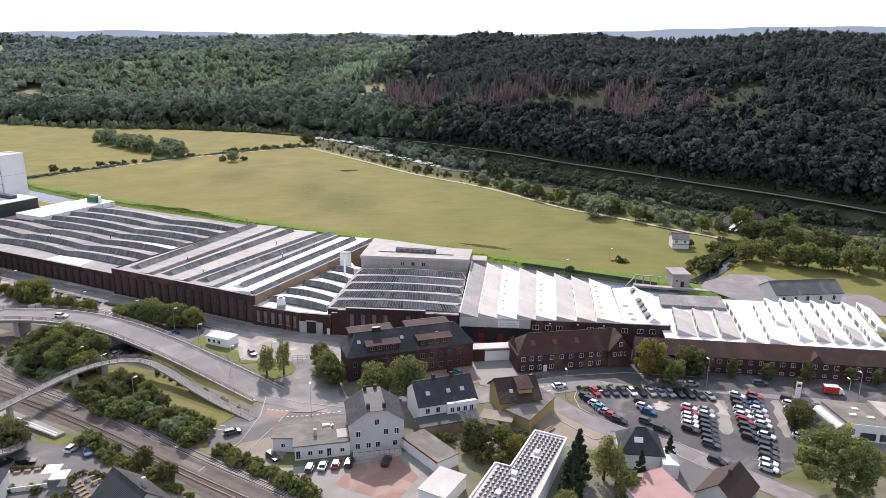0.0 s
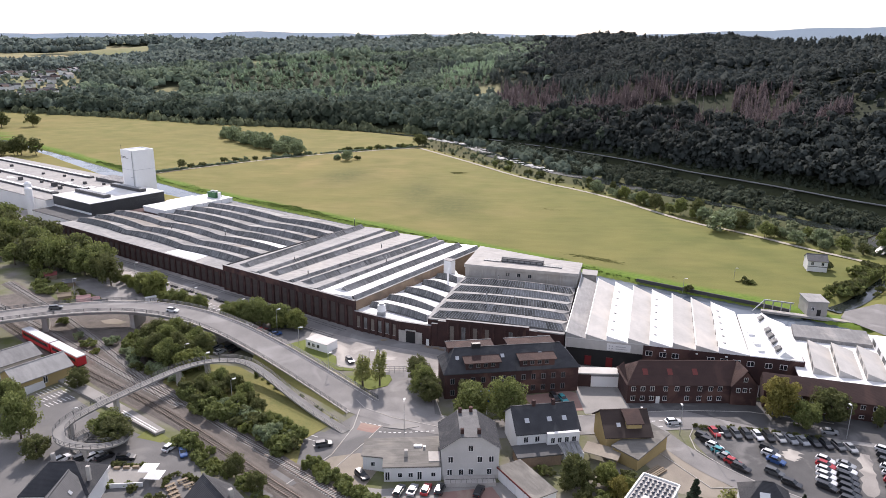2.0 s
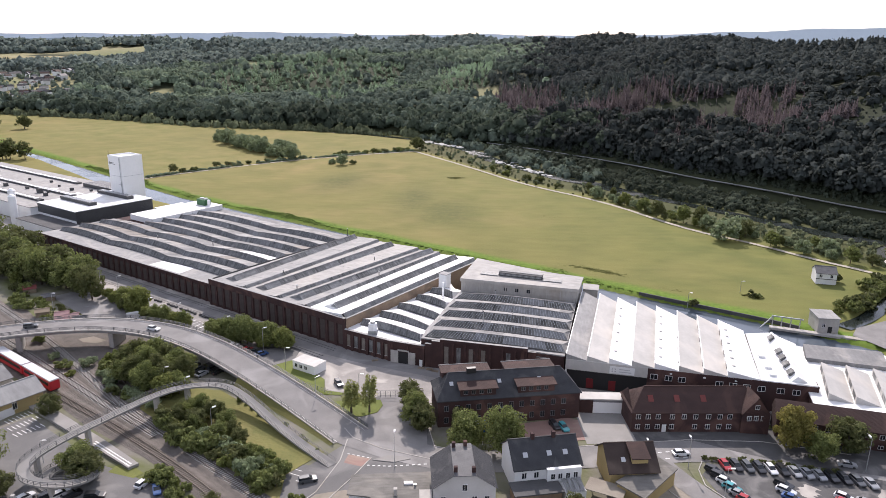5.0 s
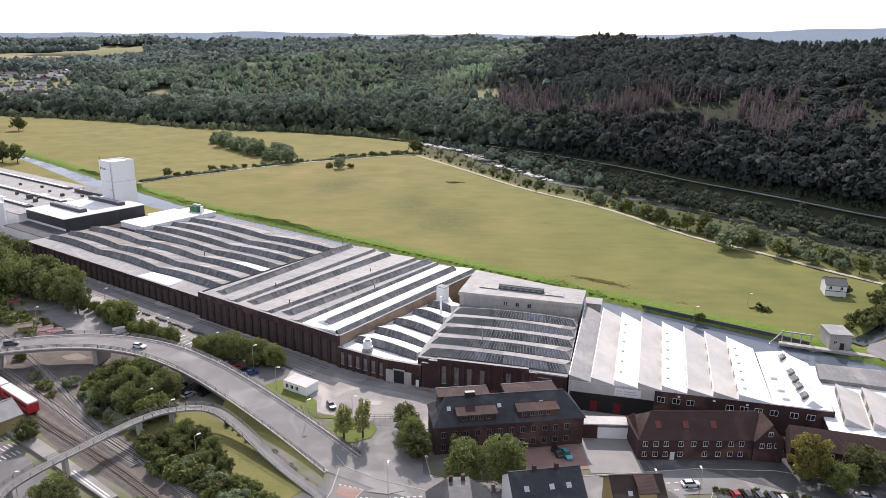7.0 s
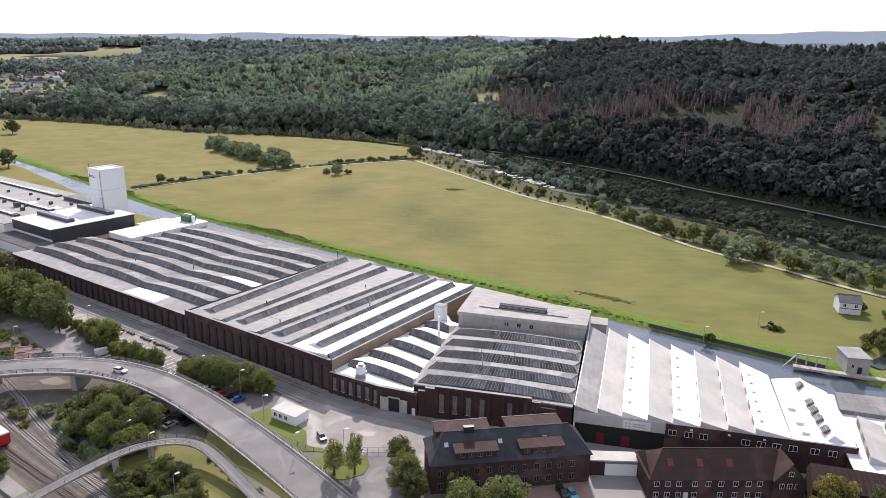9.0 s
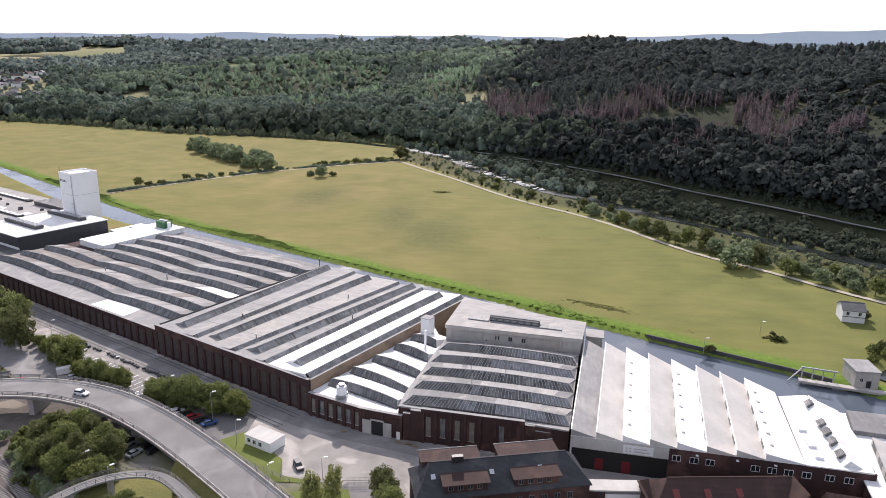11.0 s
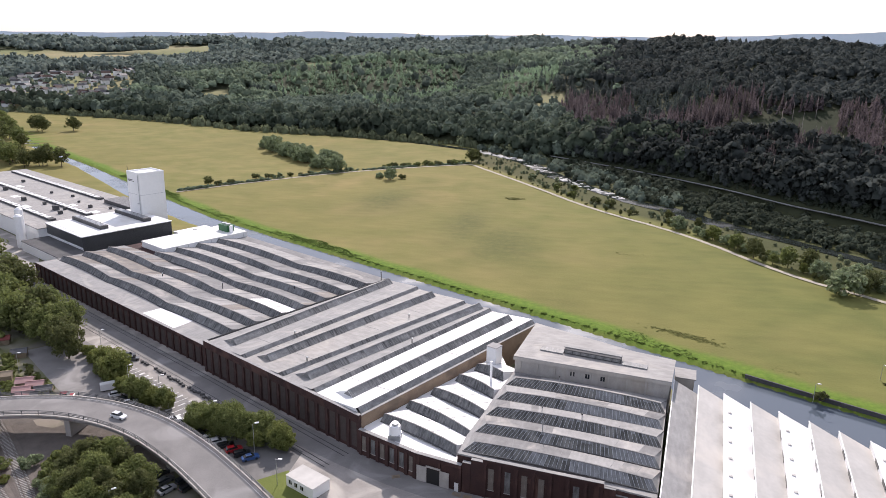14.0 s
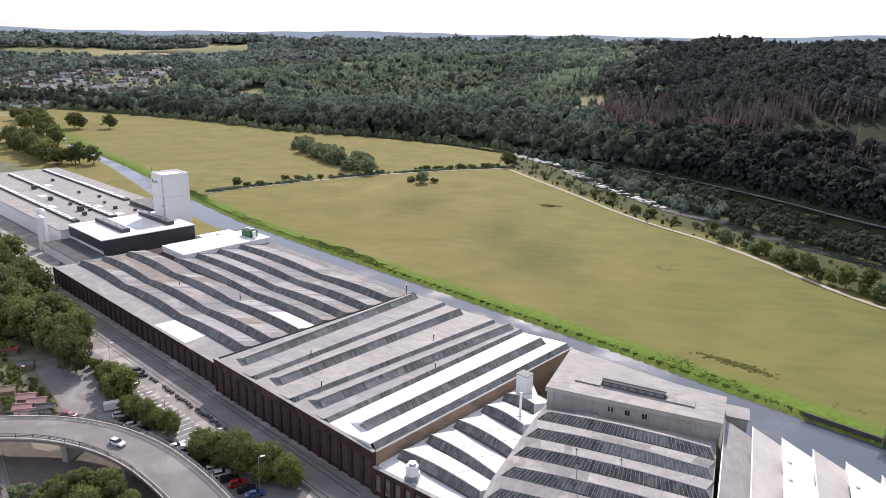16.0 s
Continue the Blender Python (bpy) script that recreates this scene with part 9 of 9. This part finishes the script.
def village():
    """The far village on the slope: small houses, each with wall and roof."""
    rg = random.Random(8)
    walls = MB().box(-1, 1, -0.7, 0.7, -1, 1).mesh("wall", [RENDER_WHITE])
    r = MB()
    r.face([(-1.1, -0.85, 0.95), (1.1, -0.85, 0.95), (1.1, 0, 1.75), (-1.1, 0, 1.75)])
    r.face([(1.1, 0.85, 0.95), (-1.1, 0.85, 0.95), (-1.1, 0, 1.75), (1.1, 0, 1.75)])
    r.face([(1.0, -0.7, 0.95), (1.0, 0.7, 0.95), (1.0, 0, 1.7)])
    r.face([(-1.0, 0.7, 0.95), (-1.0, -0.7, 0.95), (-1.0, 0, 1.7)])
    roofs = []
    for m in (SLATE_GREY, SLATE, TILE_BROWN):
        me = r.mesh("roof", [m])
        roofs.append(me)
    for i in range(190):
        a, d = rg.uniform(-42.5, -28.6), rg.uniform(1275, 1630)
        if i < 12:
            a, d = rg.uniform(-32, -28.6), rg.uniform(1275, 1330)
        x, y = d * math.sin(radians(a)), d * math.cos(radians(a))
        s = rg.uniform(4.2, 6.5)
        t = thing("village_house", pose(x, y, float(height(x, y)) + 2.5, 0, 0, rg.uniform(0, 180)) @ Matrix.Diagonal((s * rg.uniform(0.9, 1.4), s, s * 0.72, 1)), "far white village house with pitched roof", "house", "village houses")
        part("wall", walls, None, t)
        part("roof", rg.choice(roofs), None, t)
    # garden trees between them
    g = np.random.RandomState(2)
    a, d = g.uniform(-44, -28.3, 900), g.uniform(1260, 1650, 900)
    x, y = d * np.sin(np.radians(a)), d * np.cos(np.radians(a))
    s = g.uniform(2.0, 4.6, 900)
    scatter("village_trees", [crown(s_, 14) for s_ in range(30, 35)], np.stack([x, y, height(x, y)], 1), np.stack([s, s * 1.5], 1), bpy.data.materials["wood_dark"], "garden trees in the far village", 7)
    # far ridges against the sky, haze painted into their blue-grey colour
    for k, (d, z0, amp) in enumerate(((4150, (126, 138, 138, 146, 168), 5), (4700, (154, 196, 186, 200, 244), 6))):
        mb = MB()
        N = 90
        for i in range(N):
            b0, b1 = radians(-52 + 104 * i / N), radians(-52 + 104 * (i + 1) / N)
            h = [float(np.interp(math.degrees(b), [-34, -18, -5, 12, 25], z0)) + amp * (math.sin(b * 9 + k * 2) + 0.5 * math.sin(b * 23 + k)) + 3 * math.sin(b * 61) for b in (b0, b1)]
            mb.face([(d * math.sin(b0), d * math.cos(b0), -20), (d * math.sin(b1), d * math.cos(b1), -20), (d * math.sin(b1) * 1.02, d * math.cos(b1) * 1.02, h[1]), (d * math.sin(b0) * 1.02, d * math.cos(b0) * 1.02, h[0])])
        tagged(part("backdrop", mb, mat("far_ridge_%s" % "ab"[k], ((0.4, 0.47, 0.5), (0.66, 0.73, 0.78))[k], ((0.34, 0.41, 0.44), (0.6, 0.67, 0.72))[k], 1.0, 0.02, 10, 0)), "far ridge on the horizon, haze painted blue-grey", "hills", kind="structure")


village()

# ---- cars, lamps, small things ----
RUBBER = plain("tyre_rubber", (0.02, 0.02, 0.021), 0.8)
LAMP_RED, LAMP_CLEAR = plain("tail_light", (0.4, 0.02, 0.02), 0.3), plain("headlight", (0.6, 0.6, 0.6), 0.2)


def loft(secs, mats=None):
    """A closed body through cross sections [(x, half width, z low, z high)]."""
    mb = MB()
    for (x, w, a, b), (x2, w2, a2, b2) in zip(secs, secs[1:]):
        mb.face([(x, -w, b), (x, w, b), (x2, w2, b2), (x2, -w2, b2)][::-1])
        mb.face([(x, -w, a), (x, -w, b), (x2, -w2, b2), (x2, -w2, a2)][::-1])
        mb.face([(x, w, b), (x, w, a), (x2, w2, a2), (x2, w2, b2)][::-1])
        mb.face([(x, w, a), (x, -w, a), (x2, -w2, a2), (x2, w2, a2)][::-1])
    for (x, w, a, b), s in ((secs[0], 1), (secs[-1], -1)):
        mb.face([(x, -w, a), (x, w, a), (x, w, b), (x, -w, b)][::-s])
    return mb


def make_car(color, label, style, paint_name):
    p = plain(paint_name, color, 0.28)
    p.node_tree.nodes["Principled BSDF"].inputs["Coat Weight"].default_value = 0.5
    t = thing("car" if style != "van" else "van", pose(0, 0, 0), label, "car" if style != "van" else "van", "parked cars")
    if style == "van":
        part("body", loft([(-2.7, 0.95, 0.35, 2.3), (1.2, 0.98, 0.35, 2.35), (1.9, 0.95, 0.35, 1.6), (2.7, 0.9, 0.35, 1.1)]), p, t)
        part("windscreen", loft([(1.22, 0.9, 1.45, 2.28), (1.95, 0.86, 1.42, 1.58)]), WINDOW, t)
        xs = (-1.7, 1.8)
    else:
        roof = {"hatch": [(-1.95, 0.68, 0.9, 1.0), (-1.5, 0.66, 0.9, 1.44), (0.1, 0.64, 0.9, 1.46), (0.95, 0.68, 0.9, 0.95)], "sedan": [(-1.7, 0.66, 0.9, 0.95), (-1.0, 0.62, 0.9, 1.38), (0.2, 0.62, 0.9, 1.4), (1.0, 0.68, 0.9, 0.94)], "estate": [(-2.1, 0.68, 0.9, 1.0), (-1.9, 0.66, 0.9, 1.42), (0.2, 0.65, 0.9, 1.45), (1.0, 0.68, 0.9, 0.95)]}[style]
        part("body", loft([(-2.2, 0.78, 0.4, 0.85), (-1.9, 0.87, 0.25, 0.94), (0.9, 0.88, 0.22, 0.95), (1.9, 0.84, 0.25, 0.8), (2.15, 0.72, 0.38, 0.68)]), p, t)
        part("cabin_glass", loft(roof), WINDOW, t)
        part("roof", loft([(roof[1][0] - 0.08, 0.62, roof[1][3] - 0.03, roof[1][3] + 0.04), (roof[2][0] + 0.05, 0.62, roof[2][3] - 0.03, roof[2][3] + 0.04)]), p, t)
        xs = (-1.35, 1.3)
    wm = MB().tube((0, -0.1, 0), (0, 0.1, 0), 0.32, 0.32, 10).mesh("wheel", [RUBBER])
    for x in xs:
        for y in (-0.8, 0.8):
            part("wheel", wm, None, t, place=Matrix.Translation((x, y, 0.32)))
    for y in (-0.6, 0.6):
        part("headlight", MB().box(2.02 if style != "van" else 2.6, 2.13 if style != "van" else 2.71, y - 0.14, y + 0.14, 0.58, 0.68), LAMP_CLEAR, t)
        part("tail_light", MB().box(-2.21 if style != "van" else -2.72, -2.12 if style != "van" else -2.6, y - 0.12, y + 0.12, 0.66, 0.8), LAMP_RED, t)
    return t


CARS = [((0.62, 0.63, 0.64), "white hatchback car parked", "hatch", "paint_white"), ((0.016, 0.017, 0.02), "black parked estate car", "estate", "paint_black"), ((0.28, 0.29, 0.3), "silver saloon car parked", "sedan", "paint_silver"),
        ((0.35, 0.015, 0.02), "red hatchback car parked", "hatch", "paint_red"), ((0.03, 0.08, 0.22), "blue saloon car parked", "sedan", "paint_blue"), ((0.07, 0.075, 0.08), "dark grey parked estate car", "estate", "paint_grey"),
        ((0.05, 0.3, 0.33), "teal hatchback car parked", "hatch", "paint_teal"), ((0.7, 0.7, 0.69), "white delivery van parked", "van", "paint_van")]
CAR_PROTO = {}


def park(k, x, y, rz, z=0.06):
    m = pose(x, y, z, 0, 0, rz)
    if k not in CAR_PROTO:
        CAR_PROTO[k] = make_car(*CARS[k])
        CAR_PROTO[k].matrix_basis = m
    else:
        copy_thing(CAR_PROTO[k], m)


def cars():
    rg = random.Random(12)
    pick = lambda: rg.choice([0, 0, 1, 1, 1, 2, 2, 5, 5, 4])
    # first row by the road
    row_a = [3, 1, 5, 1, 0, 1, 2, 2, 2, 1, 1, 5, 2]
    for i, k in enumerate(row_a):
        park(k, 66.5 + i * 2.6, 171.4 - 0.19 * i - 0.024 * i * i, -83 + rg.uniform(-2, 2))
    for i, k in enumerate((1, 1, 0, 6, 2, 3, 1)):
        park(k, 63.1 + i * (0.6 if i < 4 else 0.95) - (0 if i < 4 else 1.4), 169.1 - i * 2.25, -45)
    for x, y, k in ((77.3, 164.2, 1), (76.8, 161.8, 0), (76.9, 159.1, 4), (74.5, 154.2, 5), (76.6, 150.0, 1)):
        park(k, x, y, -42)
    # double rows
    for (x, y), (x1, y1), ks in (((88.9, 159.9), (83.9, 149.1), (0, 3, 0, 0, 0, 1)), ((92.7, 158.1), (85.7, 141.8), (2, 0, 1, 1, 1, 1, 1, 5)), ((105.6, 165.0), (97.1, 143.6), (0, 1, 1, 0, 0, 3, 1, 1, 1)),
                                 ((110.4, 164.3), (101.7, 144.0), (3, 1, 4, 0, 2, 0, 0, 1, 0)), ((118.9, 161.4), (110.2, 142.5), (1, 0, 2, 0, 1, 1, 1, 0)), ((99.3, 139.4), (94.0, 130.5), (1, 5, 1, 0, 0))):
        for i, k in enumerate(ks):
            t = i / (len(ks) - 1)
            park(k, x + (x1 - x) * t, y + (y1 - y) * t, -42 + rg.uniform(-2, 2))
    for x, y, rz, k in ((83.6, 134.9, -50, 1), (86.3, 131.2, -50, 1), (57.5, 176.2, 8, 0), (116.5, 171.5, -18, 5), (96.3, 173.2, -14, 2), (131, 155, -18, 2), (-33.2, 208.5, -60, 1), (-31.7, 160.7, 20, 5),
                        (30.0, 187.0, -70, 6), (27.8, 187.8, -70, 1), (-11.5, 143.0, 75, 5), (-8.6, 143.3, 76, 2), (-5.6, 143.7, 76, 3), (-2.6, 144.0, 77, 1), (6.0, 143.6, 72, 1), (-20.5, 148.2, -50, 1), (-68.5, 157.5, 70, 0), (-64.5, 155.3, -62, 4),
                        (-91.7, 151.0, 60, 0), (-87.0, 152.0, 45, 1), (-84.6, 152.7, 50, 0), (-82.2, 152.6, 50, 1), (-77, 152.5, 8, 1), (-75.8, 230.5, -35, 1), (-9.5, 160.8, 10, 0), (-6.3, 161.4, 10, 0), (7.5, 163.2, 8, 3)):
        park(k, x, y, rz)
    park(5, -137.5, 229.5, 20, 7.1)
    park(0, -98, 231.5, -15, 6.3)
    # below the hedge
    for i, k in enumerate((1, 0, 1, 1, 5, 1, 0, 0, 1, 3, 1, 4)):
        park(k, -92 + i * 2.75, 243.2 - i * 1.4, 35)
    for x, y, rz, k in ((-116.5, 256.5, 35, 7), (-118.5, 259, 35, 2), (-112.4, 253.2, 35, 0), (-109, 250.6, 35, 1), (-106, 249, 35, 0), (-103, 247, 35, 1), (-126, 250, 10, 3), (-123.6, 278.5, 25, 1), (-121, 276.2, 25, 5), (-100, 245, 35, 2)):
        park(k, x, y, rz)
    for x, y, k in ((-80, 218.5, 1), (-75.5, 212.5, 2), (-73.4, 216.8, 1), (-77.6, 215.6, 5), (-71.2, 214.2, 1)):
        park(k, x, y, 60)
    # red box lorry
    t = thing("box_lorry", pose(134.3, 163.7, 0.09, 0, 0, -18) @ Matrix.Diagonal((0.8, 0.8, 0.8, 1)), "box lorry with red sides and white cab", "lorry")
    part("box", MB().box(-3.6, 1.2, -1.15, 1.15, 0.8, 3.1), plain("lorry_red", (0.4, 0.02, 0.02), 0.4), t)
    part("roof", MB().box(-3.62, 1.22, -1.17, 1.17, 3.11, 3.2), FRAME_WHITE, t)
    part("cab", loft([(1.3, 1.0, 0.5, 2.5), (2.4, 1.0, 0.5, 2.3), (3.2, 0.95, 0.5, 1.4)]), FRAME_WHITE, t)
    wm = MB().tube((0, -0.12, 0), (0, 0.12, 0), 0.42, 0.42, 10).mesh("wheel", [RUBBER])
    for x in (-2.3, 2.2):
        for y in (-0.95, 0.95):
            part("wheel", wm, None, t, place=Matrix.Translation((x, y, 0.42)))


LAMP = []


def street_lamp(x, y, h=8.0, rz=0.0, z=0.0):
    m = pose(x, y, z, 0, 0, rz) @ Matrix.Diagonal((1, 1, h / 8.0, 1))
    if not LAMP:
        t = thing("street_lamp", m, "grey street lamp with flat head", "street lamp", "street lamps")
        part("pole", MB().tube((0, 0, 0), (0, 0, 8), 0.1, 0.06, 7), STEEL, t)
        part("arm", MB().beam((0, 0, 7.95), (0.9, 0, 8.05), 0.07), STEEL, t)
        part("head", MB().box(0.5, 1.5, -0.2, 0.2, 8.0, 8.2), FRAME_WHITE, t)
        LAMP.append(t)
    else:
        LAMP[0].scale, keep = (1, 1, 1), tuple(LAMP[0].scale)
        copy_thing(LAMP[0], m)
        LAMP[0].scale = keep


def small_things():
    for x, y, h, rz in ((-12.6, 167.5, 9, 90), (-8.8, 189, 7, 0), (57.5, 170.5, 8, 90), (99.5, 171, 9, 90), (48, 172, 6, 90), (-60.2, 178.6, 8, 45), (-81.5, 200.5, 8, 45), (-74, 196.8, 7, 45), (-51.5, 218.5, 7, 0), (-26.5, 204, 6, 0), (-62, 231, 8, 35), (-77, 240, 8, 35), (-112, 259, 7, 35), (-99.5, 254, 7, 35),
                        (139, 160, 8, 90), (134.5, 158.5, 7, 90), (-134, 280, 8, 35), (62.5, 160, 7, 0), (-96, 165, 6, 0), (-150, 262, 7, 0), (90.6, 281, 6, 0), (-38, 199, 7, 45), (118, 300, 5, 0)):
        street_lamp(x, y, h, rz)
    # concrete blocks along the yard
    bm = MB().prism([(-0.55, -0.4), (0.5, -0.42), (0.58, 0.38), (-0.5, 0.42)], 0, 0.62).mesh("kerb_block", [FELT_DARK])
    rb = random.Random(3)
    for i in range(30):
        if i in (3, 4, 9, 16):
            continue
        o = new("kerb_block", bm)
        o.matrix_basis = pose(-117 + i * 1.36 + rb.uniform(-0.2, 0.2), 275.2 - i * 0.87 + rb.uniform(-0.35, 0.35), 0.04, 0, 0, -32 + rb.uniform(-25, 25))
        tagged(o, "low dark concrete kerb block in the yard", "kerb block", "yard kerb blocks")
    # gate fence at the works entrance
    fence_line("yard_fence", [Vector((-21.4 + i * 0.7, 201.6 + 0.04 * i, 0.06)) for i in range(10)], "grey steel fence gate of the works", 2.0, 1.3)
    fence_line("verge_fence", [Vector((-58 + i * 1.2, 216.5 - i * 0.72, 0.05)) for i in range(21)], "thin steel fence along the verge", 1.3, 2.3)
    # cooling tower and stacks on the roofs
    c = thing("cooling_tower", pose(*works(11.3, 1.6), 6.76), "round white cooling tower on a steel frame", "cooling tower")
    part("frame", MB().box(-1.5, 1.5, -1.5, 1.5, 0, 1.4), STEEL, c)
    part("drum", MB().tube((0, 0, 1.4), (0, 0, 3.6), 1.5, 1.35, 16), WHITE_WALL, c)
    part("fan_cowl", MB().tube((0, 0, 3.6), (0, 0, 4.3), 0.85, 0.85, 14), STEEL, c)
    b = thing("stair_tower", pose(*works(3.4, 50), 6.76) @ pose(0, 0, 0, 0, 0, FA), "white stair tower on the factory roof", "stair tower")
    part("body", MB().box(0, 3.4, 0, 3.2, 0, 6.2), WHITE_WALL, b)
    part("roof", MB().box(-0.1, 3.5, -0.1, 3.3, 6.21, 6.4), FELT_LIGHT, b)
    part("pipe", MB().tube((8.0, -8.6, 0.0), (8.0, -8.6, 6.6), 0.35, 0.35, 10), WHITE_WALL, b)
    st = []
    for x, y, z, h in ((-70, 79, 10.6, 3.4), (-18, 40, 11.2, 1.6), (-33, 55, 11.2, 1.4), (-50, 20, 11.2, 1.2), (-110, 33, 9.3, 2.2), (-88, 50, 9.0, 2.2), (-140, 25, 9.2, 1.4), (-32, 10, 11.2, 1.3)):
        v = thing("roof_vent", pose(*works(x, y), z - 0.5), "small dark pipe vent on the roof", "vent", "roof vents")
        part("pipe", MB().tube((0, 0, 0), (0, 0, h), 0.16, 0.16, 8), BLACK, v)
        part("cowl", MB().tube((0, 0, h), (0, 0, h + 0.35), 0.3, 0.2, 8), STEEL, v)
    for x, y, z, h in ((17.5, 8.5, 10.6, 4.6), (26, 17.6, 10.9, 1.8), (16, 17.5, 10.9, 2.2), (18, 36, 11.2, 1.8)):
        a = radians(-9.5)
        v = thing("roof_vent", pose(-9 + x * math.cos(a) - y * math.sin(a), 228 + x * math.sin(a) + y * math.cos(a), z - 0.7), "thin exhaust pipe on the glass roof", "vent", "roof vents")
        part("pipe", MB().tube((0, 0, 0), (0, 0, h), 0.12, 0.12, 8), STEEL, v)
        part("cowl", MB().tube((0, 0, h), (0, 0, h + 0.3), 0.25, 0.15, 8), BLACK, v)
    for x, y, rz, n in ((-24.7, 225.8, 20, 1), (-7.0, 220.2, -10, 2), (-9.6, 221.0, -14, 1), (-5.2, 219.2, -12, 1)):
        pl = thing("pallet_stack", pose(x, y, 0.05, 0, 0, rz), "weathered pale timber pallets lying in the yard", "pallet", "pallets in the yard")
        for q in range(n):
            for k in range(5):
                part("board", MB().box(-1.0, 1.0, -0.62 + k * 0.27, -0.46 + k * 0.27, 0.1 + q * 0.16, 0.13 + q * 0.16), TIMBER, pl)
            for k in (-0.9, 0.0, 0.9):
                part("bearer", MB().box(k - 0.06, k + 0.06, -0.62, 0.62, q * 0.16, 0.097 + q * 0.16), TIMBER, pl)
    # garden sheds
    for i, (x, y, m) in enumerate(((-143.8, 252.4, TILE_ROSE), (-139.3, 250.8, TILE_ROSE), (-140.6, 247.0, TILE_ROSE), (-134.9, 248.4, SLATE_GREY), (-137.8, 244.6, TILE_ROSE), (-133.6, 245.2, SLATE_GREY), (-152.4, 254.8, TIMBER), (-159.4, 270.6, SLATE_GREY), (-172, 279, TILE_RED))):
        s = thing("garden_shed", pose(x, y, 0, 0, 0, 22 + i), "small garden shed with felted pitched roof", "shed", "garden sheds")
        gabled_walls(s, 0, 4.4, 0, 3.4, 2.0, 2.7, TIMBER)
        gable_roof(s, 0, 4.4, 0, 3.4, 2.0, 2.8, m, over=0.3, thick=0.1)
    # beer garden: parasols and benches
    for x, y in ((-68.5, 146.0), (-66.0, 143.5)):
        p = thing("parasol", pose(x, y, 0.04), "large white square parasol", "parasol", "parasols")
        part("pole", MB().tube((0, 0, 0), (0, 0, 2.8), 0.05, 0.05, 6), STEEL, p)
        k = MB()
        q = [(-1.8, -1.8, 2.3), (1.8, -1.8, 2.3), (1.8, 1.8, 2.3), (-1.8, 1.8, 2.3)]
        for i in range(4):
            k.face([q[i], q[(i + 1) % 4], (0, 0, 2.95)])
        part("canopy", k, WHITE_ROOF, p)
    for i in range(8):
        b = thing("bench_table", pose(*((-60.2, 144.2), (-58.3, 142.8), (-56.4, 141.4), (-62.2, 142.2), (-61.2, 140.8), (-60.2, 139.4), (-59.2, 138.0), (-58.2, 136.6))[i], 0.04, 0, 0, 35 + 3 * i), "pale wooden picnic table", "table", "picnic tables")
        part("top", MB().box(-1.1, 1.1, -0.3, 0.3, 0.7, 0.78), TIMBER, b)
        for y in (-0.65, 0.65):
            part("bench", MB().box(-1.1, 1.1, y - 0.13, y + 0.13, 0.42, 0.48), TIMBER, b)
        part("frame", MB().box(-0.8, -0.7, -0.7, 0.7, 0, 0.7).box(0.7, 0.8, -0.7, 0.7, 0, 0.7), TIMBER, b)
    sg = thing("station_sign", pose(-59.0, 177.5, 0), "white blank station name board on posts", "sign")
    part("board", MB().box(-1.6, 1.6, -0.05, 0.05, 1.9, 2.5), FRAME_WHITE, sg)
    for x in (-1.3, 1.3):
        part("post", MB().box(x - 0.05, x + 0.05, -0.04, 0.04, 0, 1.9), STEEL, sg)
    tt = thing("advertising_pylon", pose(122.0, 162.2, 0.05, 0, 0, -20), "white advertising pylon beside the road", "pylon")
    part("board", MB().box(-0.7, 0.7, -0.15, 0.15, 0.3, 5.2), FRAME_WHITE, tt)
    part("stripe", MB().box(-0.5, 0.5, -0.17, -0.155, 3.8, 4.6), TILE_RED, tt)
    part("foot", MB().box(-0.5, 0.5, -0.25, 0.25, 0, 0.3), CONCRETE, tt)


cars()
small_things()
